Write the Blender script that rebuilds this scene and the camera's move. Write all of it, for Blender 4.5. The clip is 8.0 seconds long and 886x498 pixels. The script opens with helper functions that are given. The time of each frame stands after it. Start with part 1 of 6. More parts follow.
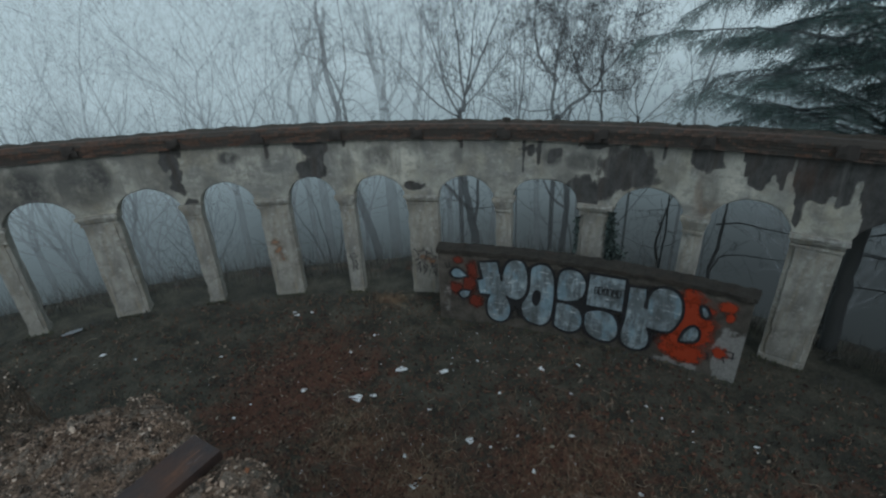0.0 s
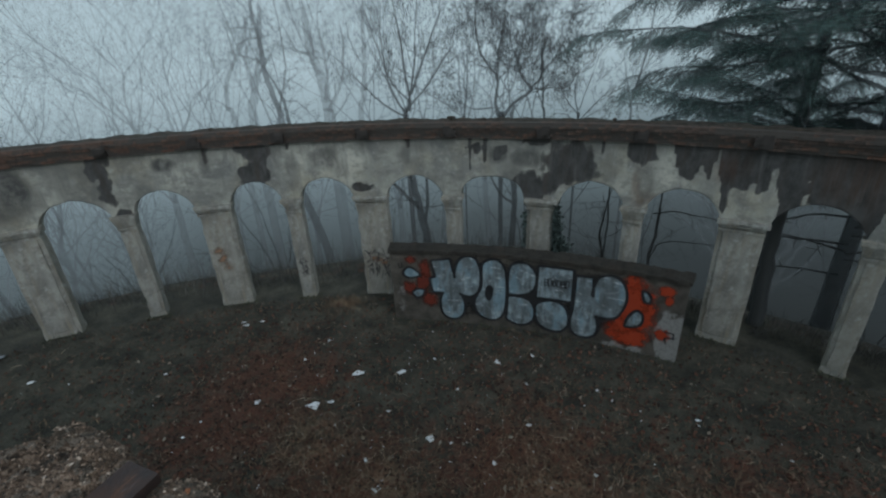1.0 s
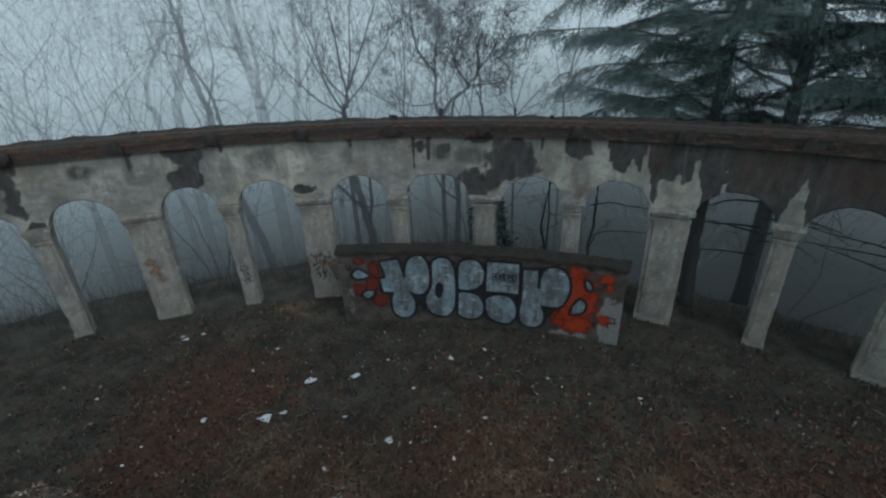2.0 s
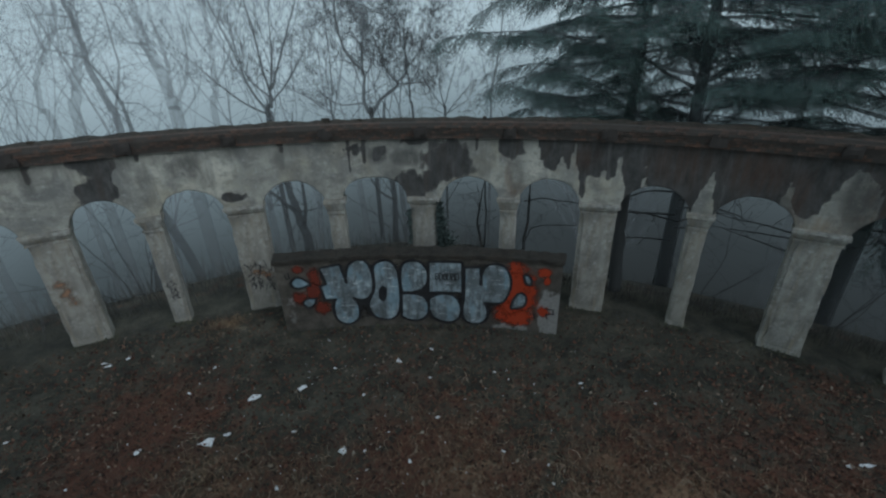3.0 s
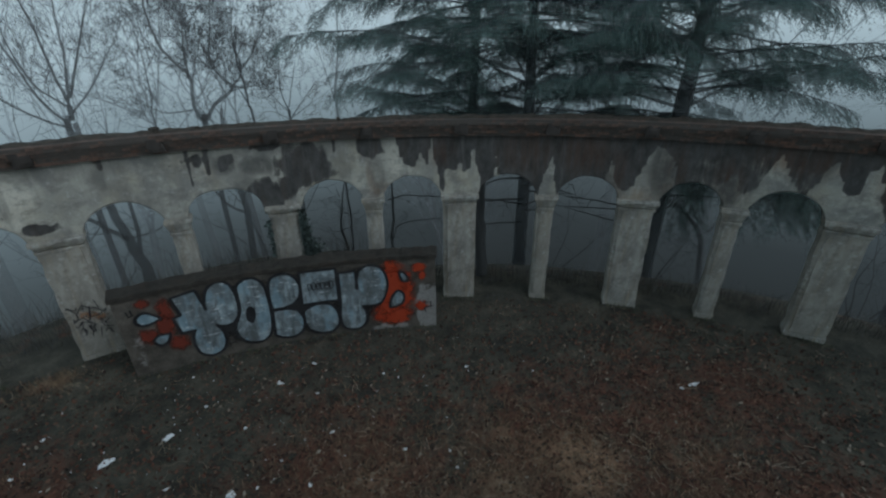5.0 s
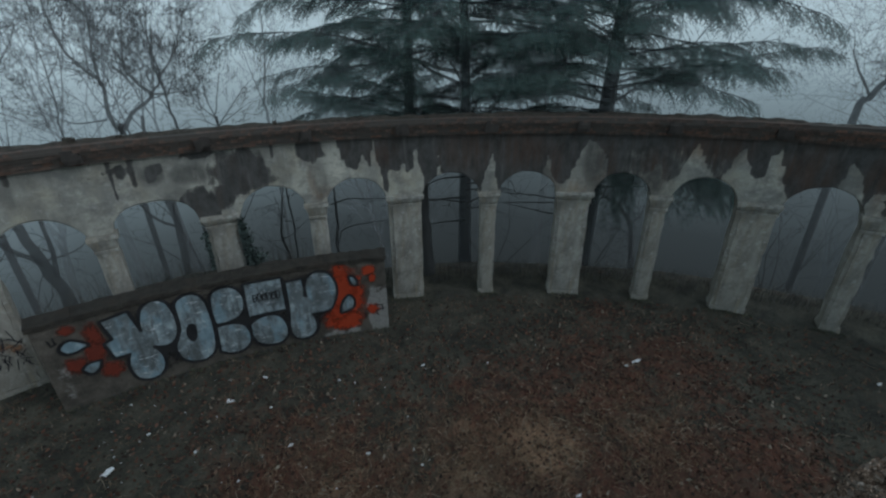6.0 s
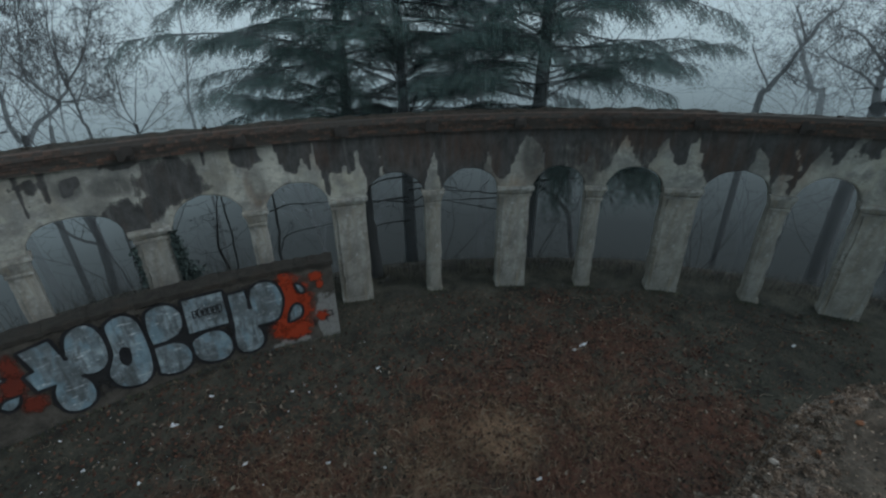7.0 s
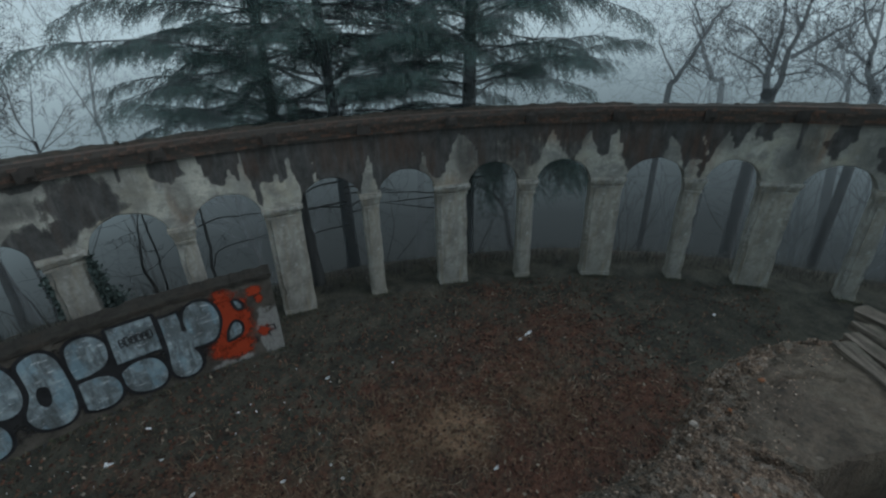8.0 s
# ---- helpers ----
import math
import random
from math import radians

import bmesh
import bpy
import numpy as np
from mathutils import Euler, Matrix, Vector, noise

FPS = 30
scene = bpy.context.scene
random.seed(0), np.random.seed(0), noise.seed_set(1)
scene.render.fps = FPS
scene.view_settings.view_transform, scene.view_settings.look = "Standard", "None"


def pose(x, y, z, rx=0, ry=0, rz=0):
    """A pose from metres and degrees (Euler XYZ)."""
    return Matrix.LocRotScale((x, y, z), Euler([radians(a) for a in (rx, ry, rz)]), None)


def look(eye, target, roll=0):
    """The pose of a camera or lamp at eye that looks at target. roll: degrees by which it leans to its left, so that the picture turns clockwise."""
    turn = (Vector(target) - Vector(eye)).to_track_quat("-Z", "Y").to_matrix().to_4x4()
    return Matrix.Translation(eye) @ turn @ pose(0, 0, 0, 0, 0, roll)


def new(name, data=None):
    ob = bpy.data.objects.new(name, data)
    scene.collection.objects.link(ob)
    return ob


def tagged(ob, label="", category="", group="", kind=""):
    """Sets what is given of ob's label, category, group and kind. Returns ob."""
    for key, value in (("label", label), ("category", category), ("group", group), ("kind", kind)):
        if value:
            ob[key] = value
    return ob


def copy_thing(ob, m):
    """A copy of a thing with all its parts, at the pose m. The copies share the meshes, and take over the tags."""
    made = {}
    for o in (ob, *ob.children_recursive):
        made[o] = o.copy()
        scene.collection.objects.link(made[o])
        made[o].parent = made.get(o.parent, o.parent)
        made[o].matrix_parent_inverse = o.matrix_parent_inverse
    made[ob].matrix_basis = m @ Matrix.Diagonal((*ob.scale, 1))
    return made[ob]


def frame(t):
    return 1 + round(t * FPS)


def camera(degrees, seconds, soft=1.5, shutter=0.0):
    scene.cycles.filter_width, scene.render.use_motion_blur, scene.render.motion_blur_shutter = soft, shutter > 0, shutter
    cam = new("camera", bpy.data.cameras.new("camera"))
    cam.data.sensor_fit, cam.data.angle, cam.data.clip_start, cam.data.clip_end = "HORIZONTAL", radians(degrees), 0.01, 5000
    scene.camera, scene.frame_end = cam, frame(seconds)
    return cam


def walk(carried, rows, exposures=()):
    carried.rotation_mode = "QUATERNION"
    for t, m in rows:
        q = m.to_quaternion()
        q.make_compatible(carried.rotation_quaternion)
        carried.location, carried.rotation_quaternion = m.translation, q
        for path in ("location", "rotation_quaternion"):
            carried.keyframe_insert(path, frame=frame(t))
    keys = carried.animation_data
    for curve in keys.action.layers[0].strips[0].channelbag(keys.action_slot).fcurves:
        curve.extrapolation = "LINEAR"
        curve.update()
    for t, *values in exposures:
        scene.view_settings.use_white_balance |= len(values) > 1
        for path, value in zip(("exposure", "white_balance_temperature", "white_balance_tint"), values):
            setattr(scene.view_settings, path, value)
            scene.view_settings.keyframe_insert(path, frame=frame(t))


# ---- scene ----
# The camera stands on a broken upper floor and turns over the courtyard.
cam = camera(88.06, 8.0, soft=2.35)
PATH = [
    (0.0, 0.0, 0.0, 5.972, -0.9, -24.419, 2.407),
    (0.5, 0.027, -0.018, 5.982, -4.058, -24.545, 2.596),
    (1.0, 0.04, -0.02, 5.991, -7.351, -24.853, 2.561),
    (2.5, -0.112, 0.038, 6.141, -19.056, -26.192, 1.747),
    (3.0, -0.172, 0.072, 6.211, -23.577, -26.561, 1.378),
    (3.5, -0.213, 0.124, 6.234, -28.524, -26.894, 1.169),
    (4.0, -0.24, 0.165, 6.226, -33.506, -27.083, 1.048),
    (4.5, -0.28, 0.192, 6.195, -38.062, -26.941, 0.667),
    (6.0, -0.493, 0.257, 6.117, -50.491, -26.362, 0.543),
    (6.5, -0.563, 0.304, 6.101, -54.553, -26.372, 0.523),
    (7.0, -0.552, 0.29, 6.101, -58.294, -26.413, 0.775),
    (7.5, -0.548, 0.275, 6.107, -62.333, -26.436, 1.167),
    (8.0, -0.568, 0.26, 6.134, -66.722, -26.613, 1.608),
]
walk(cam, [(t, pose(x, y, z, 90 + p, r, yaw)) for t, x, y, z, yaw, p, r in PATH],
     exposures=[(0.0, -0.09, 6050, 8), (1.0, -0.09, 6040, 8), (3.0, -0.12, 5940, 8), (4.5, -0.17, 5930, 8), (6.5, -0.13, 5960, 8), (8.0, -0.06, 6010, 8)])

# ---- plan: a ring-shaped arcade round a courtyard, on a hilltop ----
CX, CY = -3.307, -3.979          # centre of the ring
R = 14.757                       # inner face of the arcade
DEPTH = 0.37                     # thickness of the arcade
CAP, SPRING, RISE = 2.68, 2.5, 0.63
BAND, TOP = 3.98, 4.33           # underside and top of the brick cornice
PIERS = [-48.3, -40.9, -33.4, -25.9, -18.3, -10.6, -3.3, 3.7, 11.0, 18.6, 26.4, 33.8, 41.25, 48.7, 56.15,
         63.3, 70.7, 78.3, 85.1, 92.6, 100.0, 107.5, 115.0]   # degrees clockwise from +y; every second one is wide
WIDE, SLIM = 0.75, 0.37


def is_wide(i):
    return i % 2 == 0


def ring(theta, r, z=0.0):
    a = radians(theta)
    return Vector((CX + math.sin(a) * r, CY + math.cos(a) * r, z))


def radius(x, y):
    return math.hypot(x - CX, y - CY)


def smooth(a, b, v):
    v = min(1.0, max(0.0, (v - a) / (b - a)))
    return v * v * (3 - 2 * v)


def hill(x, y):
    """Height of the ground: a level court, a narrow shoulder, then a steep wooded slope."""
    r = radius(x, y)
    n = noise.noise((x * 0.35, y * 0.35, 2.0)) * 0.07 + noise.noise((x * 1.3, y * 1.3, 5.0)) * 0.03
    if r < 15.5:
        return n * smooth(15.4, 13.0, r) - 0.02
    d = r - 15.5
    th = math.degrees(math.atan2(x - CX, y - CY))
    ledge = 0.5 + 1.5 * smooth(2, 18, th) - 1.85 * smooth(30, 36, th)     # how far the level shoulder reaches, set to fit the camera's view
    fall = max(0.0, d - ledge)
    # The drop is shaped so the camera sees the backdrop through the arches.
    down = 0.05 * min(d, ledge) + 0.68 * (fall - 1.2 * (1 - math.exp(-fall / 1.2)))
    down = min(down, 27.0) if d < 42 else 27.0
    return n * 2.0 * smooth(15.5, 19, r) - 0.02 - down


# ---- light: dull daylight in fog ----
world = bpy.data.worlds.new("foggy_sky")
scene.world = world
world.use_nodes = True
wn, wl = world.node_tree.nodes, world.node_tree.links
wn.clear()
sky = wn.new("ShaderNodeTexSky")
sky.sky_type, sky.sun_disc = "NISHITA", False
SUN_EL, SUN_AZ = 38.0, 165.0     # degrees; azimuth clockwise from +y
sky.sun_elevation, sky.sun_rotation = radians(SUN_EL), radians(SUN_AZ)
veil = wn.new("ShaderNodeMix")
veil.data_type = "RGBA"
veil.inputs[0].default_value = 0.82
veil.inputs[7].default_value = (4.5, 5.5, 6.0, 1)
bg = wn.new("ShaderNodeBackground")
bg.inputs[1].default_value = 0.088
wo = wn.new("ShaderNodeOutputWorld")
wl.new(sky.outputs[0], veil.inputs[6])
wl.new(veil.outputs[2], bg.inputs[0])
wl.new(bg.outputs[0], wo.inputs[0])

sun_data = bpy.data.lights.new("sun", "SUN")
sun_data.energy, sun_data.angle, sun_data.color = 0.85, radians(40), (0.97, 0.98, 1.0)
sun = new("sun", sun_data)
_s = Vector((math.sin(radians(SUN_AZ)) * math.cos(radians(SUN_EL)), math.cos(radians(SUN_AZ)) * math.cos(radians(SUN_EL)), math.sin(radians(SUN_EL))))
sun.matrix_world = look(_s * 60, (0, 0, 0))
# ---- materials ----
class Mat:
    """A small wrapper round a node material."""

    def __init__(self, name, rough=0.85, metal=0.0, spec=0.3):
        self.m = bpy.data.materials.new(name)
        self.m.use_nodes = True
        self.n, self.l = self.m.node_tree.nodes, self.m.node_tree.links
        self.b = self.n["Principled BSDF"]
        self.out = self.n["Material Output"]
        self.b.inputs["Roughness"].default_value = rough
        self.b.inputs["Metallic"].default_value = metal
        self.b.inputs["Specular IOR Level"].default_value = spec

    def coord(self, scale=(1, 1, 1)):
        c = self.n.new("ShaderNodeTexCoord")
        g = self.n.new("ShaderNodeMapping")
        g.inputs["Scale"].default_value = scale
        self.l.new(c.outputs["Object"], g.inputs[0])
        return g.outputs[0]

    def noise(self, scale, detail=5, rough=0.6, vec=None, dist=0.0):
        t = self.n.new("ShaderNodeTexNoise")
        t.inputs["Scale"].default_value, t.inputs["Detail"].default_value = scale, detail
        t.inputs["Roughness"].default_value, t.inputs["Distortion"].default_value = rough, dist
        self.l.new(vec if vec is not None else self.coord(), t.inputs["Vector"])
        return t.outputs["Fac"]

    def cells(self, scale, vec=None, out="Color"):
        t = self.n.new("ShaderNodeTexVoronoi")
        t.inputs["Scale"].default_value = scale
        self.l.new(vec if vec is not None else self.coord(), t.inputs["Vector"])
        return t.outputs[out]

    def ramp(self, fac, *stops, smooth_steps=False):
        r = self.n.new("ShaderNodeValToRGB")
        while len(r.color_ramp.elements) < len(stops):
            r.color_ramp.elements.new(0.5)
        for e, (p, c) in zip(r.color_ramp.elements, stops):
            e.position = p
            e.color = (*c, 1) if isinstance(c, tuple) else (c, c, c, 1)
        self.l.new(fac, r.inputs[0])
        return r.outputs[0]

    def mix(self, fac, a, b, blend="MIX"):
        m = self.n.new("ShaderNodeMix")
        m.data_type, m.blend_type = "RGBA", blend
        for v, i in ((fac, 0), (a, 6), (b, 7)):
            if isinstance(v, (int, float)):
                m.inputs[i].default_value = v if i == 0 else (v, v, v, 1)
            elif isinstance(v, tuple):
                m.inputs[i].default_value = (*v, 1)
            else:
                self.l.new(v, m.inputs[i])
        return m.outputs[2]

    def math(self, op, a, b=0.0, clamp=False):
        m = self.n.new("ShaderNodeMath")
        m.operation, m.use_clamp = op, clamp
        for i, v in enumerate((a, b)):
            if isinstance(v, (int, float)):
                m.inputs[i].default_value = v
            else:
                self.l.new(v, m.inputs[i])
        return m.outputs[0]

    def attr(self, name):
        a = self.n.new("ShaderNodeAttribute")
        a.attribute_name = name
        return a.outputs["Fac"]

    def island(self):
        return self.n.new("ShaderNodeNewGeometry").outputs["Random Per Island"]

    def obj_random(self):
        return self.n.new("ShaderNodeObjectInfo").outputs["Random"]

    def color(self, c):
        if isinstance(c, tuple):
            self.b.inputs["Base Color"].default_value = (*c, 1)
        else:
            self.l.new(c, self.b.inputs["Base Color"])
        return self

    def rough(self, c):
        self.l.new(c, self.b.inputs["Roughness"])
        return self

    def bump(self, h, strength=0.5, dist=0.02):
        b = self.n.new("ShaderNodeBump")
        b.inputs["Strength"].default_value, b.inputs["Distance"].default_value = strength, dist
        self.l.new(h, b.inputs["Height"])
        self.l.new(b.outputs[0], self.b.inputs["Normal"])
        return self

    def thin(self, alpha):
        """Lets a share of the light pass straight through, to imitate haze on growth."""
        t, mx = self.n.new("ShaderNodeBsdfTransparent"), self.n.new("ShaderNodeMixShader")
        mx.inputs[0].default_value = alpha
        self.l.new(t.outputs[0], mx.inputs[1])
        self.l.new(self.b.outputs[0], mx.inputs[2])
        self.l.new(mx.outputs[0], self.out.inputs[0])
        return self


def plaster():
    m = Mat("weathered_plaster", 0.9)
    fine = m.noise(26, 6, 0.7)
    base = m.mix(m.ramp(m.noise(0.9, 5, 0.6), (0.38, 0.0), (0.64, 1.0)), (0.34, 0.332, 0.288), (0.62, 0.597, 0.505))
    base = m.mix(m.ramp(m.noise(1.3, 6, 0.68, dist=0.5), (0.47, 0.0), (0.6, 0.8)), base, (0.2, 0.2, 0.188))
    base = m.mix(m.ramp(m.noise(1.1, 5, 0.6, m.coord((1.0, 1.0, 0.8))), (0.5, 0.0), (0.7, 0.65)), base, (0.44, 0.385, 0.27))
    base = m.mix(m.ramp(m.noise(1.5, 6, 0.7, m.coord((3.2, 3.2, 0.35))), (0.5, 0.0), (0.68, 0.6)), base, (0.2, 0.195, 0.175))
    base = m.mix(m.ramp(m.noise(2.6, 6, 0.75, m.coord((0.6, 0.6, 4))), (0.6, 0.0), (0.68, 0.35)), base, (0.2, 0.185, 0.16))
    base = m.mix(m.ramp(m.noise(7, 6, 0.75), (0.56, 0.0), (0.68, 0.6)), base, (0.55, 0.54, 0.5))
    base = m.mix(m.ramp(fine, (0.3, 0.35), (0.55, 0.0)), base, (0.24, 0.23, 0.2))
    base = m.mix(m.ramp(m.noise(11, 4, 0.6), (0.69, 0.0), (0.73, 0.8)), base, (0.1, 0.09, 0.075))
    rusty = m.math("MULTIPLY", m.attr("rust"), m.ramp(m.noise(2.3, 5, 0.65, m.coord((3.5, 3.5, 0.5))), (0.35, 0.15), (0.62, 1.0)))
    base = m.mix(rusty, base, (0.21, 0.115, 0.062))
    # Soiled patches, plus the shadow painted under the cornice.
    soil_shade = m.math("MULTIPLY", m.attr("grime_shade"), m.ramp(m.noise(2.4, 7, 0.75, m.coord((1.4, 1.4, 0.8))), (0.3, 0.3), (0.52, 1.0)))
    base = m.mix(soil_shade, base, (0.085, 0.083, 0.077))
    base = m.mix(m.ramp(m.noise(3.4, 7, 0.75, m.coord((0.9, 0.9, 1.6))), (0.5, 0.0), (0.6, 0.55)), base, (0.19, 0.183, 0.162))
    edge = m.math("ADD", m.attr("bare"), m.math("MULTIPLY", m.math("SUBTRACT", m.noise(5.0, 7, 0.75), 0.5), 0.8))
    edge = m.math("ADD", edge, m.math("MULTIPLY", m.math("SUBTRACT", m.noise(2.0, 6, 0.7, m.coord((5, 5, 0.5))), 0.5), 0.9))
    bare = m.ramp(edge, (0.38, 0.0), (0.5, 0.7), (0.66, 1.0))
    dark = m.mix(m.ramp(m.noise(5, 6, 0.72, m.coord((1, 1, 0.6))), (0.35, 0.0), (0.68, 1.0)), (0.05, 0.049, 0.046), (0.115, 0.112, 0.105))
    dark = m.mix(m.ramp(m.noise(1.4, 6, 0.7, m.coord((4, 4, 0.45))), (0.5, 0.0), (0.66, 0.55)), dark, (0.077, 0.06, 0.049))
    dark = m.mix(m.ramp(m.noise(1.2, 6, 0.7, m.coord((5, 5, 0.4))), (0.56, 0.0), (0.7, 0.55)), dark, (0.19, 0.185, 0.17))
    dark = m.mix(m.math("MULTIPLY", rusty, 0.9), dark, (0.1, 0.056, 0.037))
    m.color(m.mix(bare, base, dark))
    m.bump(m.math("ADD", m.math("MULTIPLY", bare, -0.8), m.math("MULTIPLY", fine, 0.5)), 0.7, 0.025)
    return m.m


def stone(name="pier_plaster", dull=1.0):
    m = Mat(name, 0.88)
    patch = m.noise(3.2, 5, 0.65)
    fine = m.noise(40, 5, 0.7)
    base = m.mix(m.ramp(m.noise(1.6, 5, 0.6, m.coord((1.8, 1.8, 0.7))), (0.34, 0.0), (0.62, 1.0)), (0.19, 0.185, 0.168), (0.46, 0.447, 0.395))
    base = m.mix(m.ramp(patch, (0.48, 0.0), (0.62, 0.75)), base, (0.17, 0.163, 0.148))
    base = m.mix(m.ramp(m.noise(2.2, 5, 0.65, m.coord((4, 4, 0.5))), (0.5, 0.0), (0.68, 0.55)), base, (0.36, 0.29, 0.19))
    base = m.mix(m.ramp(fine, (0.3, 0.4), (0.55, 0.0)), base, (0.19, 0.18, 0.165))
    base = m.mix(m.math("MULTIPLY", m.obj_random(), 0.4), base, (0.3, 0.272, 0.215))
    base = m.mix(m.ramp(m.noise(1.7, 6, 0.72, dist=0.8), (0.56, 0.0), (0.66, 0.65)), base, (0.13, 0.115, 0.095))
    base = m.mix(m.ramp(m.noise(7, 6, 0.75), (0.55, 0.0), (0.67, 0.6)), base, (0.57, 0.555, 0.51))
    base = m.mix(m.ramp(m.noise(2.4, 6, 0.7, m.coord((5, 5, 0.35))), (0.56, 0.0), (0.7, 0.5)), base, (0.12, 0.115, 0.103))
    m.color(m.mix(1 - dull, base, (0.085, 0.082, 0.076)))
    m.bump(m.math("ADD", patch, m.math("MULTIPLY", fine, 0.5)), 0.6, 0.02)
    return m.m


def brick():
    m = Mat("old_brick", 0.92)
    n = m.noise(12, 5, 0.7)
    each = m.mix(m.obj_random(), (0.105, 0.063, 0.048), (0.2, 0.11, 0.075))
    isl = m.mix(m.math("MULTIPLY", m.island(), 0.8), each, (0.12, 0.1, 0.085))
    c = m.mix(m.ramp(n, (0.4, 0.0), (0.65, 0.75)), isl, (0.042, 0.038, 0.033))
    m.color(c)
    m.bump(m.noise(45, 5, 0.7), 0.7, 0.012)
    return m.m


def cap_dirt(name="mossy_rubble", worn=0.0):
    m = Mat(name, 0.95)
    n = m.noise(6, 6, 0.7)
    c = m.mix(m.ramp(n, (0.4, 0.0), (0.6, 1.0)), (0.04, 0.033, 0.026), (0.09, 0.08, 0.063))
    c = m.mix(m.ramp(m.noise(14, 6, 0.75), (0.6, 0.0), (0.7, 0.7)), c, (0.2, 0.185, 0.155))
    c = m.mix(m.ramp(m.noise(3, 5, 0.7), (0.52, 0.0), (0.62, 0.6)), c, (0.075, 0.048, 0.032))
    m.color(m.mix(worn, c, (0.032, 0.029, 0.025)))
    m.bump(m.noise(25, 5, 0.7), 0.9, 0.03)
    return m.m


def dirty_concrete():
    m = Mat("graffiti_wall_render", 0.9)
    n = m.noise(3.0, 6, 0.7)
    f = m.noise(30, 5, 0.7)
    c = m.mix(m.ramp(n, (0.35, 0.0), (0.68, 1.0)), (0.05, 0.043, 0.035), (0.14, 0.124, 0.102))
    pale = m.math("ADD", m.attr("pale"), m.math("MULTIPLY", m.math("SUBTRACT", m.noise(5, 7, 0.75), 0.5), 1.6))
    c = m.mix(m.ramp(pale, (0.42, 0.0), (0.6, 0.9)), c, m.mix(m.noise(9, 6, 0.75), (0.2, 0.19, 0.175), (0.4, 0.39, 0.365)))
    c = m.mix(m.ramp(f, (0.3, 0.5), (0.55, 0.0)), c, (0.05, 0.048, 0.042))
    m.color(c)
    m.bump(f, 0.6, 0.015)
    return m.m


def spray(name, a, b, chips=0.5, gloss=0.6, scuff=None):
    """Sprayed paint, patchy and worn; chips: how much of the dull wall comes through."""
    m = Mat(name, gloss)
    n = m.noise(4.0, 6, 0.7)
    s = m.noise(3.5, 5, 0.65, m.coord((1, 1, 3.5)))
    c = m.mix(m.ramp(n, (0.35, 0.0), (0.65, 1.0)), a, b)
    c = m.mix(m.ramp(s, (0.57, 0.0), (0.66, chips)), c, tuple(v * 0.5 for v in a))
    c = m.mix(m.ramp(m.noise(22, 5, 0.75), (0.62, 0.0), (0.7, chips)), c, (0.09, 0.088, 0.08))
    if scuff:
        brush = m.noise(2.4, 7, 0.78, m.coord((4.5, 4.5, 0.9)))
        c = m.mix(m.ramp(m.noise(1.5, 5, 0.65), (0.42, 0.75), (0.56, 0.0)), c, (0.105, 0.115, 0.115))
        c = m.mix(m.ramp(brush, (0.46, 0.0), (0.6, 0.85)), c, (0.085, 0.092, 0.09))
        c = m.mix(m.ramp(m.noise(2.0, 3, 0.5, m.coord((2, 2, 0.9))), (0.52, 0.0), (0.62, 0.55)), c, (0.24, 0.36, 0.42))
        c = m.mix(m.ramp(m.noise(5.5, 7, 0.8, m.coord((0.7, 0.7, 4))), (0.58, 0.0), (0.63, 0.95)), c, scuff)
        c = m.mix(m.ramp(m.noise(9, 6, 0.8), (0.6, 0.0), (0.68, 0.6)), c, (0.09, 0.092, 0.09))
    m.color(c)
    m.bump(m.noise(30, 5, 0.7), 0.4, 0.01)
    return m.m


def soft_spray(name, c1, c2):
    """Thin overspray whose edges break up on the rough wall."""
    m = Mat(name, 0.7)
    m.color(m.mix(m.noise(5, 5, 0.7), c1, c2))
    t, mx = m.n.new("ShaderNodeBsdfTransparent"), m.n.new("ShaderNodeMixShader")
    cover = m.math("ADD", m.attr("cover"), m.math("MULTIPLY", m.math("SUBTRACT", m.noise(6.0, 7, 0.8), 0.5), 3.0))
    m.l.new(m.ramp(cover, (0.1, 0.0), (0.8, 0.97)), mx.inputs[0])
    m.l.new(t.outputs[0], mx.inputs[1])
    m.l.new(m.b.outputs[0], mx.inputs[2])
    m.l.new(mx.outputs[0], m.out.inputs[0])
    return m.m


def earth():
    m = Mat("leafy_ground", 0.95)
    broad = m.noise(0.32, 5, 0.65)
    mid = m.noise(1.4, 6, 0.7)
    fine = m.noise(18, 6, 0.75)
    c = m.mix(m.ramp(mid, (0.38, 0.0), (0.62, 1.0)), (0.043, 0.042, 0.033), (0.128, 0.119, 0.088))
    red = m.math("ADD", m.attr("leafy"), m.math("MULTIPLY", m.math("SUBTRACT", m.noise(2.4, 7, 0.78), 0.5), 2.0))
    c = m.mix(m.ramp(red, (0.3, 0.0), (0.7, 0.9)), c, (0.185, 0.076, 0.047))
    tan = m.math("ADD", m.attr("straw"), m.math("MULTIPLY", m.math("SUBTRACT", mid, 0.5), 1.0))
    c = m.mix(m.ramp(tan, (0.4, 0.0), (0.85, 0.95)), c, (0.52, 0.32, 0.195))
    c = m.mix(m.ramp(m.noise(4.5, 6, 0.75), (0.52, 0.0), (0.68, 0.6)), c, (0.115, 0.1, 0.068))
    c = m.mix(m.ramp(broad, (0.45, 0.0), (0.65, 0.4)), c, (0.045, 0.043, 0.035))
    c = m.mix(m.ramp(fine, (0.35, 0.45), (0.6, 0.0)), c, (0.028, 0.026, 0.022))
    m.color(c)
    m.bump(m.math("ADD", fine, m.math("MULTIPLY", mid, 1.5)), 0.9, 0.05)
    return m.m


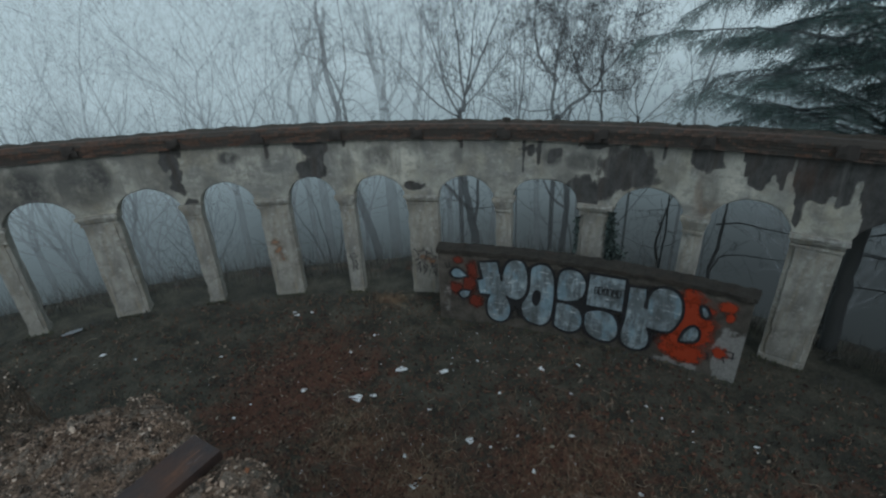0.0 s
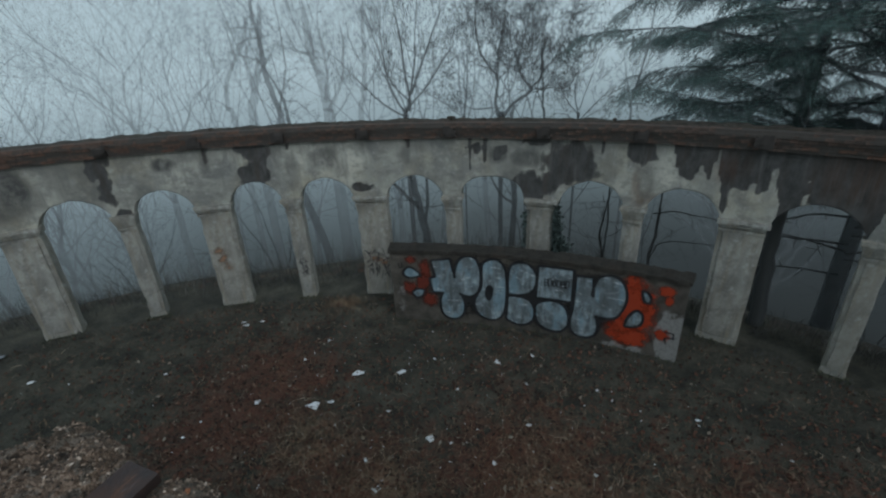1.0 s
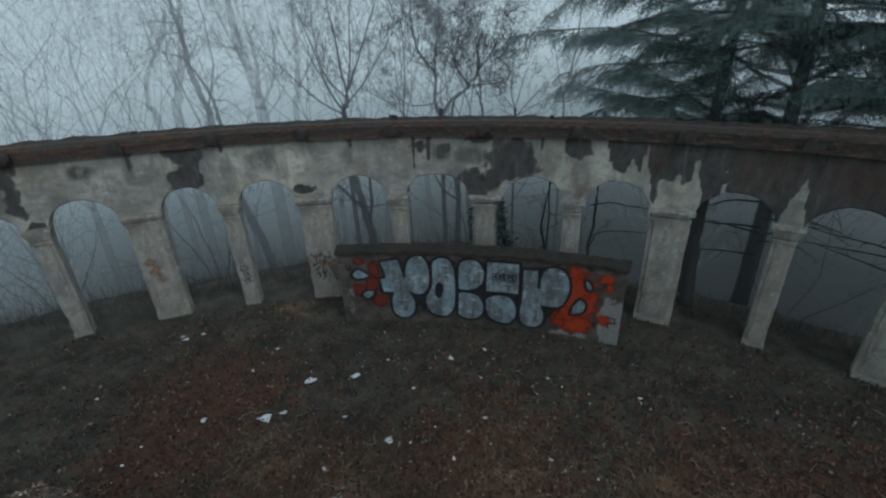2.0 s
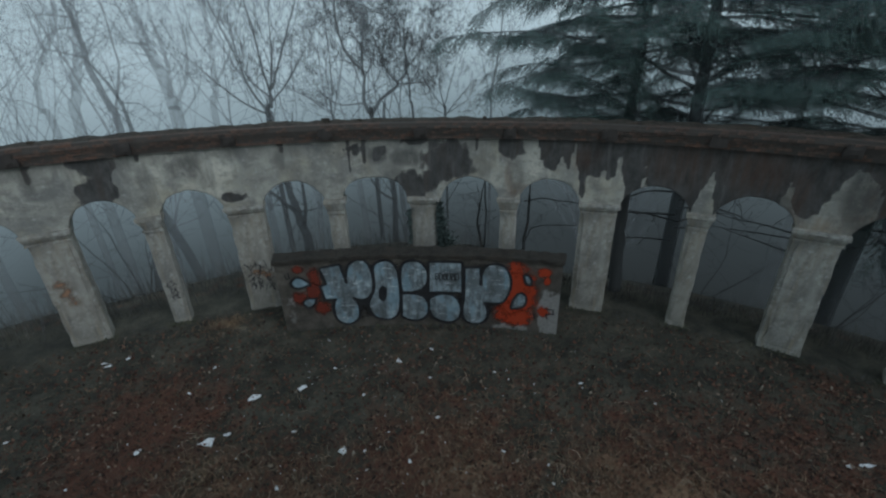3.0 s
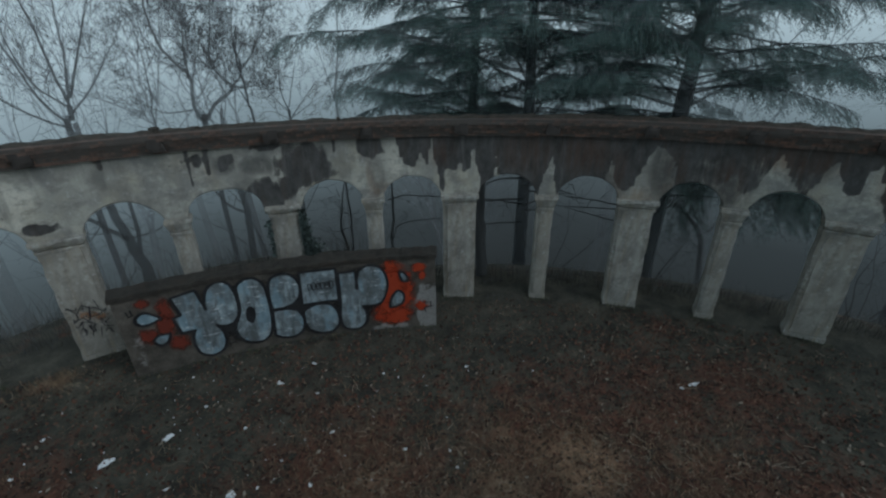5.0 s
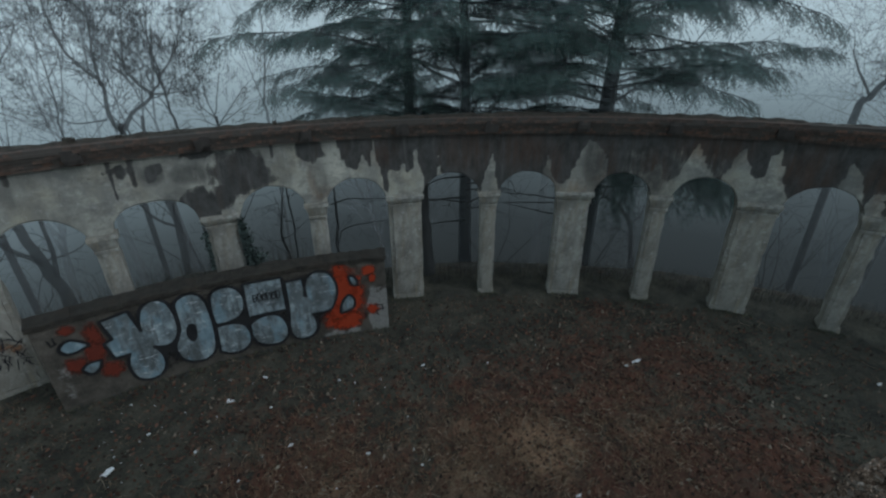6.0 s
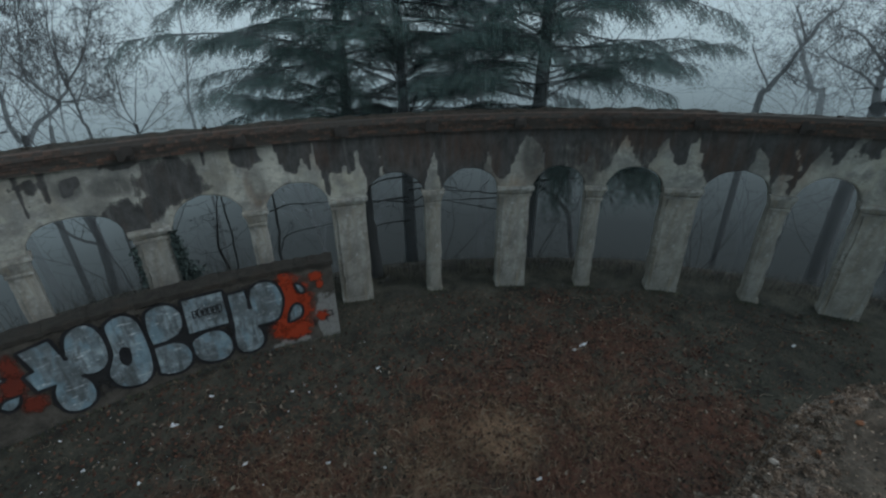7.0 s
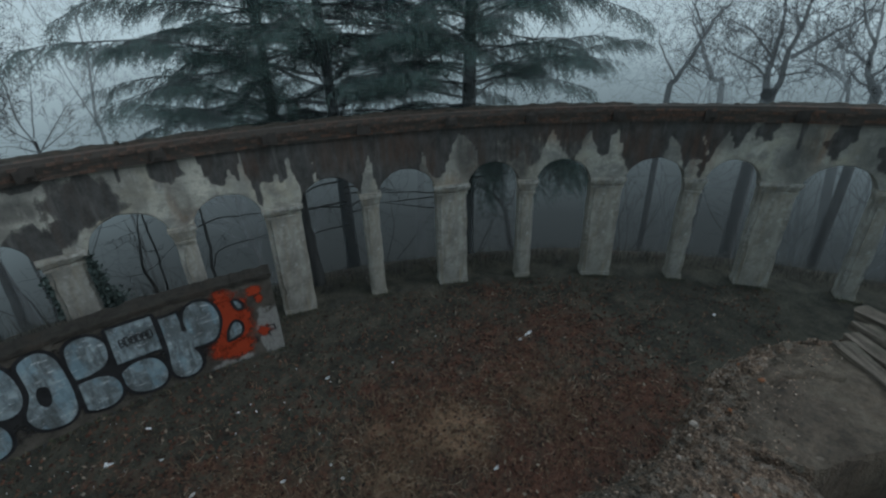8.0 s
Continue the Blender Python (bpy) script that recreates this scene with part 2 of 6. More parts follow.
def leaf_mat(name, *stops, alpha=1.0):
    m = Mat(name, 0.8)
    m.color(m.ramp(m.island(), *stops))
    if alpha < 1:
        m.thin(alpha)
    return m.m


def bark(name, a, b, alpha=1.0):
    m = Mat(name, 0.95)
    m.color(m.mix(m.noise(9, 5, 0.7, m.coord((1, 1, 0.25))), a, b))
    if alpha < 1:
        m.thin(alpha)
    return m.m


def aggregate():
    m = Mat("broken_concrete", 0.93)
    cell = m.ramp(m.cells(120, m.coord((0.75, 1.2, 1.2))), (0.15, (0.03, 0.022, 0.016)), (0.5, (0.19, 0.126, 0.086)), (0.8, (0.36, 0.254, 0.18)), (0.97, (0.6, 0.47, 0.36)))
    n = m.noise(5, 6, 0.7)
    c = m.mix(m.ramp(n, (0.35, 0.0), (0.65, 1.0)), (0.125, 0.079, 0.053), (0.43, 0.285, 0.195))
    c = m.mix(0.68, c, cell, "MIX")
    lumps = m.cells(48)
    c = m.mix(m.ramp(lumps, (0.62, 0.0), (0.7, 0.7)), c, (0.3, 0.25, 0.2))
    c = m.mix(m.ramp(m.noise(16, 5, 0.7), (0.36, 0.85), (0.47, 0.0)), c, (0.035, 0.029, 0.023))
    c = m.mix(m.ramp(m.noise(2.2, 4, 0.6), (0.46, 0.0), (0.6, 0.6)), c, (0.07, 0.066, 0.049))
    flat = m.math("ADD", m.attr("screed"), m.math("MULTIPLY", m.math("SUBTRACT", m.noise(7, 6, 0.75), 0.5), 1.5))
    smoothed = m.mix(m.ramp(m.noise(9, 6, 0.75), (0.35, 0.0), (0.65, 1.0)), (0.054, 0.041, 0.03), (0.148, 0.115, 0.084))
    smoothed = m.mix(m.ramp(m.noise(60, 4, 0.7), (0.36, 0.7), (0.52, 0.0)), smoothed, (0.05, 0.042, 0.033))
    smoothed = m.mix(m.ramp(m.noise(2.5, 6, 0.7), (0.45, 0.0), (0.62, 0.6)), smoothed, (0.165, 0.138, 0.1))
    smoothed = m.mix(m.ramp(m.noise(26, 5, 0.7), (0.5, 0.0), (0.64, 0.6)), smoothed, (0.045, 0.037, 0.029))
    smoothed = m.mix(m.ramp(m.cells(55), (0.9, 0.0), (0.95, 0.5)), smoothed, (0.26, 0.21, 0.165))
    c = m.mix(m.ramp(flat, (0.45, 0.0), (0.62, 0.9)), c, smoothed)
    m.color(c)
    rough = m.math("SUBTRACT", 1.15, m.attr("screed"), True)
    m.bump(m.math("MULTIPLY", m.math("ADD", m.math("MULTIPLY", m.cells(150, out="Distance"), 0.8), m.noise(40, 6, 0.75)), rough), 1.0, 0.018)
    return m.m


def plank_mat():
    m = Mat("grey_timber", 0.9)
    g = m.noise(3, 6, 0.7, m.coord((1.0, 18, 18)))
    c = m.mix(m.ramp(g, (0.35, 0.0), (0.65, 1.0)), (0.06, 0.047, 0.035), (0.23, 0.19, 0.15))
    c = m.mix(m.ramp(m.noise(2.2, 5, 0.7, m.coord((1.5, 5, 5))), (0.5, 0.0), (0.64, 0.7)), c, (0.085, 0.08, 0.058))
    split = m.ramp(m.noise(4, 7, 0.8, m.coord((0.7, 22, 22))), (0.58, 0.0), (0.64, 1.0))
    m.color(m.mix(split, c, (0.02, 0.016, 0.012)))
    m.bump(m.math("SUBTRACT", g, split), 0.9, 0.015)
    return m.m


def rust():
    m = Mat("rusty_steel", 0.5, 0.45)
    n = m.noise(9, 6, 0.7)
    c = m.mix(m.ramp(n, (0.4, 0.0), (0.7, 1.0)), (0.06, 0.046, 0.043), (0.12, 0.068, 0.05))
    c = m.mix(m.ramp(m.noise(14, 6, 0.8, m.coord((0.5, 3, 1))), (0.56, 0.0), (0.66, 0.8)), c, (0.2, 0.1, 0.06))
    m.color(m.mix(m.ramp(m.noise(5, 5, 0.7, m.coord((0.6, 4, 1))), (0.6, 0.0), (0.7, 0.7)), c, (0.3, 0.28, 0.27)))
    m.rough(m.ramp(n, (0.35, 0.35), (0.65, 0.7)))
    m.bump(m.noise(40, 5, 0.7), 0.6, 0.006)
    return m.m


def paper():
    m = Mat("wet_paper", 0.8)
    m.color(m.mix(m.noise(20, 4, 0.6), (0.78, 0.79, 0.79), (0.9, 0.9, 0.89)))
    return m.m


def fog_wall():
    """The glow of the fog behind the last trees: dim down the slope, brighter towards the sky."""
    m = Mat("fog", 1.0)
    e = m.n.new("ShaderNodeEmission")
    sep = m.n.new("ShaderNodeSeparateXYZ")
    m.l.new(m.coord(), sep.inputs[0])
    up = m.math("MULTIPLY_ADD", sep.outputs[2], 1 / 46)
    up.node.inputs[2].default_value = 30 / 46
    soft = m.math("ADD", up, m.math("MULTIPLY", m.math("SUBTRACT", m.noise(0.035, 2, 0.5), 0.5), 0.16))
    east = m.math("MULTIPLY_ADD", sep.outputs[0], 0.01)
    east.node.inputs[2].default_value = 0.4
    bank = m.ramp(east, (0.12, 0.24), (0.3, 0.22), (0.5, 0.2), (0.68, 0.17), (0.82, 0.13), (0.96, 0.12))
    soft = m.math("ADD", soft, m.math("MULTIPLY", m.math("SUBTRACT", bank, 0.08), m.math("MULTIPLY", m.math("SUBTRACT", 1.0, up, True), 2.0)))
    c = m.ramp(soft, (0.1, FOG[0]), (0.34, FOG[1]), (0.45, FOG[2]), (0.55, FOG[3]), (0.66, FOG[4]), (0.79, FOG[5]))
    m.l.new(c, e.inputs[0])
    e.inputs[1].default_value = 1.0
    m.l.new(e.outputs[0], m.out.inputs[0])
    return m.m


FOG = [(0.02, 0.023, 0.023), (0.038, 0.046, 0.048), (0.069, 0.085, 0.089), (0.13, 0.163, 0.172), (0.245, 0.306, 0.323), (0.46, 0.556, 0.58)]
PLASTER, STONE, BRICK, CAPDIRT = plaster(), stone(), brick(), cap_dirt()
COPING = cap_dirt("dark_mossy_coping", 0.55)
STONE_BARE = stone("stripped_pier_masonry", 0.8)
RENDER = dirty_concrete()
SILVER = spray("silver_paint", (0.165, 0.205, 0.222), (0.385, 0.455, 0.475), 0.5, 0.42, (0.72, 0.75, 0.76))
BLACK = spray("black_paint", (0.012, 0.012, 0.013), (0.03, 0.03, 0.032), 0.15)
RED_DULL = soft_spray("dull_red_paint", (0.1, 0.026, 0.018), (0.2, 0.036, 0.018))
RED = soft_spray("red_paint", (0.30, 0.035, 0.012), (0.42, 0.06, 0.02))
DARKSPRAY = soft_spray("dark_overspray", (0.02, 0.02, 0.02), (0.035, 0.034, 0.034))
SCRIBBLE = spray("marker_paint", (0.018, 0.018, 0.024), (0.04, 0.04, 0.045), 0.1)
ORANGE = soft_spray("faded_orange_paint", (0.3, 0.16, 0.09), (0.33, 0.21, 0.14))
EARTH = earth()
LEAVES = leaf_mat("fallen_leaves", (0.0, (0.024, 0.017, 0.013)), (0.5, (0.08, 0.038, 0.024)), (0.82, (0.145, 0.066, 0.042)), (0.96, (0.19, 0.125, 0.085)), (1.0, (0.3, 0.26, 0.2)))
STRAW = leaf_mat("dry_grass", (0.0, (0.09, 0.062, 0.04)), (0.6, (0.21, 0.14, 0.085)), (1.0, (0.38, 0.27, 0.17)))
STALK = leaf_mat("pale_straw", (0.0, (0.14, 0.1, 0.065)), (0.6, (0.28, 0.21, 0.14)), (1.0, (0.5, 0.42, 0.31)))
# Pale see-through grass, standing in for haze over the ground's edge.
BROW = leaf_mat("hazed_dead_grass", (0.0, (0.09, 0.088, 0.078)), (0.7, (0.16, 0.15, 0.128)), (1.0, (0.24, 0.22, 0.18)), alpha=0.5)
GREEN = leaf_mat("low_weeds", (0.0, (0.022, 0.027, 0.02)), (0.6, (0.045, 0.054, 0.039)), (0.85, (0.085, 0.07, 0.046)), (1.0, (0.1, 0.12, 0.085)))
# Needles lightened and let half through, painting haze into the cedars.
NEEDLES = leaf_mat("hazed_cedar_needles", (0.0, (0.085, 0.126, 0.114)), (0.6, (0.122, 0.178, 0.16)), (1.0, (0.165, 0.232, 0.21)), alpha=0.46)
WEEDS = leaf_mat("pier_foot_weeds", (0.0, (0.05, 0.055, 0.035)), (0.6, (0.09, 0.095, 0.06)), (1.0, (0.16, 0.14, 0.095)))
IVY = leaf_mat("ivy_leaves", (0.0, (0.032, 0.046, 0.042)), (1.0, (0.085, 0.112, 0.1)))
BARK_DARK = bark("wet_dark_bark", (0.06, 0.062, 0.061), (0.1, 0.1, 0.097))
# Bark paled and half see-through by distance: haze put into colour and alpha.
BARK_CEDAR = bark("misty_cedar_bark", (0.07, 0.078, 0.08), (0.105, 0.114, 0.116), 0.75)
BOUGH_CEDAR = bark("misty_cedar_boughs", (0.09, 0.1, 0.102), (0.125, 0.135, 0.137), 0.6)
BARK_NEAR = bark("hazed_near_bark", (0.14, 0.145, 0.147), (0.21, 0.215, 0.217), 0.5)
TRUNK_NEAR = bark("hazed_near_trunk", (0.095, 0.097, 0.097), (0.14, 0.142, 0.142), 0.52)
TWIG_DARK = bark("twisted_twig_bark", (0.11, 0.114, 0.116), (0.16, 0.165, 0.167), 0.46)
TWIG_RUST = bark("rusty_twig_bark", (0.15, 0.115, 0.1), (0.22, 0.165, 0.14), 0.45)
BARK_MID = bark("hazed_mid_bark", (0.25, 0.26, 0.265), (0.34, 0.35, 0.355), 0.34)
BARK_ROW = bark("hazed_row_bark", (0.17, 0.176, 0.18), (0.25, 0.256, 0.26), 0.48)
TRUNK_ROW = bark("hazed_row_trunk", (0.13, 0.134, 0.136), (0.18, 0.184, 0.186), 0.62)
TRUNK_MID = bark("hazed_mid_trunk", (0.15, 0.155, 0.157), (0.2, 0.205, 0.207), 0.4)
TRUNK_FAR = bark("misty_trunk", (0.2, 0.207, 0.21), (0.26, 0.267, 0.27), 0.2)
BARK_FAR = bark("hazed_far_bark", (0.3, 0.315, 0.325), (0.38, 0.395, 0.405), 0.22)
FILM = leaf_mat("pale_plastic", (0.0, (0.22, 0.235, 0.245)), (1.0, (0.3, 0.315, 0.325)))
MORTAR = bark("old_mortar", (0.06, 0.052, 0.045), (0.11, 0.095, 0.082))
# Charred timber, its base colour lifted a little to stand for haze.
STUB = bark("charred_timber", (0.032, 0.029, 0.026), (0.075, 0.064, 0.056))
AGG, PLANK, RUST, PAPER = aggregate(), plank_mat(), rust(), paper()
PEBBLES = leaf_mat("pebbles", (0.0, (0.03, 0.025, 0.02)), (0.35, (0.1, 0.068, 0.049)), (0.7, (0.27, 0.182, 0.128)), (0.93, (0.47, 0.345, 0.25)), (0.99, (0.62, 0.5, 0.4)), (1.0, (0.3, 0.15, 0.08)))
CHIP_PALE = bark("pale_stone", (0.36, 0.3, 0.25), (0.5, 0.43, 0.36))
CHIP_RED = bark("brick_crumb", (0.22, 0.09, 0.045), (0.34, 0.15, 0.08))
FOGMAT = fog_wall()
# ---- building helpers ----
def mesh_of(name, verts, faces, mat, shade=False, **attrs):
    me = bpy.data.meshes.new(name)
    me.from_pydata([tuple(v) for v in verts], [], faces)
    me.materials.append(mat)
    for key, values in attrs.items():
        a = me.attributes.new(key, "FLOAT", "POINT")
        a.data.foreach_set("value", np.asarray(values, dtype=np.float32))
    if shade:
        me.polygons.foreach_set("use_smooth", [True] * len(me.polygons))
    me.update()
    return me


def part(name, geo, mat, parent=None, label="", shade=False, **attrs):
    """Links (verts, faces) as one mesh object under parent."""
    ob = new(name, mesh_of(name, geo[0], geo[1], mat, shade, **attrs))
    if parent is not None:
        ob.parent = parent
    if label:
        ob["label"] = label
    return ob


def thing(name, m, label, category, group="", kind=""):
    e = new(name)
    e.empty_display_size = 0.2
    e.matrix_world = m
    return tagged(e, label, category, group, kind)


class Geo:
    """Collects vertices and faces."""

    def __init__(self):
        self.v, self.f = [], []

    def add(self, verts, faces):
        k = len(self.v)
        self.v.extend(verts)
        self.f.extend(tuple(i + k for i in f) for f in faces)

    def geo(self):
        return self.v, self.f

    def worn_box(self, x0, x1, y0, y1, z0, z1, n=(3, 2, 6), amp=0.012, seed=0.0, taper=0.0, chip=0.02):
        """A box with uneven faces and chipped arrises; taper widens its top on all sides."""
        nx, ny, nz = n
        idx, vs = {}, []
        for i in range(nx + 1):
            for j in range(ny + 1):
                for k in range(nz + 1):
                    edge = (i in (0, nx)) + (j in (0, ny)) + (k in (0, nz))
                    if not edge:
                        continue
                    u, v, w = i / nx, j / ny, k / nz
                    ex = taper * w
                    p = Vector((x0 - ex + (x1 - x0 + 2 * ex) * u, y0 - ex + (y1 - y0 + ex) * v, z0 + (z1 - z0) * w))
                    q = p * 3.1 + Vector((seed * 7.3, seed * 3.7, seed))
                    d = noise.noise_vector(q) * amp
                    if edge > 1:
                        c = max(0.0, noise.noise(q * 1.9 + Vector((9, 9, 9)))) * chip * 2.0 + 0.006
                        mid = Vector(((x0 + x1) / 2, (y0 + y1) / 2, p.z))
                        d += (mid - p).normalized() * c
                    idx[i, j, k] = len(vs)
                    vs.append(p + d)
        fs = []
        for i in range(nx):
            for k in range(nz):
                fs.append((idx[i, 0, k], idx[i + 1, 0, k], idx[i + 1, 0, k + 1], idx[i, 0, k + 1]))
                fs.append((idx[i, ny, k], idx[i, ny, k + 1], idx[i + 1, ny, k + 1], idx[i + 1, ny, k]))
        for j in range(ny):
            for k in range(nz):
                fs.append((idx[0, j, k], idx[0, j, k + 1], idx[0, j + 1, k + 1], idx[0, j + 1, k]))
                fs.append((idx[nx, j, k], idx[nx, j + 1, k], idx[nx, j + 1, k + 1], idx[nx, j, k + 1]))
        for i in range(nx):
            for j in range(ny):
                fs.append((idx[i, j, 0], idx[i, j + 1, 0], idx[i + 1, j + 1, 0], idx[i + 1, j, 0]))
                fs.append((idx[i, j, nz], idx[i + 1, j, nz], idx[i + 1, j + 1, nz], idx[i, j + 1, nz]))
        self.add(vs, fs)
        return self

    def tube(self, pts, radii, sides):
        """A tapered tube along pts."""
        k0 = len(self.v)
        side = None
        for i, p in enumerate(pts):
            t = (pts[min(i + 1, len(pts) - 1)] - pts[max(i - 1, 0)]).normalized()
            if side is None:
                side = t.orthogonal().normalized()
            side = (side - t * side.dot(t)).normalized()
            up = t.cross(side)
            for s in range(sides):
                a = 2 * math.pi * s / sides
                self.v.append(p + (side * math.cos(a) + up * math.sin(a)) * radii[i])
        for i in range(len(pts) - 1):
            for s in range(sides):
                a, b = k0 + i * sides + s, k0 + i * sides + (s + 1) % sides
                self.f.append((a, b, b + sides, a + sides))
        self.f.append(tuple(k0 + (len(pts) - 1) * sides + s for s in range(sides)))


# ---- ground ----
# leafy: red-brown leaf drifts; straw: patches of dry grass (x, y, radius, amount)
LEAFY = [(-2.8, 7.4, 1.9, 0.75), (-3.3, 6.4, 1.5, 0.75), (1.9, 6.4, 1.8, 0.38), (1.5, 4.5, 2.0, 0.75), (6.5, 2.2, 2.2, 0.6), (4.6, 2.6, 2.4, 0.7),
         (7.9, 1.2, 1.6, 0.6), (5.4, 0.4, 1.6, 0.8), (6.5, -0.6, 1.3, 0.7), (4.2, 0.9, 1.4, 0.8), (-1.2, 5.0, 1.8, 0.65), (3.8, 5.3, 1.6, 0.32), (8.8, 3.2, 0.6, 0.6)]
DRY = [(-1.4, 10.25, 0.45, 0.8), (4.45, 2.4, 0.75, 1.15), (3.9, 3.35, 0.85, 0.5), (-1.7, 5.7, 0.8, 0.6), (-0.6, 4.6, 1.0, 0.6), (1.8, 4.2, 1.2, 0.55), (3.3, 2.9, 0.9, 0.65), (5.6, 1.2, 1.0, 0.5), (2.4, 3.4, 1.0, 0.45)]


def spots(x, y, table):
    return max(a * math.exp(-((x - px) ** 2 + (y - py) ** 2) / (r * r)) for px, py, r, a in table)


def make_ground():
    rs = [0.0] + [0.35 * i for i in range(1, 60)] + [21 + 1.2 * i for i in range(34)] + [66, 75, 90, 120, 170, 260, 400]
    na = 220
    vs, fs, lf, st = [], [], [], []
    for i, r in enumerate(rs):
        for j in range(na):
            p = ring(360 * j / na, r)
            vs.append((p.x, p.y, hill(p.x, p.y)))
            near = r < 16
            lf.append(spots(p.x, p.y, LEAFY) if near else 0.3)
            st.append(spots(p.x, p.y, DRY) if near else 0.05)
    for i in range(len(rs) - 1):
        for j in range(na):
            k = (j + 1) % na
            if i == 0:
                fs.append((0, na + j, na + k)[::-1])
            else:
                fs.append((i * na + j, i * na + k, (i + 1) * na + k, (i + 1) * na + j))
    ob = part("ground", (vs, fs), EARTH, shade=True, leafy=lf, straw=st)
    return tagged(ob, "dark damp courtyard earth with leaves and moss", "ground", kind="structure")


ground = make_ground()


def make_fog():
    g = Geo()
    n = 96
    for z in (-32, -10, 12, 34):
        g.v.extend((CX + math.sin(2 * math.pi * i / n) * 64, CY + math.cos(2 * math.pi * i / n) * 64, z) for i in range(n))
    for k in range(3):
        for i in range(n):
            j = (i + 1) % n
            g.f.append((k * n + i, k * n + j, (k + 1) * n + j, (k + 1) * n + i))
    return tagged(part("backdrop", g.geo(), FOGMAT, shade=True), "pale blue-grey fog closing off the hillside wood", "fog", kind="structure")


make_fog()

# ---- the arcade ----
# patches where the plaster has fallen: theta, z, half-width in degrees, half-height in metres
BARE = [(28.7, 3.5, 2.0, 0.48), (27.2, 3.05, 1.0, 0.28), (25.2, 2.9, 1.1, 0.4), (22.6, 3.68, 0.7, 0.15), (34.0, 3.78, 1.1, 0.24),
        (10.4, 2.89, 0.65, 0.11), (1.2, 3.85, 1.4, 0.35), (1.0, 3.3, 1.25, 0.4), (-11.2, 3.5, 0.7, 0.6), (-10.6, 2.65, 0.7, 0.18),
        (20.6, 3.8, 0.4, 0.14),
        (78.0, 3.6, 0.6, 0.5), (78.6, 3.0, 0.4, 0.4), (83.0, 3.8, 0.8, 0.2), (88.0, 3.6, 0.6, 0.45), (92.0, 3.5, 1.0, 0.5), (97.0, 3.6, 1.5, 0.35), (26.2, 3.9, 1.0, 0.1)]
# long tongues of dirt running down from the cornice: theta, lowest z, half-width
TONGUES = [(21.6, 3.3, 0.25), (20.3, 3.1, 0.2), (-2.8, 3.5, 0.25), (14.7, 3.6, 0.2), (89.0, 3.5, 0.4), (85.5, 3.3, 0.3), (31.0, 3.6, 0.25), (4.2, 3.7, 0.2)]
# lower edge of the soot-dark band under the cornice: theta, z; its points are drips
DRIPS = [(35.9, 3.98), (36.5, 3.4), (37.5, 3.28), (37.9, 3.64), (38.5, 3.35), (38.95, 3.95), (39.5, 2.8), (39.9, 2.7), (40.1, 3.25), (41.1, 3.2), (41.4, 3.5),
         (41.8, 2.98), (42.3, 3.68), (43.1, 2.8), (44, 2.5), (44.3, 3.55), (44.9, 2.6), (47.6, 2.4), (48.9, 3.6), (49.4, 2.65), (50, 2.4), (53.0, 2.6), (53.6, 3.5), (54.3, 2.9), (55.3, 2.8),
         (56.2, 3.5), (57.0, 3.85), (58.2, 3.6), (58.8, 2.9), (60.6, 3.1), (61.4, 2.9), (62.6, 3.35), (63.3, 2.9), (64.4, 3.1), (65.2, 3.85), (66.3, 3.3), (67.4, 3.0), (68.6, 3.8), (69.3, 3.4), (69.7, 3.15),
         (70.4, 3.2), (71.0, 3.9), (71.8, 3.1), (72.6, 2.7), (75.0, 2.9), (75.7, 3.62), (76.6, 3.4), (77.2, 2.75), (78.2, 3.76), (79, 3.1), (80.2, 3.75), (81, 3.3), (82, 3.98)]


# soft dark soiling on plaster that still holds: theta, z, half-width, half-height, amount
GRIME = [(-6.2, 3.7, 1.2, 0.18, 1.0), (-8.6, 3.0, 1.0, 0.4, 0.4), (-17.4, 3.55, 1.6, 0.5, 1.0), (-22.5, 3.3, 2.0, 0.7, 1.0), (-12.9, 3.6, 2.4, 0.7, 0.6), (-18.5, 3.4, 3.0, 0.7, 0.8), (-26, 3.4, 4.0, 0.8, 0.8), (-35, 3.4, 5.0, 0.8, 0.8), (-3.0, 3.7, 0.6, 0.4, 0.7), (4.2, 3.3, 0.8, 0.5, 0.35),
         (7.4, 3.6, 1.6, 0.3, 0.75), (8.6, 3.35, 0.9, 0.25, 0.6), (14.6, 3.65, 0.6, 0.35, 0.5), (22.8, 3.65, 1.0, 0.22, 0.8), (25.1, 3.55, 1.3, 0.22, 0.8), (24.0, 3.2, 1.2, 0.3, 0.4), (31.6, 3.5, 1.0, 0.5, 0.3),
         (34.2, 3.3, 0.7, 0.6, 0.5), (54, 3.2, 1.5, 0.7, 0.7), (58.5, 3.4, 2.5, 0.9, 0.85), (62.5, 3.3, 2.0, 0.8, 0.9), (67, 3.6, 1.5, 0.5, 0.7), (74, 3.5, 1.6, 0.6, 0.8), (80, 3.7, 1.0, 0.4, 0.6), (86, 3.3, 1.2, 0.8, 0.7), (92, 3.5, 3.0, 0.6, 0.6), (103, 3.4, 4.0, 0.7, 0.7)]


def grime_shade_amount(th, z):
    th += 0.5 * noise.noise((th * 0.6, z * 1.5, 7))
    # Soft shadow painted under the cornice together with its grime.
    top = 0.5 * smooth(3.6, 3.95, z + 0.15 * noise.noise((th * 0.8, 1, 2)))
    return max(top, max(a * smooth(1.3, 0.5, math.hypot((th - t) / hw, (z - c) / hz)) for t, c, hw, hz, a in GRIME))


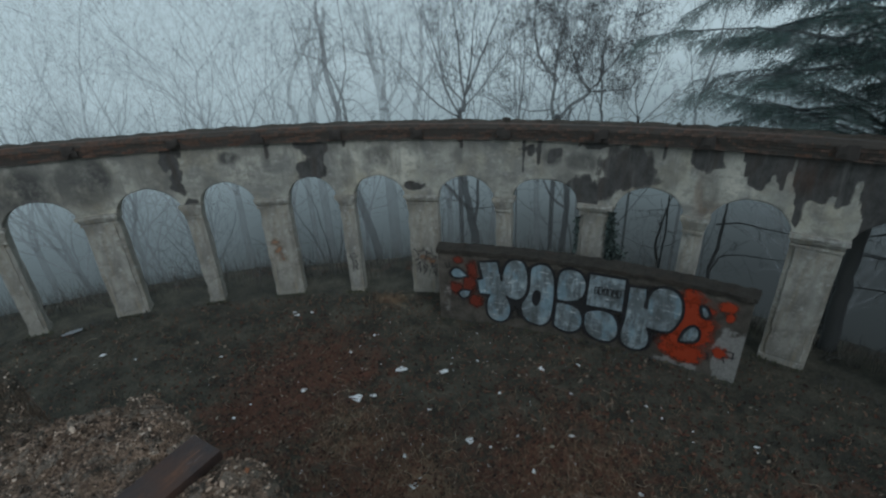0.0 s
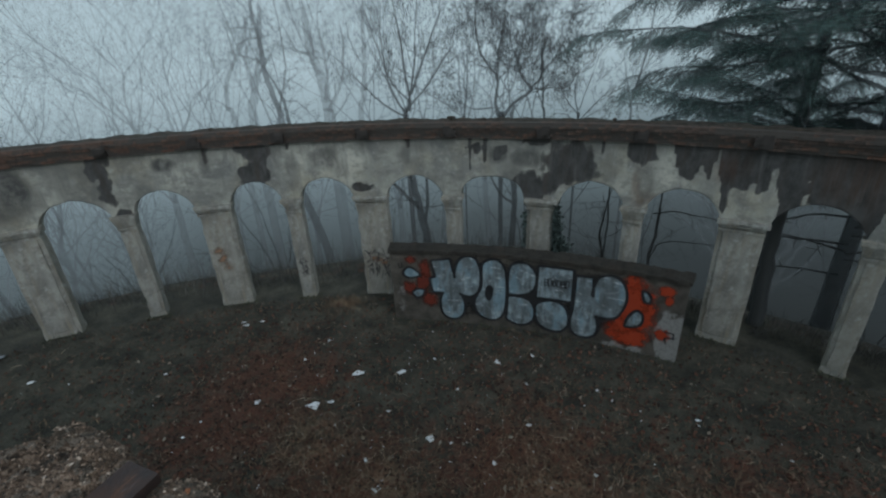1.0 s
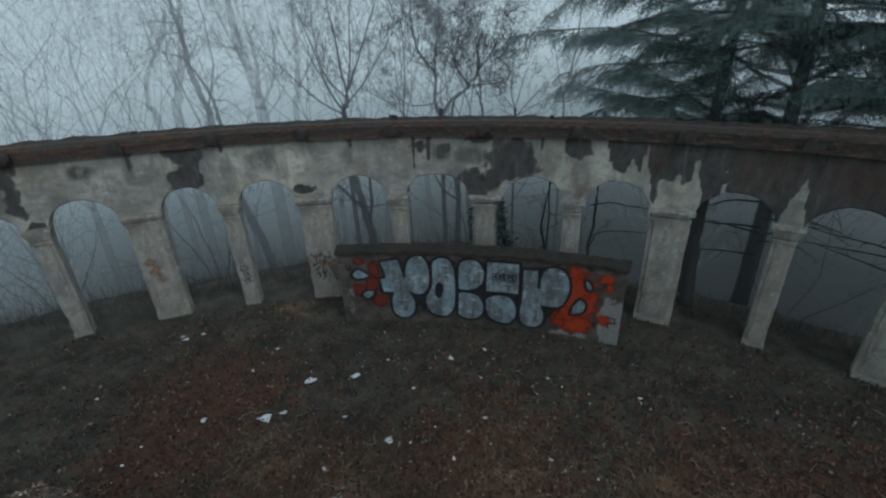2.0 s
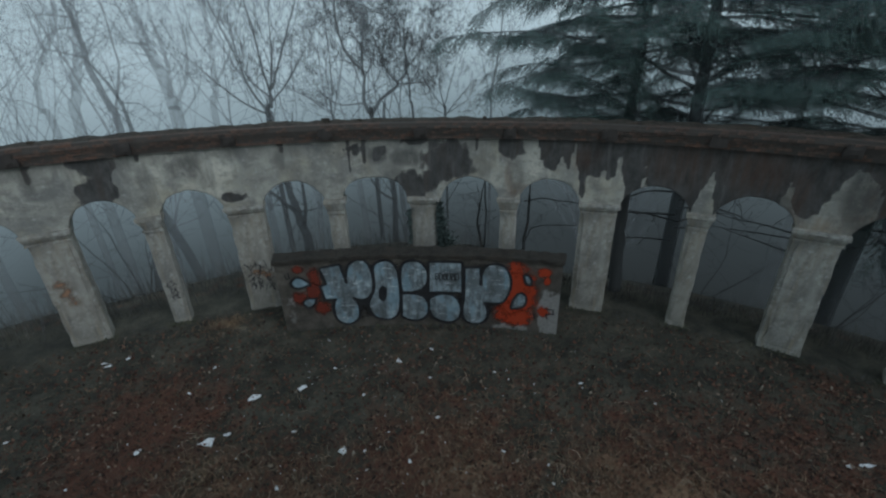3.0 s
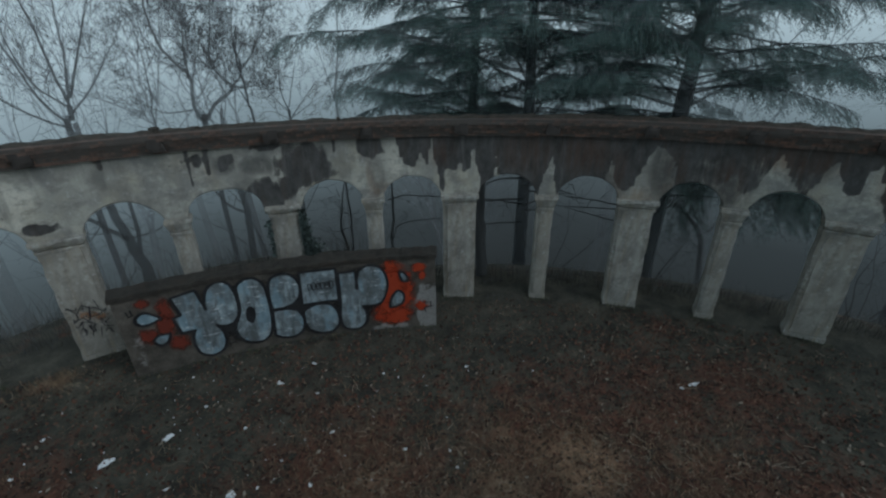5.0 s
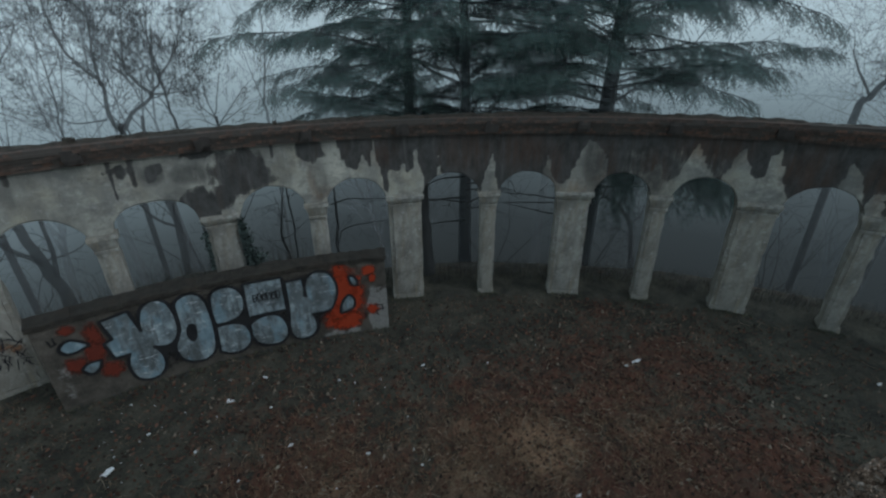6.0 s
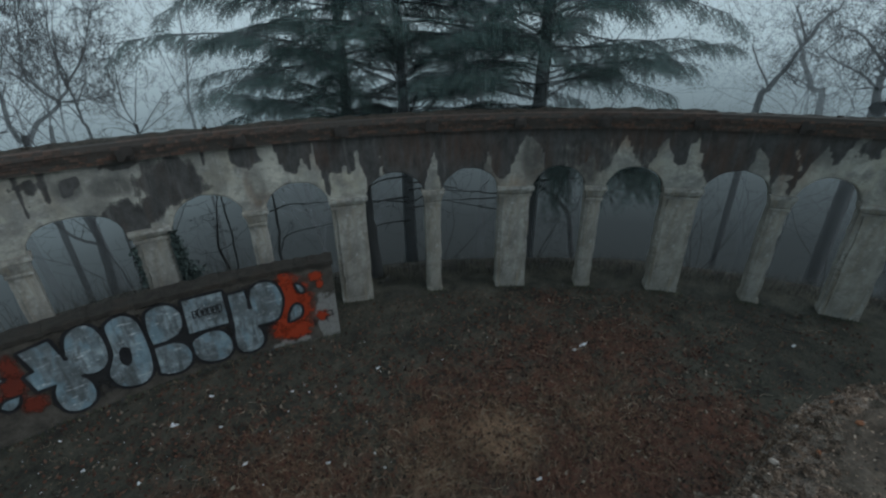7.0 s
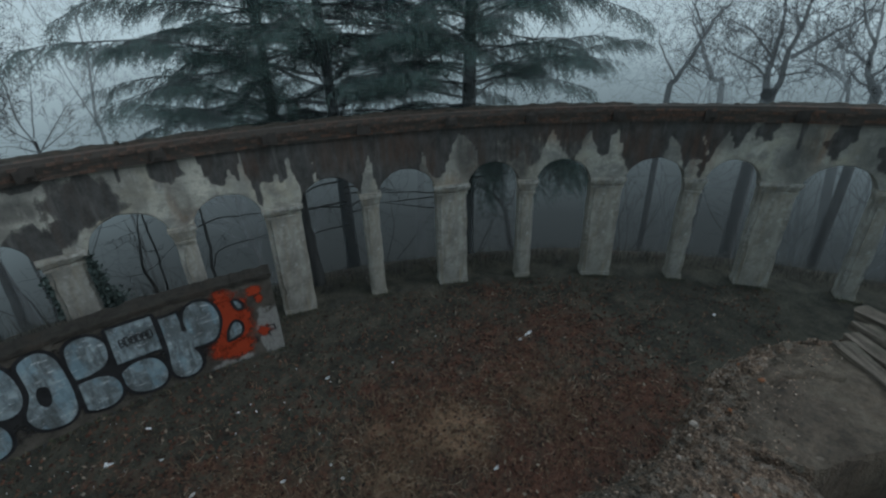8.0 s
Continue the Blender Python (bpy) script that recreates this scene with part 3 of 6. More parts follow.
RUSTY = [(46.5, 3.6, 2.5, 0.6), (51.5, 3.6, 2.5, 0.5), (66.5, 3.75, 3.5, 0.35), (73.5, 3.4, 1.6, 0.8), (78.6, 3.3, 1.4, 0.8), (39.5, 3.7, 1.5, 0.4), (87, 3.5, 1.0, 0.6), (58.0, 3.2, 1.4, 0.6), (54.2, 3.1, 1.0, 0.7), (56.0, 2.7, 1.4, 0.3), (72.0, 3.4, 1.0, 0.4), (33.7, 3.1, 0.35, 0.5), (78.0, 3.4, 1.6, 0.5), (36.3, 2.95, 0.6, 0.15), (62.4, 3.2, 1.2, 0.5), (34.5, 2.85, 1.2, 0.2)]


def bare_amount(th, z):
    b = 0.0
    th0, z0 = th, z
    th += 0.7 * noise.noise((th0 * 0.55, z0 * 2.6, 1)) + 0.5 * noise.noise((th0 * 1.7, z0 * 6, 3))
    z += 0.13 * noise.noise((th0 * 0.7, z0 * 2.2, 8)) + 0.08 * noise.noise((th0 * 2.1, z0 * 7, 5))
    for t, c, hw, hz in BARE:
        d = math.hypot((th - t) / hw, (z - c) / hz)
        b = max(b, smooth(1.45, 0.55, d))
    th, z = th0 + 0.2 * noise.noise((z0 * 4, th0 * 0.5, 3)), z0
    for (t0, z1), (t1, z2) in zip(DRIPS, DRIPS[1:]):
        if t0 <= th < t1:
            low = z1 + (z2 - z1) * (th - t0) / (t1 - t0)
            thin = 0.42 * smooth(57.5, 59.5, th) * smooth(70, 66, th) + 0.25 * smooth(70, 73, th)
            b = max(b, smooth(low - 0.05, low + 0.07, z) * (1 - thin * smooth(3.95, 3.5, z)))
    for t, low, hw in TONGUES:
        if z > low:
            wide = hw * (0.35 + 0.65 * (z - low) / (BAND - low))
            b = max(b, 0.85 * smooth(1.6, 0.4, abs(th - t) / wide) * smooth(low, low + 0.2, z))
    return b


def rust_amount(th, z):
    return max(0.7 * smooth(1.3, 0.2, math.hypot((th - t) / hw, (z - c) / hz)) for t, c, hw, hz in RUSTY)


def columns():
    """Angles along the wall with the height of its underside at each."""
    out = []
    for i, t in enumerate(PIERS):
        hw = math.degrees((WIDE if is_wide(i) else SLIM) / 2 / R)
        for k in range(9):
            out.append((t - hw + 2 * hw * k / 8, SPRING))
        if i + 1 < len(PIERS):
            hn = math.degrees((SLIM if is_wide(i) else WIDE) / 2 / R)
            a, b = t + hw, PIERS[i + 1] - hn
            n = 30
            for k in range(1, n):
                s = -math.cos(math.pi * k / n)
                z = SPRING + RISE * math.sqrt(1 - s * s)
                z += 0.022 * noise.noise((s * 2.2, i * 3.1, 0)) + 0.012 * noise.noise((s * 7, i * 5.7, 4))
                if i == 9:                       # a squared, broken arch head
                    z = max(z, SPRING + RISE * (1 - abs(s) ** 2.6) ** (1 / 2.6))
                out.append((a + (b - a) * (s + 1) / 2, z))
    return out


def make_arcade():
    cols, rows = columns(), 34
    vs, fs, bare, rst, grm = [], [], [], [], []
    n = rows + 1
    for th, low in cols:
        for side in (0, 1):
            for k in range(n):
                z = low + (TOP - 0.04 - low) * k / rows
                w = bare_amount(th, z) if side == 0 else 0.3
                r = R if side == 0 else R + DEPTH
                p = ring(th, r, z)
                push = 0.012 * noise.noise(p * 1.7) + 0.004 * noise.noise(p * 9) + (0.018 * smooth(0.35, 0.65, w + 0.3 * noise.noise(p * 3)) if side == 0 else 0)
                q = ring(th, r + push, z)
                vs.append(q)
                bare.append(w)
                grm.append(grime_shade_amount(th, z) if side == 0 else 0.4)
                rst.append(rust_amount(th, z) if side == 0 else 0.0)
    m = 2 * n
    for c in range(len(cols) - 1):
        a, b = c * m, (c + 1) * m
        for k in range(rows):
            fs.append((a + k, a + k + 1, b + k + 1, b + k))
            fs.append((a + n + k, b + n + k, b + n + k + 1, a + n + k + 1))
        fs.append((a, b, b + n, a + n))
        fs.append((a + rows, a + n + rows, b + n + rows, b + rows))
    e = (len(cols) - 1) * m
    for a in (0, e):
        for k in range(rows):
            f = (a + k, a + n + k, a + n + k + 1, a + k + 1)
            fs.append(f if a == 0 else f[::-1])
    ob = part("wall_arcade", (vs, fs), PLASTER, shade=True, bare=bare, rust=rst, grime_shade=grm)
    return tagged(ob, "curved arcade wall with fallen plaster, brick cornice and dirt streaks", "wall", kind="structure")


arcade = make_arcade()


def pier_geo(w, wide, seed):
    """Shaft, pilaster, capital and plinth of one pier; x along the wall, y outwards."""
    h = w / 2
    shaft = Geo().worn_box(-h, h, 0.012, DEPTH - 0.01, -0.25, SPRING, (4, 3, 16), 0.012, seed, chip=0.03)
    capital, abacus, face = Geo(), Geo(), Geo()
    if wide:
        face.worn_box(-h * 0.78, h * 0.78, -0.016, 0.05, 0.12, CAP - 0.2, (6, 1, 18), 0.014, seed + 3, chip=0.03)
        capital.worn_box(-h - 0.012, h + 0.012, -0.045, 0.2, CAP - 0.26, CAP - 0.21, (8, 1, 1), 0.006, seed + 5, chip=0.02)
        capital.worn_box(-h - 0.005, h + 0.005, -0.05, 0.2, CAP - 0.19, CAP - 0.1, (8, 1, 2), 0.008, seed + 1, 0.03, chip=0.025)
        abacus.worn_box(-h - 0.055, h + 0.055, -0.11, 0.2, CAP - 0.1, CAP - 0.015, (8, 1, 2), 0.009, seed + 2, chip=0.035)
    else:
        face.worn_box(-h * 0.62, h * 0.62, -0.01, 0.05, 0.1, CAP - 0.26, (2, 1, 16), 0.01, seed + 3, chip=0.02)
        capital.worn_box(-h - 0.015, h + 0.015, -0.05, 0.2, CAP - 0.36, CAP - 0.31, (5, 1, 1), 0.006, seed + 1, chip=0.015)
        capital.worn_box(-h, h, -0.03, 0.2, CAP - 0.31, CAP - 0.1, (5, 1, 4), 0.008, seed + 2, 0.055, chip=0.02)
        abacus.worn_box(-h - 0.075, h + 0.075, -0.11, 0.2, CAP - 0.1, CAP - 0.015, (5, 1, 1), 0.008, seed + 6, chip=0.03)
    plinth = Geo().worn_box(-h - 0.008, h + 0.008, -0.018, DEPTH + 0.01, -0.3, 0.09, (4, 3, 2), 0.02, seed + 7, chip=0.04)
    return shaft, face, capital, abacus, plinth


PIER_OBJ = {}


def make_piers():
    for i, t in enumerate(PIERS):
        wide = is_wide(i)
        label = "broad square plastered pier with panelled face and moulded capital" if wide else "slender plastered pier with flared moulded capital"
        if i == 8:
            label = "broad pale plastered pier with scribbled graffiti on its face"
        if i == 10:
            label = "broad plastered pier with fallen plaster and ivy clinging beside it"
        p = ring(t, R)
        e = thing("arcade_pier", pose(p.x, p.y, 0, 0, 0, -t), label, "pier", "piers of the arcade")
        shaft, face, capital, abacus, plinth = pier_geo((0.62 if i == 10 else WIDE) if wide else SLIM, wide, i * 1.37 + 0.5)
        PIER_OBJ[i] = e
        mat = STONE_BARE if i == 10 else STONE
        part("shaft", shaft.geo(), mat, e)
        part("pilaster", face.geo(), mat, e)
        cap = part("capital", capital.geo(), STONE, e)
        part("abacus", abacus.geo(), STONE, cap)
        part("plinth", plinth.geo(), mat, e)


make_piers()


# ---- the low curved wall with the graffiti ----
GR, G0, G1, GH, GD = 13.6, 13.4, 38.85, 1.74, 0.34
GLEN = radians(G1 - G0) * GR


def arc(u, r, z):
    """A point u metres along the low wall's face."""
    return ring(G0 + math.degrees(u / GR), r, z)


def make_low_wall():
    nu, nz = 110, 26
    vs, fs, pale = [], [], []
    for i in range(nu + 1):
        u = GLEN * i / nu
        ragged = 0.05 * noise.noise((u * 1.2, 0, 3)) + 0.025 * noise.noise((u * 5, 0, 7))
        for side in (0, 1):
            for k in range(nz + 1):
                z = -0.25 + (GH + ragged * (1 if k == nz else 0.2) + 0.25) * k / nz
                r = GR if side == 0 else GR + GD
                if k >= nz - 2 and side == 0:
                    r += 0.02 * (k - nz + 2) + 0.02 * noise.noise((u * 6, z * 6, 1))
                p = arc(u, r, z)
                vs.append(arc(u, r + 0.008 * noise.noise(p * 4), z))
                ragged_z = z + 0.16 * noise.noise((u * 5, z * 2, 4))
                v = 0.85 * smooth(5.55, 5.72, u + 0.15 * noise.noise((u * 2, z * 4, 9))) * smooth(1.25, 0.85, ragged_z)
                v += 0.42 * smooth(1.2, 0.5, math.hypot((u - 0.2) / 0.18, (z - 0.55) / 0.6)) + 0.75 * smooth(4.4, 4.8, u) * smooth(5.6, 5.3, u) * smooth(0.22, 0.08, ragged_z)
                pale.append(v if side == 0 else 0)
    n = nz + 1
    m = 2 * n
    for c in range(nu):
        a, b = c * m, (c + 1) * m
        for k in range(nz):
            fs.append((a + k, a + k + 1, b + k + 1, b + k))
            fs.append((a + n + k, b + n + k, b + n + k + 1, a + n + k + 1))
    for a in (0, nu * m):
        for k in range(nz):
            f = (a + k, a + n + k, a + n + k + 1, a + k + 1)
            fs.append(f if a == 0 else f[::-1])
    for c in range(nu):
        a, b = c * m, (c + 1) * m
        fs.append((a + nz, a + n + nz, b + n + nz, b + nz))
    ob = part("wall_low_curved", (vs, fs), RENDER, shade=False, pale=pale)
    tagged(ob, "low curved rendered wall covered with silver and red graffiti", "wall", kind="structure")
    # a weathered coping of uneven slabs, mossy on top
    u = -0.04
    k = 0
    while u < GLEN:
        w = min(0.62 + 0.35 * noise.noise((k * 1.7, 2, 0)), GLEN + 0.04 - u)
        lift = 0.012 * noise.noise((k * 2.3, 5, 1))
        nx = 12
        vs2 = []
        for i in range(nx + 1):
            uu = u + 0.002 + (w - 0.004) * i / nx
            for (rr, z) in ((GR - 0.035, GH - 0.03), (GR - 0.03, GH + 0.05), (GR + GD + 0.03, GH + 0.06), (GR + GD + 0.03, GH - 0.03)):
                q = arc(uu, rr, z + lift)
                vs2.append(q + noise.noise_vector(q * 7) * 0.026 + noise.noise_vector(q * 19) * 0.012)
        fs2 = []
        for i in range(nx):
            for s in range(4):
                a, b = i * 4 + s, i * 4 + (s + 1) % 4
                fs2.append((a, b, b + 4, a + 4))
        fs2 += [(3, 2, 1, 0), tuple(nx * 4 + s for s in range(4))]
        part("coping_stone", (vs2, fs2), COPING, ob)
        u += w
        k += 1
    return ob


low_wall = make_low_wall()


def blob(u, z, a, b, lift, mat, name, squash=2.0, turn=0.0, seed=0.0, rough=0.02, soft=False, rings=4):
    """A painted patch on the low wall: a superellipse with half-axes a and b, laid on the curved face."""
    n = 48
    vs, fs, cov = [], [], []
    ct, st = math.cos(radians(turn)), math.sin(radians(turn))
    for k in range(rings + 1):
        s = k / rings
        for i in range(n):
            t = 2 * math.pi * i / n
            c, d = math.cos(t), math.sin(t)
            x = math.copysign(abs(c) ** (2 / squash), c) * a
            y = math.copysign(abs(d) ** (2 / squash), d) * b
            wob = 1 + rough * noise.noise((c * 1.6 + seed, d * 1.6, seed)) * 3
            x, y = x * wob * s, y * wob * s
            zz = max(0.015, z + x * st + y * ct)
            vs.append(arc(min(GLEN - 0.01, max(0.01, u + x * ct - y * st)), GR - lift - 0.01, min(zz, GH - 0.035)))
            cov.append(1.0 - s ** 1.5)
    for k in range(rings):
        for i in range(n):
            j = (i + 1) % n
            fs.append((k * n + i, k * n + j, (k + 1) * n + j, (k + 1) * n + i))
    kw = {"cover": [c * 1.75 - 0.5 for c in cov]} if soft else {}
    return part(name, (vs, fs), mat, low_wall, shade=False, **kw)


def glyph(points, corners=(), k=0):
    """A sprayed letter: a silver field inside a closed rounded outline of (u, z) points, edged by a black line; corners stay sharp."""
    n, step = len(points), 7
    line = []
    for i in range(n):
        p0, p1, p2, p3 = (Vector(points[(i + j) % n]) for j in (-1, 0, 1, 2))
        a = Vector((0, 0)) if i in corners else (p2 - p0) / 2
        b = Vector((0, 0)) if (i + 1) % n in corners else (p3 - p1) / 2
        for j in range(step):
            t = j / step
            line.append(p1 * (2 * t ** 3 - 3 * t * t + 1) + a * (t ** 3 - 2 * t * t + t) + p2 * (3 * t * t - 2 * t ** 3) + b * (t ** 3 - t * t))
    bm = bmesh.new()
    bm.faces.new([bm.verts.new((p.x, p.y, 0)) for p in line])
    u = math.floor(min(p.x for p in line) / 0.12) * 0.12
    while u < max(p.x for p in line):
        bmesh.ops.bisect_plane(bm, geom=bm.verts[:] + bm.edges[:] + bm.faces[:], dist=1e-5, plane_co=(u, 0, 0), plane_no=(1, 0, 0))
        u += 0.12
    bmesh.ops.triangulate(bm, faces=bm.faces[:])
    bm.verts.index_update()
    vs = [arc(v.co.x, GR - 0.016 - 0.0002 * k, max(0.015, v.co.y)) for v in bm.verts]
    fs = [tuple(v.index for v in f.verts) for f in bm.faces]
    bm.free()
    part("silver_letter", (vs, fs), SILVER, low_wall)
    m = len(line)
    ev, ef = [], []
    turn = sum(line[i].x * line[(i + 1) % m].y - line[(i + 1) % m].x * line[i].y for i in range(m))
    for i, p in enumerate(line):
        t = line[(i + 1) % m] - line[i - 1]
        if t.length < 1e-6:
            t = line[(i + 2) % m] - line[i - 2]
        o = Vector((t.y, -t.x)).normalized() * (1 if turn > 0 else -1)
        w = 0.042 + 0.014 * noise.noise((p.x * 3, p.y * 3, k))
        for d in (-0.014, w):
            q = p + o * d
            ev.append(arc(q.x, GR - 0.019 - 0.0002 * k, max(0.015, q.y)))
    for i in range(m):
        j = (i + 1) % m
        ef.append((2 * i, 2 * i + 1, 2 * j + 1, 2 * j))
    part("black_outline", (ev, ef), BLACK, low_wall)


def make_graffiti():
    # red clouds at both ends
    for k, (u, z, a, b) in enumerate([(5.1, 1.35, 0.5, 0.5), (5.3, 0.95, 0.4, 0.85), (5.0, 0.42, 0.6, 0.42), (5.22, 0.32, 0.46, 0.34), (5.02, 0.75, 0.38, 0.6), (5.12, 1.1, 0.4, 0.6), (5.69, 1.49, 0.21, 0.19), (5.75, 1.3, 0.12, 0.16), (5.74, 0.55, 0.21, 0.2),
                                      (0.45, 1.55, 0.18, 0.14), (0.78, 1.3, 0.2, 0.42), (0.72, 0.98, 0.25, 0.36), (0.4, 0.84, 0.26, 0.26), (0.85, 0.55, 0.26, 0.27)]):
        blob(u, z, a, b, 0.0004 * k, RED if u > 3 else RED_DULL, "red_patch", 2.0, 0, k * 1.9, 0.08, True, 6)
    # dark spray round and between the letters
    for k, (u, z, a, b) in enumerate([(1.85, 0.9, 1.08, 0.98), (3.1, 0.88, 0.95, 0.98), (4.3, 0.88, 0.72, 0.98)]):
        blob(u, z, a, b, 0.0006 + 0.0006 * k, DARKSPRAY, "dark_spray", 3.0, 0, k * 2.7, 0.03, True, 8)
    glyph([(0.93, 1.54), (1.34, 1.6), (1.39, 1.35), (1.44, 1.14), (1.48, 1.39), (1.57, 1.6), (1.75, 1.69), (1.92, 1.61), (2.0, 1.36), (2.0, 1.01), (1.91, 0.79), (1.74, 0.71), (1.55, 0.77), (1.64, 0.55),
           (1.63, 0.28), (1.51, 0.12), (1.33, 0.09), (1.17, 0.19), (1.11, 0.41), (1.13, 0.62), (1.19, 0.76), (0.95, 0.76), (0.88, 1.1), (1.02, 1.14)], (0, 1, 3, 12, 20, 21, 22, 23), 0)
    glyph([(2.08, 1.53), (2.24, 1.64), (2.41, 1.63), (2.54, 1.45), (2.58, 1.09), (2.57, 0.62), (2.5, 0.3), (2.32, 0.16), (2.1, 0.19), (1.94, 0.33), (1.89, 0.58), (1.97, 0.78), (2.05, 0.98), (2.06, 1.28)], (), 1)
    glyph([(2.64, 1.32), (2.69, 1.54), (2.85, 1.63), (3.06, 1.6), (3.2, 1.41), (3.2, 1.16), (3.1, 0.97), (2.87, 0.88), (2.65, 0.88), (2.63, 1.09)], (8,), 2)
    glyph([(2.64, 0.81), (2.92, 0.81), (3.12, 0.71), (3.2, 0.48), (3.14, 0.24), (2.95, 0.13), (2.73, 0.16), (2.61, 0.24)], (0, 7), 3)
    glyph([(3.26, 0.7), (3.49, 0.81), (3.76, 0.78), (3.9, 0.57), (3.91, 0.3), (3.77, 0.12), (3.54, 0.1), (3.34, 0.2), (3.25, 0.37), (3.24, 0.53)], (), 4)
    glyph([(3.26, 1.61), (3.96, 1.61), (3.96, 0.88), (3.24, 0.87)], (0, 1, 2, 3), 5)
    glyph([(4.03, 1.49), (4.34, 1.51), (4.37, 1.07), (4.4, 1.35), (4.49, 1.54), (4.68, 1.61), (4.88, 1.53), (4.99, 1.29), (4.98, 0.99), (4.86, 0.72), (4.64, 0.65), (4.44, 0.66), (4.5, 0.47), (4.5, 0.26),
           (4.36, 0.1), (4.14, 0.09), (4.0, 0.22), (3.98, 0.47), (4.02, 0.78)], (0, 1, 2, 11), 6)
    # drops floating in the red
    glyph([(0.29, 1.24), (0.38, 1.34), (0.5, 1.33), (0.67, 1.18), (0.47, 1.11), (0.34, 1.14)], (3,), 0)
    glyph([(0.74, 0.8), (0.55, 0.8), (0.47, 0.71), (0.56, 0.6), (0.68, 0.66)], (0,), 1)
    glyph([(5.29, 1.39), (5.37, 1.37), (5.43, 1.27), (5.41, 1.18), (5.33, 1.22)], (3,), 2)
    glyph([(5.04, 0.55), (5.1, 0.78), (5.22, 0.94), (5.33, 0.86), (5.32, 0.68), (5.2, 0.59)], (0,), 3)
    blob(2.21, 0.84, 0.095, 0.2, 0.012, BLACK, "black_counter", 2.2, -6, 3)
    # small unreadable marks on the bare ends, and the lettering in the boxed letter, as plain bars
    for k in range(6):
        uu = 3.42 + k * 0.088
        up = (0.0, 0.02, -0.01, 0.012, -0.006, 0.015)[k]
        for du, dz, a, b in ((-0.032, 0, 0.012, 0.085 + up), (0.028, 0.01, 0.011, 0.078 - up), (0, 0.07 + up, 0.034, 0.012), (0, -0.066, 0.032, 0.011), (0.004, 0.004, 0.027, 0.01))[:5 - k % 2]:
            blob(uu + du, 1.26 + dz, a, b, 0.013, BLACK, "lettering_bar", 4, 0, k, rings=1)
    for k, (u, z, a, b) in enumerate([(5.84, 0.62, 0.09, 0.012), (5.87, 0.5, 0.1, 0.012), (5.8, 0.42, 0.012, 0.07), (5.93, 0.56, 0.012, 0.08), (5.55, 0.4, 0.014, 0.09), (0.24, 1.36, 0.06, 0.012), (0.26, 1.44, 0.012, 0.06), (0.19, 1.42, 0.012, 0.06)]):
        blob(u, z, a, b, 0.009, BLACK, "marker_bar", 4, 10 * (k % 3), k, rings=1)


make_graffiti()


def pier_marks():
    """Unreadable marker scrawls and faded paint on three piers, as plain strokes."""
    rng = random.Random(4)

    def stroke(i, x, z, ln, turn, w, mat, name, soft=False):
        g = Geo()
        ct, st = math.cos(radians(turn)), math.sin(radians(turn))
        n = 10
        cov = []
        for k in range(n + 1):
            f = k / n - 0.5
            for s in (-1, 0, 1):
                taper = w * (1 - (2 * f) ** 4 * 0.6)
                g.v.append((x + ct * f * ln - st * s * taper, -0.034 - (0.002 if not soft else 0), z + st * f * ln + ct * s * taper))
                cov.append((1 - abs(2 * f) ** 2) * (0.72 if s == 0 else 0.05))
        for k in range(n):
            for s in range(2):
                a = k * 3 + s
                g.f.append((a, a + 1, a + 4, a + 3))
        part(name, g.geo(), mat, PIER_OBJ[i], **({"cover": cov} if soft else {}))

    for k in range(44):
        stroke(8, rng.uniform(-0.26, 0.28), rng.uniform(0.55, 1.25), rng.uniform(0.06, 0.26), rng.choice((90, 70, 110, 20, -30, 50)) + rng.uniform(-15, 15), 0.009, SCRIBBLE, "scrawl_stroke")
    for k in range(16):
        stroke(7, rng.uniform(-0.08, 0.08), rng.uniform(0.65, 1.15), rng.uniform(0.06, 0.18), rng.choice((90, 70, 20, -40)) + rng.uniform(-15, 15), 0.009, SCRIBBLE, "scrawl_stroke")
    for k in range(3):
        stroke(8, -0.03 + 0.1 * k, 1.05 - 0.07 * k, 0.3, 10, 0.09, ORANGE, "faded_patch", True)
    for k in range(3):
        stroke(6, -0.12 + 0.06 * k, 1.5 - 0.2 * k, 0.32, 20 + 40 * k, 0.12, ORANGE, "faded_patch", True)


pier_marks()


def ivy():
    """Ivy hanging on the stripped pier."""
    rng = random.Random(6)
    g = Geo()
    for k in range(2400):
        z = rng.triangular(0.7, 2.75, 1.35)
        if rng.random() < 0.87:
            th = 26.4 + math.degrees((0.3 + abs(rng.gauss(0, 0.05 + 0.075 * smooth(2.6, 1.4, z) * (1 + 0.5 * math.sin(z * 9))))) / R)
        else:
            z = rng.uniform(1.5, 2.3)
            th = 26.4 - math.degrees((0.3 + abs(rng.gauss(0, 0.04))) / R)
        c = ring(th, R - 0.04 - abs(rng.gauss(0, 0.05)) + rng.uniform(0, 0.3), z)
        s = rng.uniform(0.025, 0.05)
        rot = Euler((rng.gauss(0.9, 0.5), rng.gauss(0, 0.5), rng.uniform(0, 6.3))).to_matrix()
        g.add([c + rot @ Vector(v) * s for v in ((0, -1, 0), (0.8, -0.1, 0.1), (0, 1, -0.15), (-0.8, -0.1, 0.1))], [(0, 1, 2), (0, 2, 3)])
    return tagged(part("ivy", g.geo(), IVY), "dark ivy clinging to the stripped pier", "ivy", kind="stuff")


ivy()
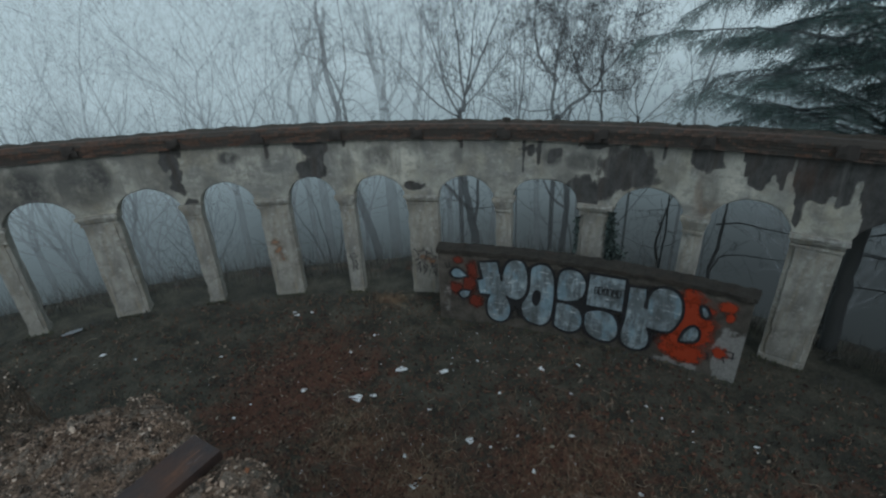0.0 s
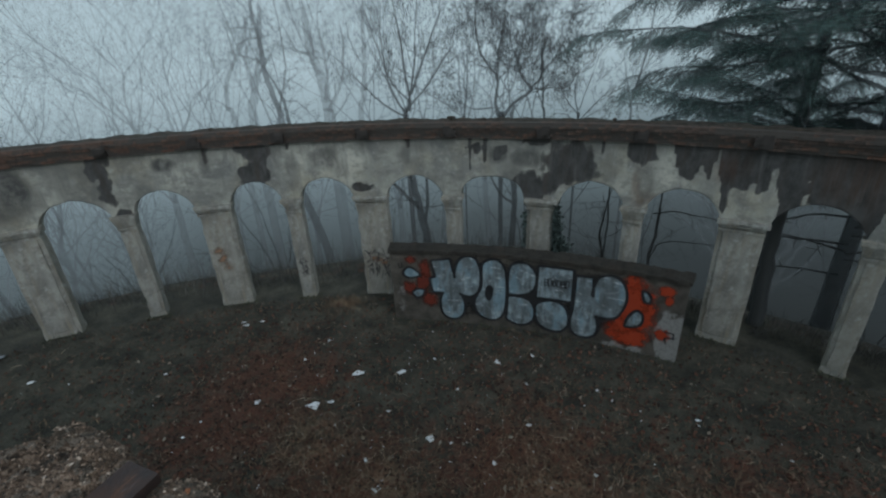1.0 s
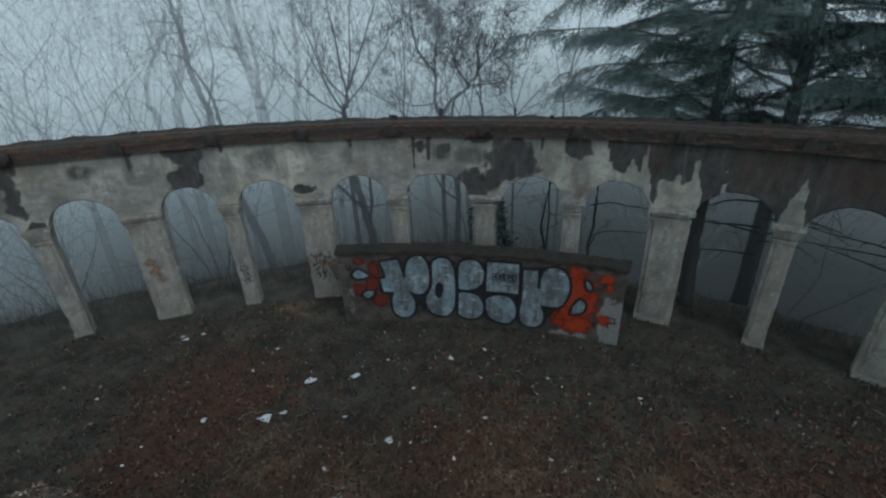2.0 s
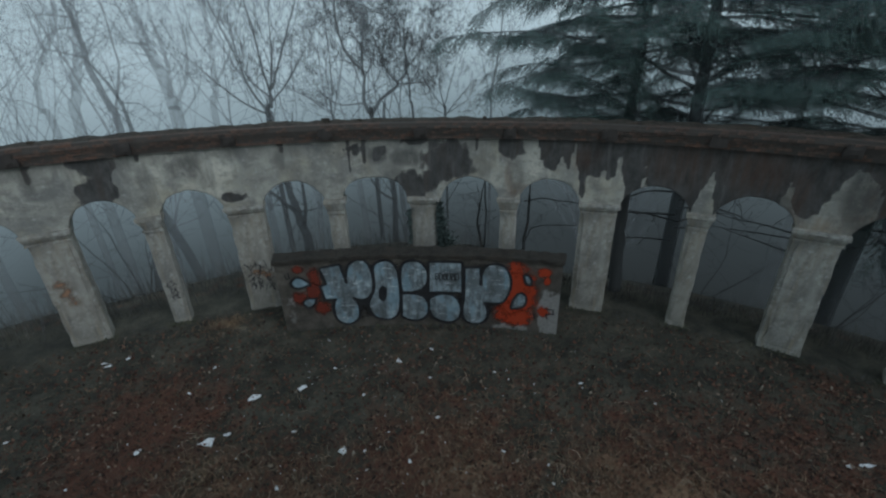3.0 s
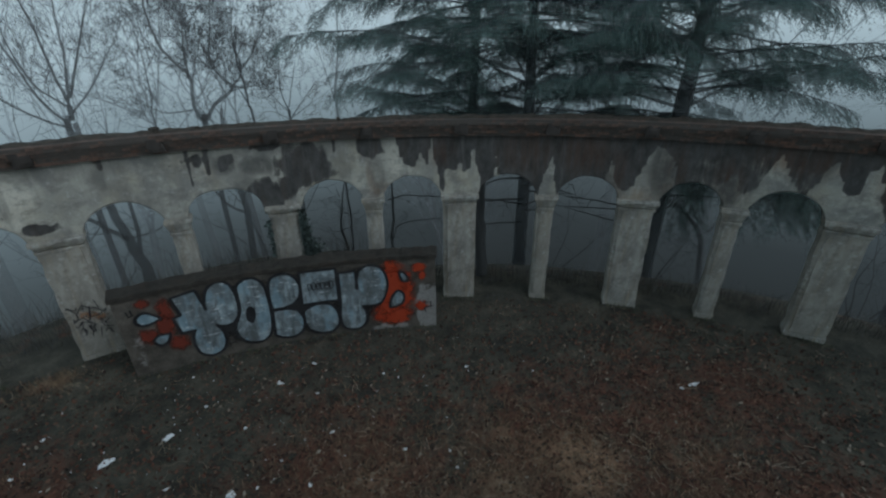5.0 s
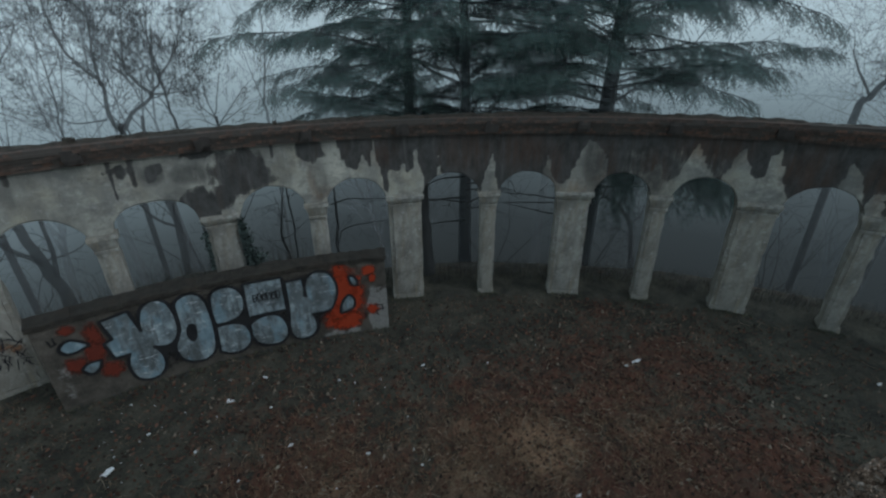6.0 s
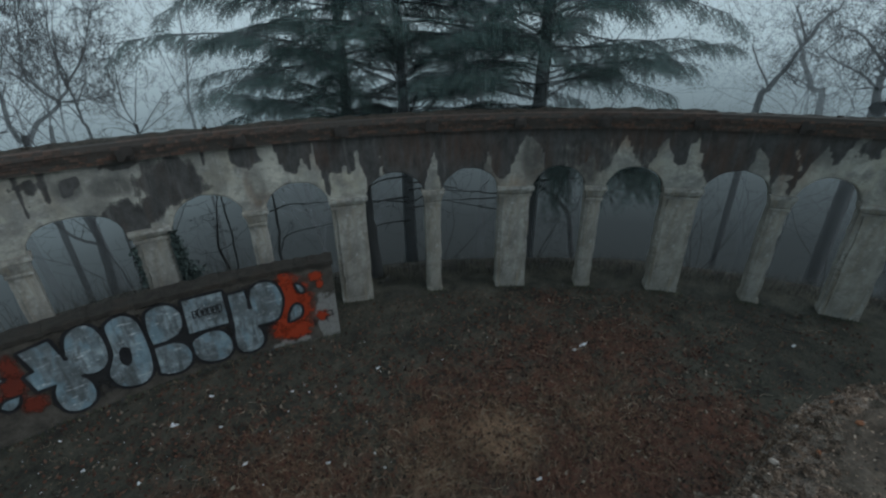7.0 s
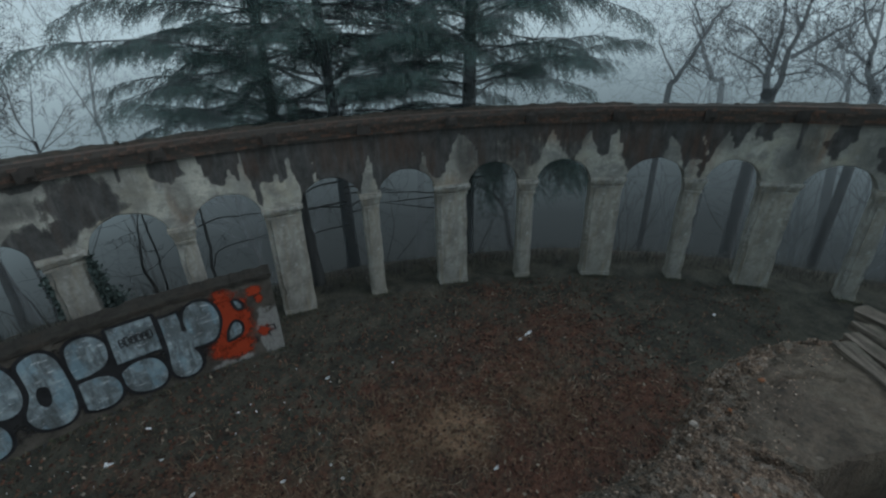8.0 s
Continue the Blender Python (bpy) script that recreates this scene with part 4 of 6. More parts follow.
# ---- trees ----
def wander(rng, p, d, length, n, bend, lift, droop=0.0):
    """A crooked line of n steps from p."""
    pts = [p.copy()]
    d = d.normalized()
    for i in range(n):
        d = (d + Vector((rng.gauss(0, bend), rng.gauss(0, bend), rng.gauss(0, bend) + lift - droop * i / n))).normalized()
        pts.append(pts[-1] + d * (length / n))
    return pts


def branch_out(rng, g, tw, pts, r0, depth, spec):
    """Side branches along pts, down to twigs; thick ones go to g and fine ones to tw."""
    length = sum((pts[i + 1] - pts[i]).length for i in range(len(pts) - 1))
    count = spec["count"][depth]
    for k in range(count):
        f = spec["from"][depth] + (0.98 - spec["from"][depth]) * (k + rng.random()) / count
        x = f * (len(pts) - 1)
        i = min(int(x), len(pts) - 2)
        p = pts[i].lerp(pts[i + 1], x - i)
        t = (pts[i + 1] - pts[i]).normalized()
        side = t.orthogonal().normalized()
        side.rotate(Matrix.Rotation(rng.uniform(0, 2 * math.pi), 3, t))
        ang = radians(rng.uniform(*spec["angle"]))
        d = t * math.cos(ang) + side * math.sin(ang)
        ln = length * rng.uniform(*spec["ratio"]) * (1.15 - 0.5 * f)
        if ln < 0.12:
            continue
        r = max(spec["fine"], r0 * (1 - 0.7 * f) * rng.uniform(0.22, 0.42))
        last = depth + 1 >= len(spec["count"])
        n = 3 if last else 5
        q = wander(rng, p, d, ln, n, spec["bend"], spec["lift"])
        tip = spec["fine"] * 0.6
        tw.tube(q, [r + (tip - r) * (j / n) ** 0.8 for j in range(n + 1)], 3 if depth >= 1 else 5)
        if not last:
            branch_out(rng, g, tw, q, r, depth + 1, spec)


def fork_out(rng, tw, p, d, length, r, level, spec):
    """A branch that bends, carries a few side twigs and forks again at its end."""
    n = 4 if level > 3 else (3 if level > 1 else 2)
    q = wander(rng, p, d, length, n, spec["bend"] * 0.55, spec["lift"])
    tip = max(spec["fine"] * 0.7, r * 0.72)
    tw.tube(q, [r + (tip - r) * j / n for j in range(n + 1)], 5 if r > 0.03 else 3)
    if level <= 0:
        return
    t = (q[-1] - q[-2]).normalized()
    side = t.orthogonal().normalized()
    side.rotate(Matrix.Rotation(rng.uniform(0, 2 * math.pi), 3, t))
    kids = 3 if rng.random() < spec.get("three", 0.25) else 2
    for k in range(kids):
        s = side.copy()
        s.rotate(Matrix.Rotation(2 * math.pi * k / kids + rng.uniform(-0.5, 0.5), 3, t))
        a = radians(rng.uniform(*spec["split"]))
        fork_out(rng, tw, q[-1], t * math.cos(a) + s * math.sin(a), length * rng.uniform(0.66, 0.9), max(spec["fine"], tip * rng.uniform(0.62, 0.86)), level - 1, spec)
    for k in range(spec.get("side", 1)):
        j = rng.randrange(1, n)
        s = side.copy()
        s.rotate(Matrix.Rotation(rng.uniform(0, 2 * math.pi), 3, t))
        a = radians(rng.uniform(35, 75))
        fork_out(rng, tw, q[j], t * math.cos(a) + s * math.sin(a), length * rng.uniform(0.4, 0.7), max(spec["fine"], r * 0.35), min(level - 2, 2), spec)


SPEC = {
    "crooked": dict(count=(12, 5, 4), angle=(35, 80), ratio=(0.2, 0.4), bend=0.42, lift=0.02, fine=0.009, **{"from": (0.15, 0.15, 0.1)}),
    "bush": dict(count=(7, 4), angle=(35, 80), ratio=(0.25, 0.5), bend=0.2, lift=0.0, fine=0.005, **{"from": (0.2, 0.15)}),
    "upright": dict(split=(10, 30), bend=0.16, lift=0.06, fine=0.006, levels=4, side=1),
    "round": dict(split=(16, 40), bend=0.22, lift=0.045, fine=0.006, levels=6, side=1),
    "dense": dict(split=(18, 46), bend=0.28, lift=0.035, fine=0.006, levels=7, side=1),
    "oak": dict(split=(20, 50), bend=0.36, lift=0.02, fine=0.007, levels=6, side=1),
    "sparse": dict(count=(13, 5, 4), angle=(40, 85), ratio=(0.16, 0.36), bend=0.2, lift=0.02, fine=0.008, **{"from": (0.1, 0.15, 0.1)}),
}


def bare_tree(x, y, height, girth, kind, mat, seed, stems=1, spread=0.0, lean=(0, 0), fork=0.5, limbs=0, label="", name="bare_tree"):
    """A leafless tree: trunk up to the fork, then limbs; height is the whole height over the ground."""
    rng = random.Random(seed)
    z0 = hill(x, y) - 0.3
    spec = SPEC[kind]
    g, tw = Geo(), Geo()
    lift = Vector((lean[0], lean[1], 1.0))
    if limbs:
        trunk = wander(rng, Vector((0, 0, 0)), lift, height * fork, 8, 0.035, 0.02)
        g.tube(trunk, [girth * (1.25 - 0.5 * i / 8) for i in range(9)], 8)
        tops = []
        for k in range(limbs):
            a = 2 * math.pi * (k + rng.uniform(-0.3, 0.3)) / limbs
            s = spread * rng.uniform(0.5, 1.2) * (0.25 if kind == "crooked" and not k else 1.0)
            d = Vector((math.cos(a) * s, math.sin(a) * s, 1)).normalized()
            start = trunk[-1 - (k % 2)]
            r = girth * (0.5 if kind in ("oak", "dense") else 0.62) * rng.uniform(0.55, 0.9)
            if "levels" in spec:
                first = height * (1 - fork) * rng.uniform(0.85, 1.1) / sum(0.78 ** m for m in range(spec["levels"] + 1))
                fork_out(rng, tw, start, d, first, r, spec["levels"], spec)
                continue
            q = wander(rng, start, d, height * (1 - fork) * rng.uniform(0.8, 1.1), 9, spec["bend"] * 0.6, 0.04)
            if kind == "crooked" and k:
                r *= 0.45
            tw.tube(q, [r * (1 - 0.88 * i / 9) for i in range(10)], 6)
            tops.append((q, r))
        for q, r in tops:
            branch_out(rng, g, tw, q, r, 0, spec)
    else:
        for k in range(stems):
            a = 2 * math.pi * (k + rng.uniform(-0.3, 0.3)) / max(stems, 1)
            s = spread * rng.uniform(0.4, 1.2) if stems > 1 else 0
            d = (lift + Vector((math.cos(a) * s, math.sin(a) * s, 0))).normalized()
            q = wander(rng, Vector((math.cos(a), math.sin(a), 0)) * (0.15 if stems > 1 else 0), d, height * rng.uniform(0.85, 1.05), 12, spec["bend"] * 0.6, 0.02)
            r = girth * (rng.uniform(0.6, 1.0) if stems > 1 else 1)
            g.tube(q, [r * (1.15 - 1.05 * i / 12) for i in range(13)], 7)
            if "levels" not in spec:
                branch_out(rng, g, tw, q, r, 0, spec)
                continue
            for m in range(14):
                f = 0.25 + 0.72 * (m + rng.random()) / 14
                i = min(int(f * 12), 11)
                t = (q[i + 1] - q[i]).normalized()
                side = t.orthogonal().normalized()
                side.rotate(Matrix.Rotation(rng.uniform(0, 2 * math.pi), 3, t))
                a = radians(rng.uniform(25, 50))
                fork_out(rng, tw, q[i].lerp(q[i + 1], f * 12 - i), t * math.cos(a) + side * math.sin(a), height * 0.09 * (1.3 - 0.6 * f), r * (1.1 - f) * 0.5 + 0.008, 4, spec)
    e = thing(name, pose(x, y, z0), label or "leafless grey tree fading into the fog on the slope", "shrub" if "shrub" in name else "tree", "bare shrubs outside the arcade" if "shrub" in name else "bare trees round the ruin")
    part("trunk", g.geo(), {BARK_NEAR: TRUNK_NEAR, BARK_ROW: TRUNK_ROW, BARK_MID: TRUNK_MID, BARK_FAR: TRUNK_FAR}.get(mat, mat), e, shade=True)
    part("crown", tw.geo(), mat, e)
    return e


def cedar(x, y, height, girth, reach, seed, low, label, dense=10.5, extra=(), snags=()):
    """A cedar: straight trunk, level drooping boughs carrying flat sprays of needles."""
    rng = random.Random(seed)
    z0 = -0.55                               # the crown is set out from here; the foot goes down to the slope
    g = Geo()
    trunk = wander(rng, Vector((0, 0, 0)), Vector((0.01, 0, 1)), height, 12, 0.012, 0.05)
    g.tube([Vector((0, 0, hill(x, y) - 0.3 - z0))] + trunk, [girth * 1.35] + [girth * (1.15 - 1.0 * i / 12) for i in range(13)], 9)
    e = thing("cedar_tree", pose(x, y, z0), label, "tree", "cedars behind the arcade")
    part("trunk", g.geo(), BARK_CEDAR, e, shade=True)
    nv, nf = [], []

    def spray(p, d, length):
        """One flat frond: a twig with needle tufts on both sides."""
        n = max(4, int(length / 0.042))
        side = d.cross(Vector((0, 0, 1)))
        if side.length < 1e-3:
            side = Vector((1, 0, 0))
        side.normalize()
        for i in range(n):
            f = (i + rng.random()) / n
            c = p + d * (length * f) + Vector((0, 0, -0.22 * length * f * f))
            s = 1 if i % 2 else -1
            w = side * s * rng.uniform(0.5, 1.0) + d * rng.uniform(0.3, 1.0) + Vector((0, 0, rng.uniform(-0.55, 0.25)))
            w.normalize()
            ln = rng.uniform(0.06, 0.14) * (1.15 - 0.6 * f)
            o = w.cross(Vector((rng.gauss(0, 1), rng.gauss(0, 1), rng.gauss(0, 1)))).normalized() * rng.uniform(0.0105, 0.019)
            k = len(nv)
            nv.extend((c - o, c + o, c + w * ln + Vector((0, 0, -0.02))))
            nf.append((k, k + 1, k + 2))

    def bough(p, d, ln, droop):
        """A bough with its side twigs and needle sprays."""
        n = 9
        q = wander(rng, p, d, ln, n, 0.07, 0.0, droop)
        wood = Geo()
        r = 0.012 + 0.006 * ln
        wood.tube(q, [r * (1 - 0.9 * j / n) for j in range(n + 1)], 5)
        count = int(ln / 0.14)
        for j in range(count):
            f = 0.22 + 0.78 * (j + rng.random()) / (count + 1)
            xx = min(f, 0.999) * n
            m = int(xx)
            c = q[m].lerp(q[m + 1], xx - m)
            t = (q[m + 1] - q[m]).normalized()
            side = t.cross(Vector((0, 0, 1))).normalized() * (1 if j % 2 else -1)
            sl = min(1.25, ln * 0.33) * (1.25 - 0.85 * f) * rng.uniform(0.6, 1.1)
            dd = (t * rng.uniform(0.6, 1.1) + side * rng.uniform(0.6, 1.0) + Vector((0, 0, rng.uniform(-0.5, 0.05)))).normalized()
            tw = wander(rng, c, dd, sl, 4, 0.08, 0.0, 0.12)
            wood.tube(tw, [0.011, 0.009, 0.007, 0.005, 0.003], 3)
            for u in range(4):
                for v in (-1, 1, 0):
                    e2 = (tw[u + 1] - tw[u]).normalized()
                    sd = e2.cross(Vector((0, 0, 1)))
                    if sd.length > 1e-3:
                        sd.normalize()
                    d3 = e2 * 0.8 + sd * v * rng.uniform(0.4, 1.0) + Vector((0, 0, rng.uniform(-1.1, 0.05)))
                    spray(tw[u].lerp(tw[u + 1], rng.random()), d3.normalized(), rng.uniform(0.18, 0.4))
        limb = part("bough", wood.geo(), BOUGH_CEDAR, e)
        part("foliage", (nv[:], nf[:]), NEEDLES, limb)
        nv.clear()
        nf.clear()

    bough_count = int((height - low) * dense)
    for b in range(bough_count):
        zf = (b + rng.random()) / bough_count
        z = low + (height * 0.97 - low) * zf
        i = min(11, int(z / height * 12))
        p = trunk[i].lerp(trunk[i + 1], z / height * 12 - i)
        a = b * 2.399 + rng.uniform(-0.3, 0.3)
        ln = reach * (1.0 - 0.8 * zf ** 1.3) * rng.uniform(0.6, 1.05)
        d = Vector((math.cos(a), math.sin(a), rng.uniform(-0.08, 0.32)))
        inward = Vector((CX - x, CY - y, 0)).normalized().dot(Vector((d.x, d.y, 0)))
        if inward > 0.15 and z + z0 < 5.4:
            if z + z0 < 4.4:
                continue
            d.z = rng.uniform(0.15, 0.35)
        far = radius(x, y) - 14.6 + max(0.0, z + z0 - 6.5) * 0.8
        if inward > 0.1:
            ln = min(ln, far / inward)
        bough(p, d, ln, 0.09)
    for tx, ty, tz, ln in extra:
        i = int(4.4 / height * 12)
        d = Vector((tx - x, ty - y, tz - z0 - trunk[i].z)).normalized()
        bough(trunk[i], d, ln, 0.05)
    for b in range(9):                       # dead lower boughs
        z = 1.6 + (low - 1.4) * b / 9
        i = min(11, int(z / height * 12))
        a = b * 2.1 + rng.uniform(-0.4, 0.4)
        d = Vector((math.cos(a), math.sin(a), rng.uniform(-0.1, 0.2)))
        if Vector((CX - x, CY - y, 0)).normalized().dot(Vector((d.x, d.y, 0))) > 0.55:
            continue
        q = wander(rng, trunk[i].lerp(trunk[i + 1], z / height * 12 - i), d, rng.uniform(2.0, 3.6), 8, 0.1, 0.0, 0.03)
        g3 = Geo()
        g3.tube(q, [0.035 * (1 - 0.85 * j / 8) for j in range(9)], 5)
        branch_out(rng, g3, g3, q, 0.03, 1, SPEC["sparse"])
        part("dead_bough", g3.geo(), BARK_DARK, e)
    for z, turn, ln in snags:                # short level snags low on the trunk
        a = math.atan2(y, x) + radians(90 + turn)
        q = wander(rng, Vector((0, 0, z - z0)), Vector((math.cos(a), math.sin(a), 0.05)), ln, 8, 0.035, 0.0)
        g4 = Geo()
        g4.tube(q, [0.032 * (1 - 0.7 * j / 8) for j in range(9)], 5)
        for j in (3, 5, 6):
            g4.tube(wander(rng, q[j], Vector((rng.gauss(0, 1), rng.gauss(0, 1), rng.uniform(-0.6, 0.3))), 0.35, 3, 0.2, 0.0), [0.01, 0.008, 0.006, 0.003], 4)
        part("dead_bough", g4.geo(), BARK_DARK, e)
    return e


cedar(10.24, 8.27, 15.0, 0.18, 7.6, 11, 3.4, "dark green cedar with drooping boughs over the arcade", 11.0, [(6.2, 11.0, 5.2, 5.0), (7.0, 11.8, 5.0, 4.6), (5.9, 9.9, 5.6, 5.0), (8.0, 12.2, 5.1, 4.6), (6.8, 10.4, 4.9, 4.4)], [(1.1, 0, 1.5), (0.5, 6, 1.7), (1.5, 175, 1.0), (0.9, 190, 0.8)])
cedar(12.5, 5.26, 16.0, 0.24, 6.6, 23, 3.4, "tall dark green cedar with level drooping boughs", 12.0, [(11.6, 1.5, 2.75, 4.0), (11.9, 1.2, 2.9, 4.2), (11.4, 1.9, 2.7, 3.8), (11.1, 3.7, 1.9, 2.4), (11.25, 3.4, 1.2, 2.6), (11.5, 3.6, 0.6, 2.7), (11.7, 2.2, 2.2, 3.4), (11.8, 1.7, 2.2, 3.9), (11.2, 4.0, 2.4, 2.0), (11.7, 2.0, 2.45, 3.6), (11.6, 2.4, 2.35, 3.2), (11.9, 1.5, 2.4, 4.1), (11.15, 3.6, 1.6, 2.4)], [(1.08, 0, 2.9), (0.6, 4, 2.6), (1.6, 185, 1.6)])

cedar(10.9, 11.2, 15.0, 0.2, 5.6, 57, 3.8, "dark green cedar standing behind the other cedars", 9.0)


def limb_tree(x, y, girth, trunk, limbs, seed, label, mats, kind="sparse", levels=3, reach=0.16):
    """A tree with trunk and main limbs as lines of (x, y, z) laid out to fit the camera's view, x and y from its foot;
    the twigs grow by themselves.
    """
    rng = random.Random(seed)
    z0 = hill(x, y) - 0.15
    e = thing("bare_tree", pose(x, y, z0), label, "tree", "bare trees round the ruin")
    spec = SPEC[kind]

    def line(pts):
        out = []
        pts = [Vector((a, b, c - z0)) for a, b, c in pts]
        for i in range(len(pts) - 1):
            a, b = pts[i], pts[i + 1]
            u = (b - pts[i - 1]) / 2 if i else b - a
            v = (pts[i + 2] - a) / 2 if i + 2 < len(pts) else b - a
            for k in range(4):
                t = k / 4
                out.append(a * (2 * t ** 3 - 3 * t * t + 1) + u * (t ** 3 - 2 * t * t + t) + b * (3 * t * t - 2 * t ** 3) + v * (t ** 3 - t * t) + Vector((rng.gauss(0, 0.012), rng.gauss(0, 0.012), 0)))
        return out + [pts[-1]]

    stem, twigs = Geo(), Geo()
    t = line([(trunk[0][0], trunk[0][1], z0)] + trunk)
    n = len(t) - 1
    stem.tube(t, [girth * (1.2 - (0.75 if len(trunk) > 3 else 0.3) * k / n) for k in range(n + 1)], 8)
    part("trunk", stem.geo(), mats[0], e, shade=True)
    grow = [(t[n // 2:], girth * 0.5)] if len(trunk) > 3 else []
    for pts, r in limbs:
        q = line(pts)
        g = Geo()
        g.tube(q, [r * (1 - 0.8 * k / (len(q) - 1)) for k in range(len(q))], 6)
        part("limb", g.geo(), mats[0], e, shade=True)
        grow.append((q, r))
    for q, r in grow:
        long = sum((b - a).length for a, b in zip(q, q[1:]))
        count = max(5, int(long / 0.26))
        for k in range(count):
            f = 0.18 + 0.82 * (k + rng.random()) / count
            i = min(int(f * (len(q) - 1)), len(q) - 2)
            d = (q[i + 1] - q[i]).normalized()
            side = d.orthogonal().normalized()
            side.rotate(Matrix.Rotation(rng.uniform(0, 2 * math.pi), 3, d))
            a = radians(rng.uniform(25, 70))
            fork_out(rng, twigs, q[i], d * math.cos(a) + side * math.sin(a), (0.35 + reach * long) * rng.uniform(0.4, 0.8), max(spec["fine"], r * 0.3 * (1.1 - f)), levels - 1, spec)
        fork_out(rng, twigs, q[-1], q[-1] - q[-2], 0.3 + reach * long, max(spec["fine"], r * 0.2), levels, spec)
    part("crown", twigs.geo(), mats[1], e)


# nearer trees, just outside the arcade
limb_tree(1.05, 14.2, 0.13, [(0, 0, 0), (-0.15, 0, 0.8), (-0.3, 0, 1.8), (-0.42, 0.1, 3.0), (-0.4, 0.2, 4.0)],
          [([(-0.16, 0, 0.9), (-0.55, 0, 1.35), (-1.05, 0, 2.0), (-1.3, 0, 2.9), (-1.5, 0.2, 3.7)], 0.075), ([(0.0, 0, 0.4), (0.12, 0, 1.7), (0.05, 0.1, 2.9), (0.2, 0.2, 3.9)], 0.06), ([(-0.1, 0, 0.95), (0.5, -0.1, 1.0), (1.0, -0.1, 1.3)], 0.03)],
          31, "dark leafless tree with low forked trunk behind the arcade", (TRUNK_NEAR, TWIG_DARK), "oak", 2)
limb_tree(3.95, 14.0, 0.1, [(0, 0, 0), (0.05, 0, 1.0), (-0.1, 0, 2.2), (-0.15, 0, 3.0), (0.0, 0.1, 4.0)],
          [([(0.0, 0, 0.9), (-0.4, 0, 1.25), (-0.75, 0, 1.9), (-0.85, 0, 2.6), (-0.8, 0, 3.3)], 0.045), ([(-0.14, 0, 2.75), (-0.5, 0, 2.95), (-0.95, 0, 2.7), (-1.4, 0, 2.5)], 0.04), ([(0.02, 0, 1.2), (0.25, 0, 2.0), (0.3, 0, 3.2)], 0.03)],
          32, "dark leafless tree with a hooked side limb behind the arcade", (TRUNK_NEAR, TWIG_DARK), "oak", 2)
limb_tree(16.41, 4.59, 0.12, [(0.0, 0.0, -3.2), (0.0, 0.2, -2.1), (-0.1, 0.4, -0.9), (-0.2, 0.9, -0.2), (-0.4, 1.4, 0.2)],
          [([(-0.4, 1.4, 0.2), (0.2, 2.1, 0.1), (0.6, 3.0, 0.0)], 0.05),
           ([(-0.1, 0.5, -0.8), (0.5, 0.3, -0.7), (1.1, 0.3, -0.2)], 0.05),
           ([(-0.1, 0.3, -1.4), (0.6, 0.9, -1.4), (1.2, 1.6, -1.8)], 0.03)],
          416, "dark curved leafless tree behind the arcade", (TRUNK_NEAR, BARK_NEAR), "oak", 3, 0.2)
bare_tree(6.75, 13.0, 4.4, 0.05, "sparse", BARK_DARK, 33, label="thin dark sapling close behind the arcade")
bare_tree(-4.7, 18.6, 13, 0.13, "crooked", BARK_MID, 34, lean=(0.12, 0), label="grey leafless tree leaning behind the arcade")
bare_tree(-2.7, 17.8, 14, 0.15, "sparse", BARK_MID, 35, fork=0.45, limbs=2, spread=0.3)
# This trunk stops below the wall top to fit the camera's view.
limb_tree(7.68, 7.5, 0.13, [(-0.04, 0.04, 0.6), (-0.08, 0.1, 1.6), (-0.04, 0.16, 2.8)], [([(-0.04, 0.16, 2.75), (0.05, 0.22, 3.3), (0.15, 0.35, 4.0)], 0.11)],
          36, "dark tree trunk close behind the arcade, cut short to fit the camera view", (BARK_DARK, TWIG_DARK), "oak", 1, 0.05)
limb_tree(4.87, 9.31, 0.022, [(0, 0, 0.9), (0.02, 0, 1.8), (0.0, 0, 2.6)], [([(0.0, 0, 2.55), (0.02, 0.02, 3.2), (0.03, 0.05, 3.9)], 0.019)],
          417, "thin straight dark sapling close behind the arcade", (BARK_DARK, TWIG_DARK), "oak", 1, 0.05)
limb_tree(6.02, 9.27, 0.035, [(0, 0, 0.8), (0.05, -0.03, 1.5), (0.07, -0.05, 2.2)], [([(-0.05, 0.03, 2.05), (0.3, -0.25, 2.17), (0.7, -0.55, 2.12), (1.1, -0.85, 2.1), (1.5, -1.15, 2.2)], 0.022),
          ([(0, 0, 0.8), (0.13, -0.1, 1.28), (0.36, -0.28, 1.43), (0.7, -0.54, 1.47), (1.02, -0.8, 1.5), (1.4, -1.1, 1.48)], 0.02), ([(0.07, -0.05, 2.15), (0.04, 0.0, 2.9), (-0.1, 0.1, 3.7)], 0.025)],
          418, "dark leafless shrub with long level branches behind the arcade", (BARK_DARK, TWIG_DARK), "oak", 2, 0.06)
# bare shrubs on the shoulder outside the arcade
_rng = random.Random(77)
for k in range(9):
    p = ring(-16 + 13.0 * k + _rng.uniform(-3, 3), _rng.uniform(17.0, 19.5))
    bare_tree(p.x, p.y, _rng.uniform(3.2, 5.2), 0.022, "bush", BARK_NEAR, 200 + k, stems=5, spread=0.55, label="leafless shrub of thin arching stems outside the arcade", name="bare_shrub")
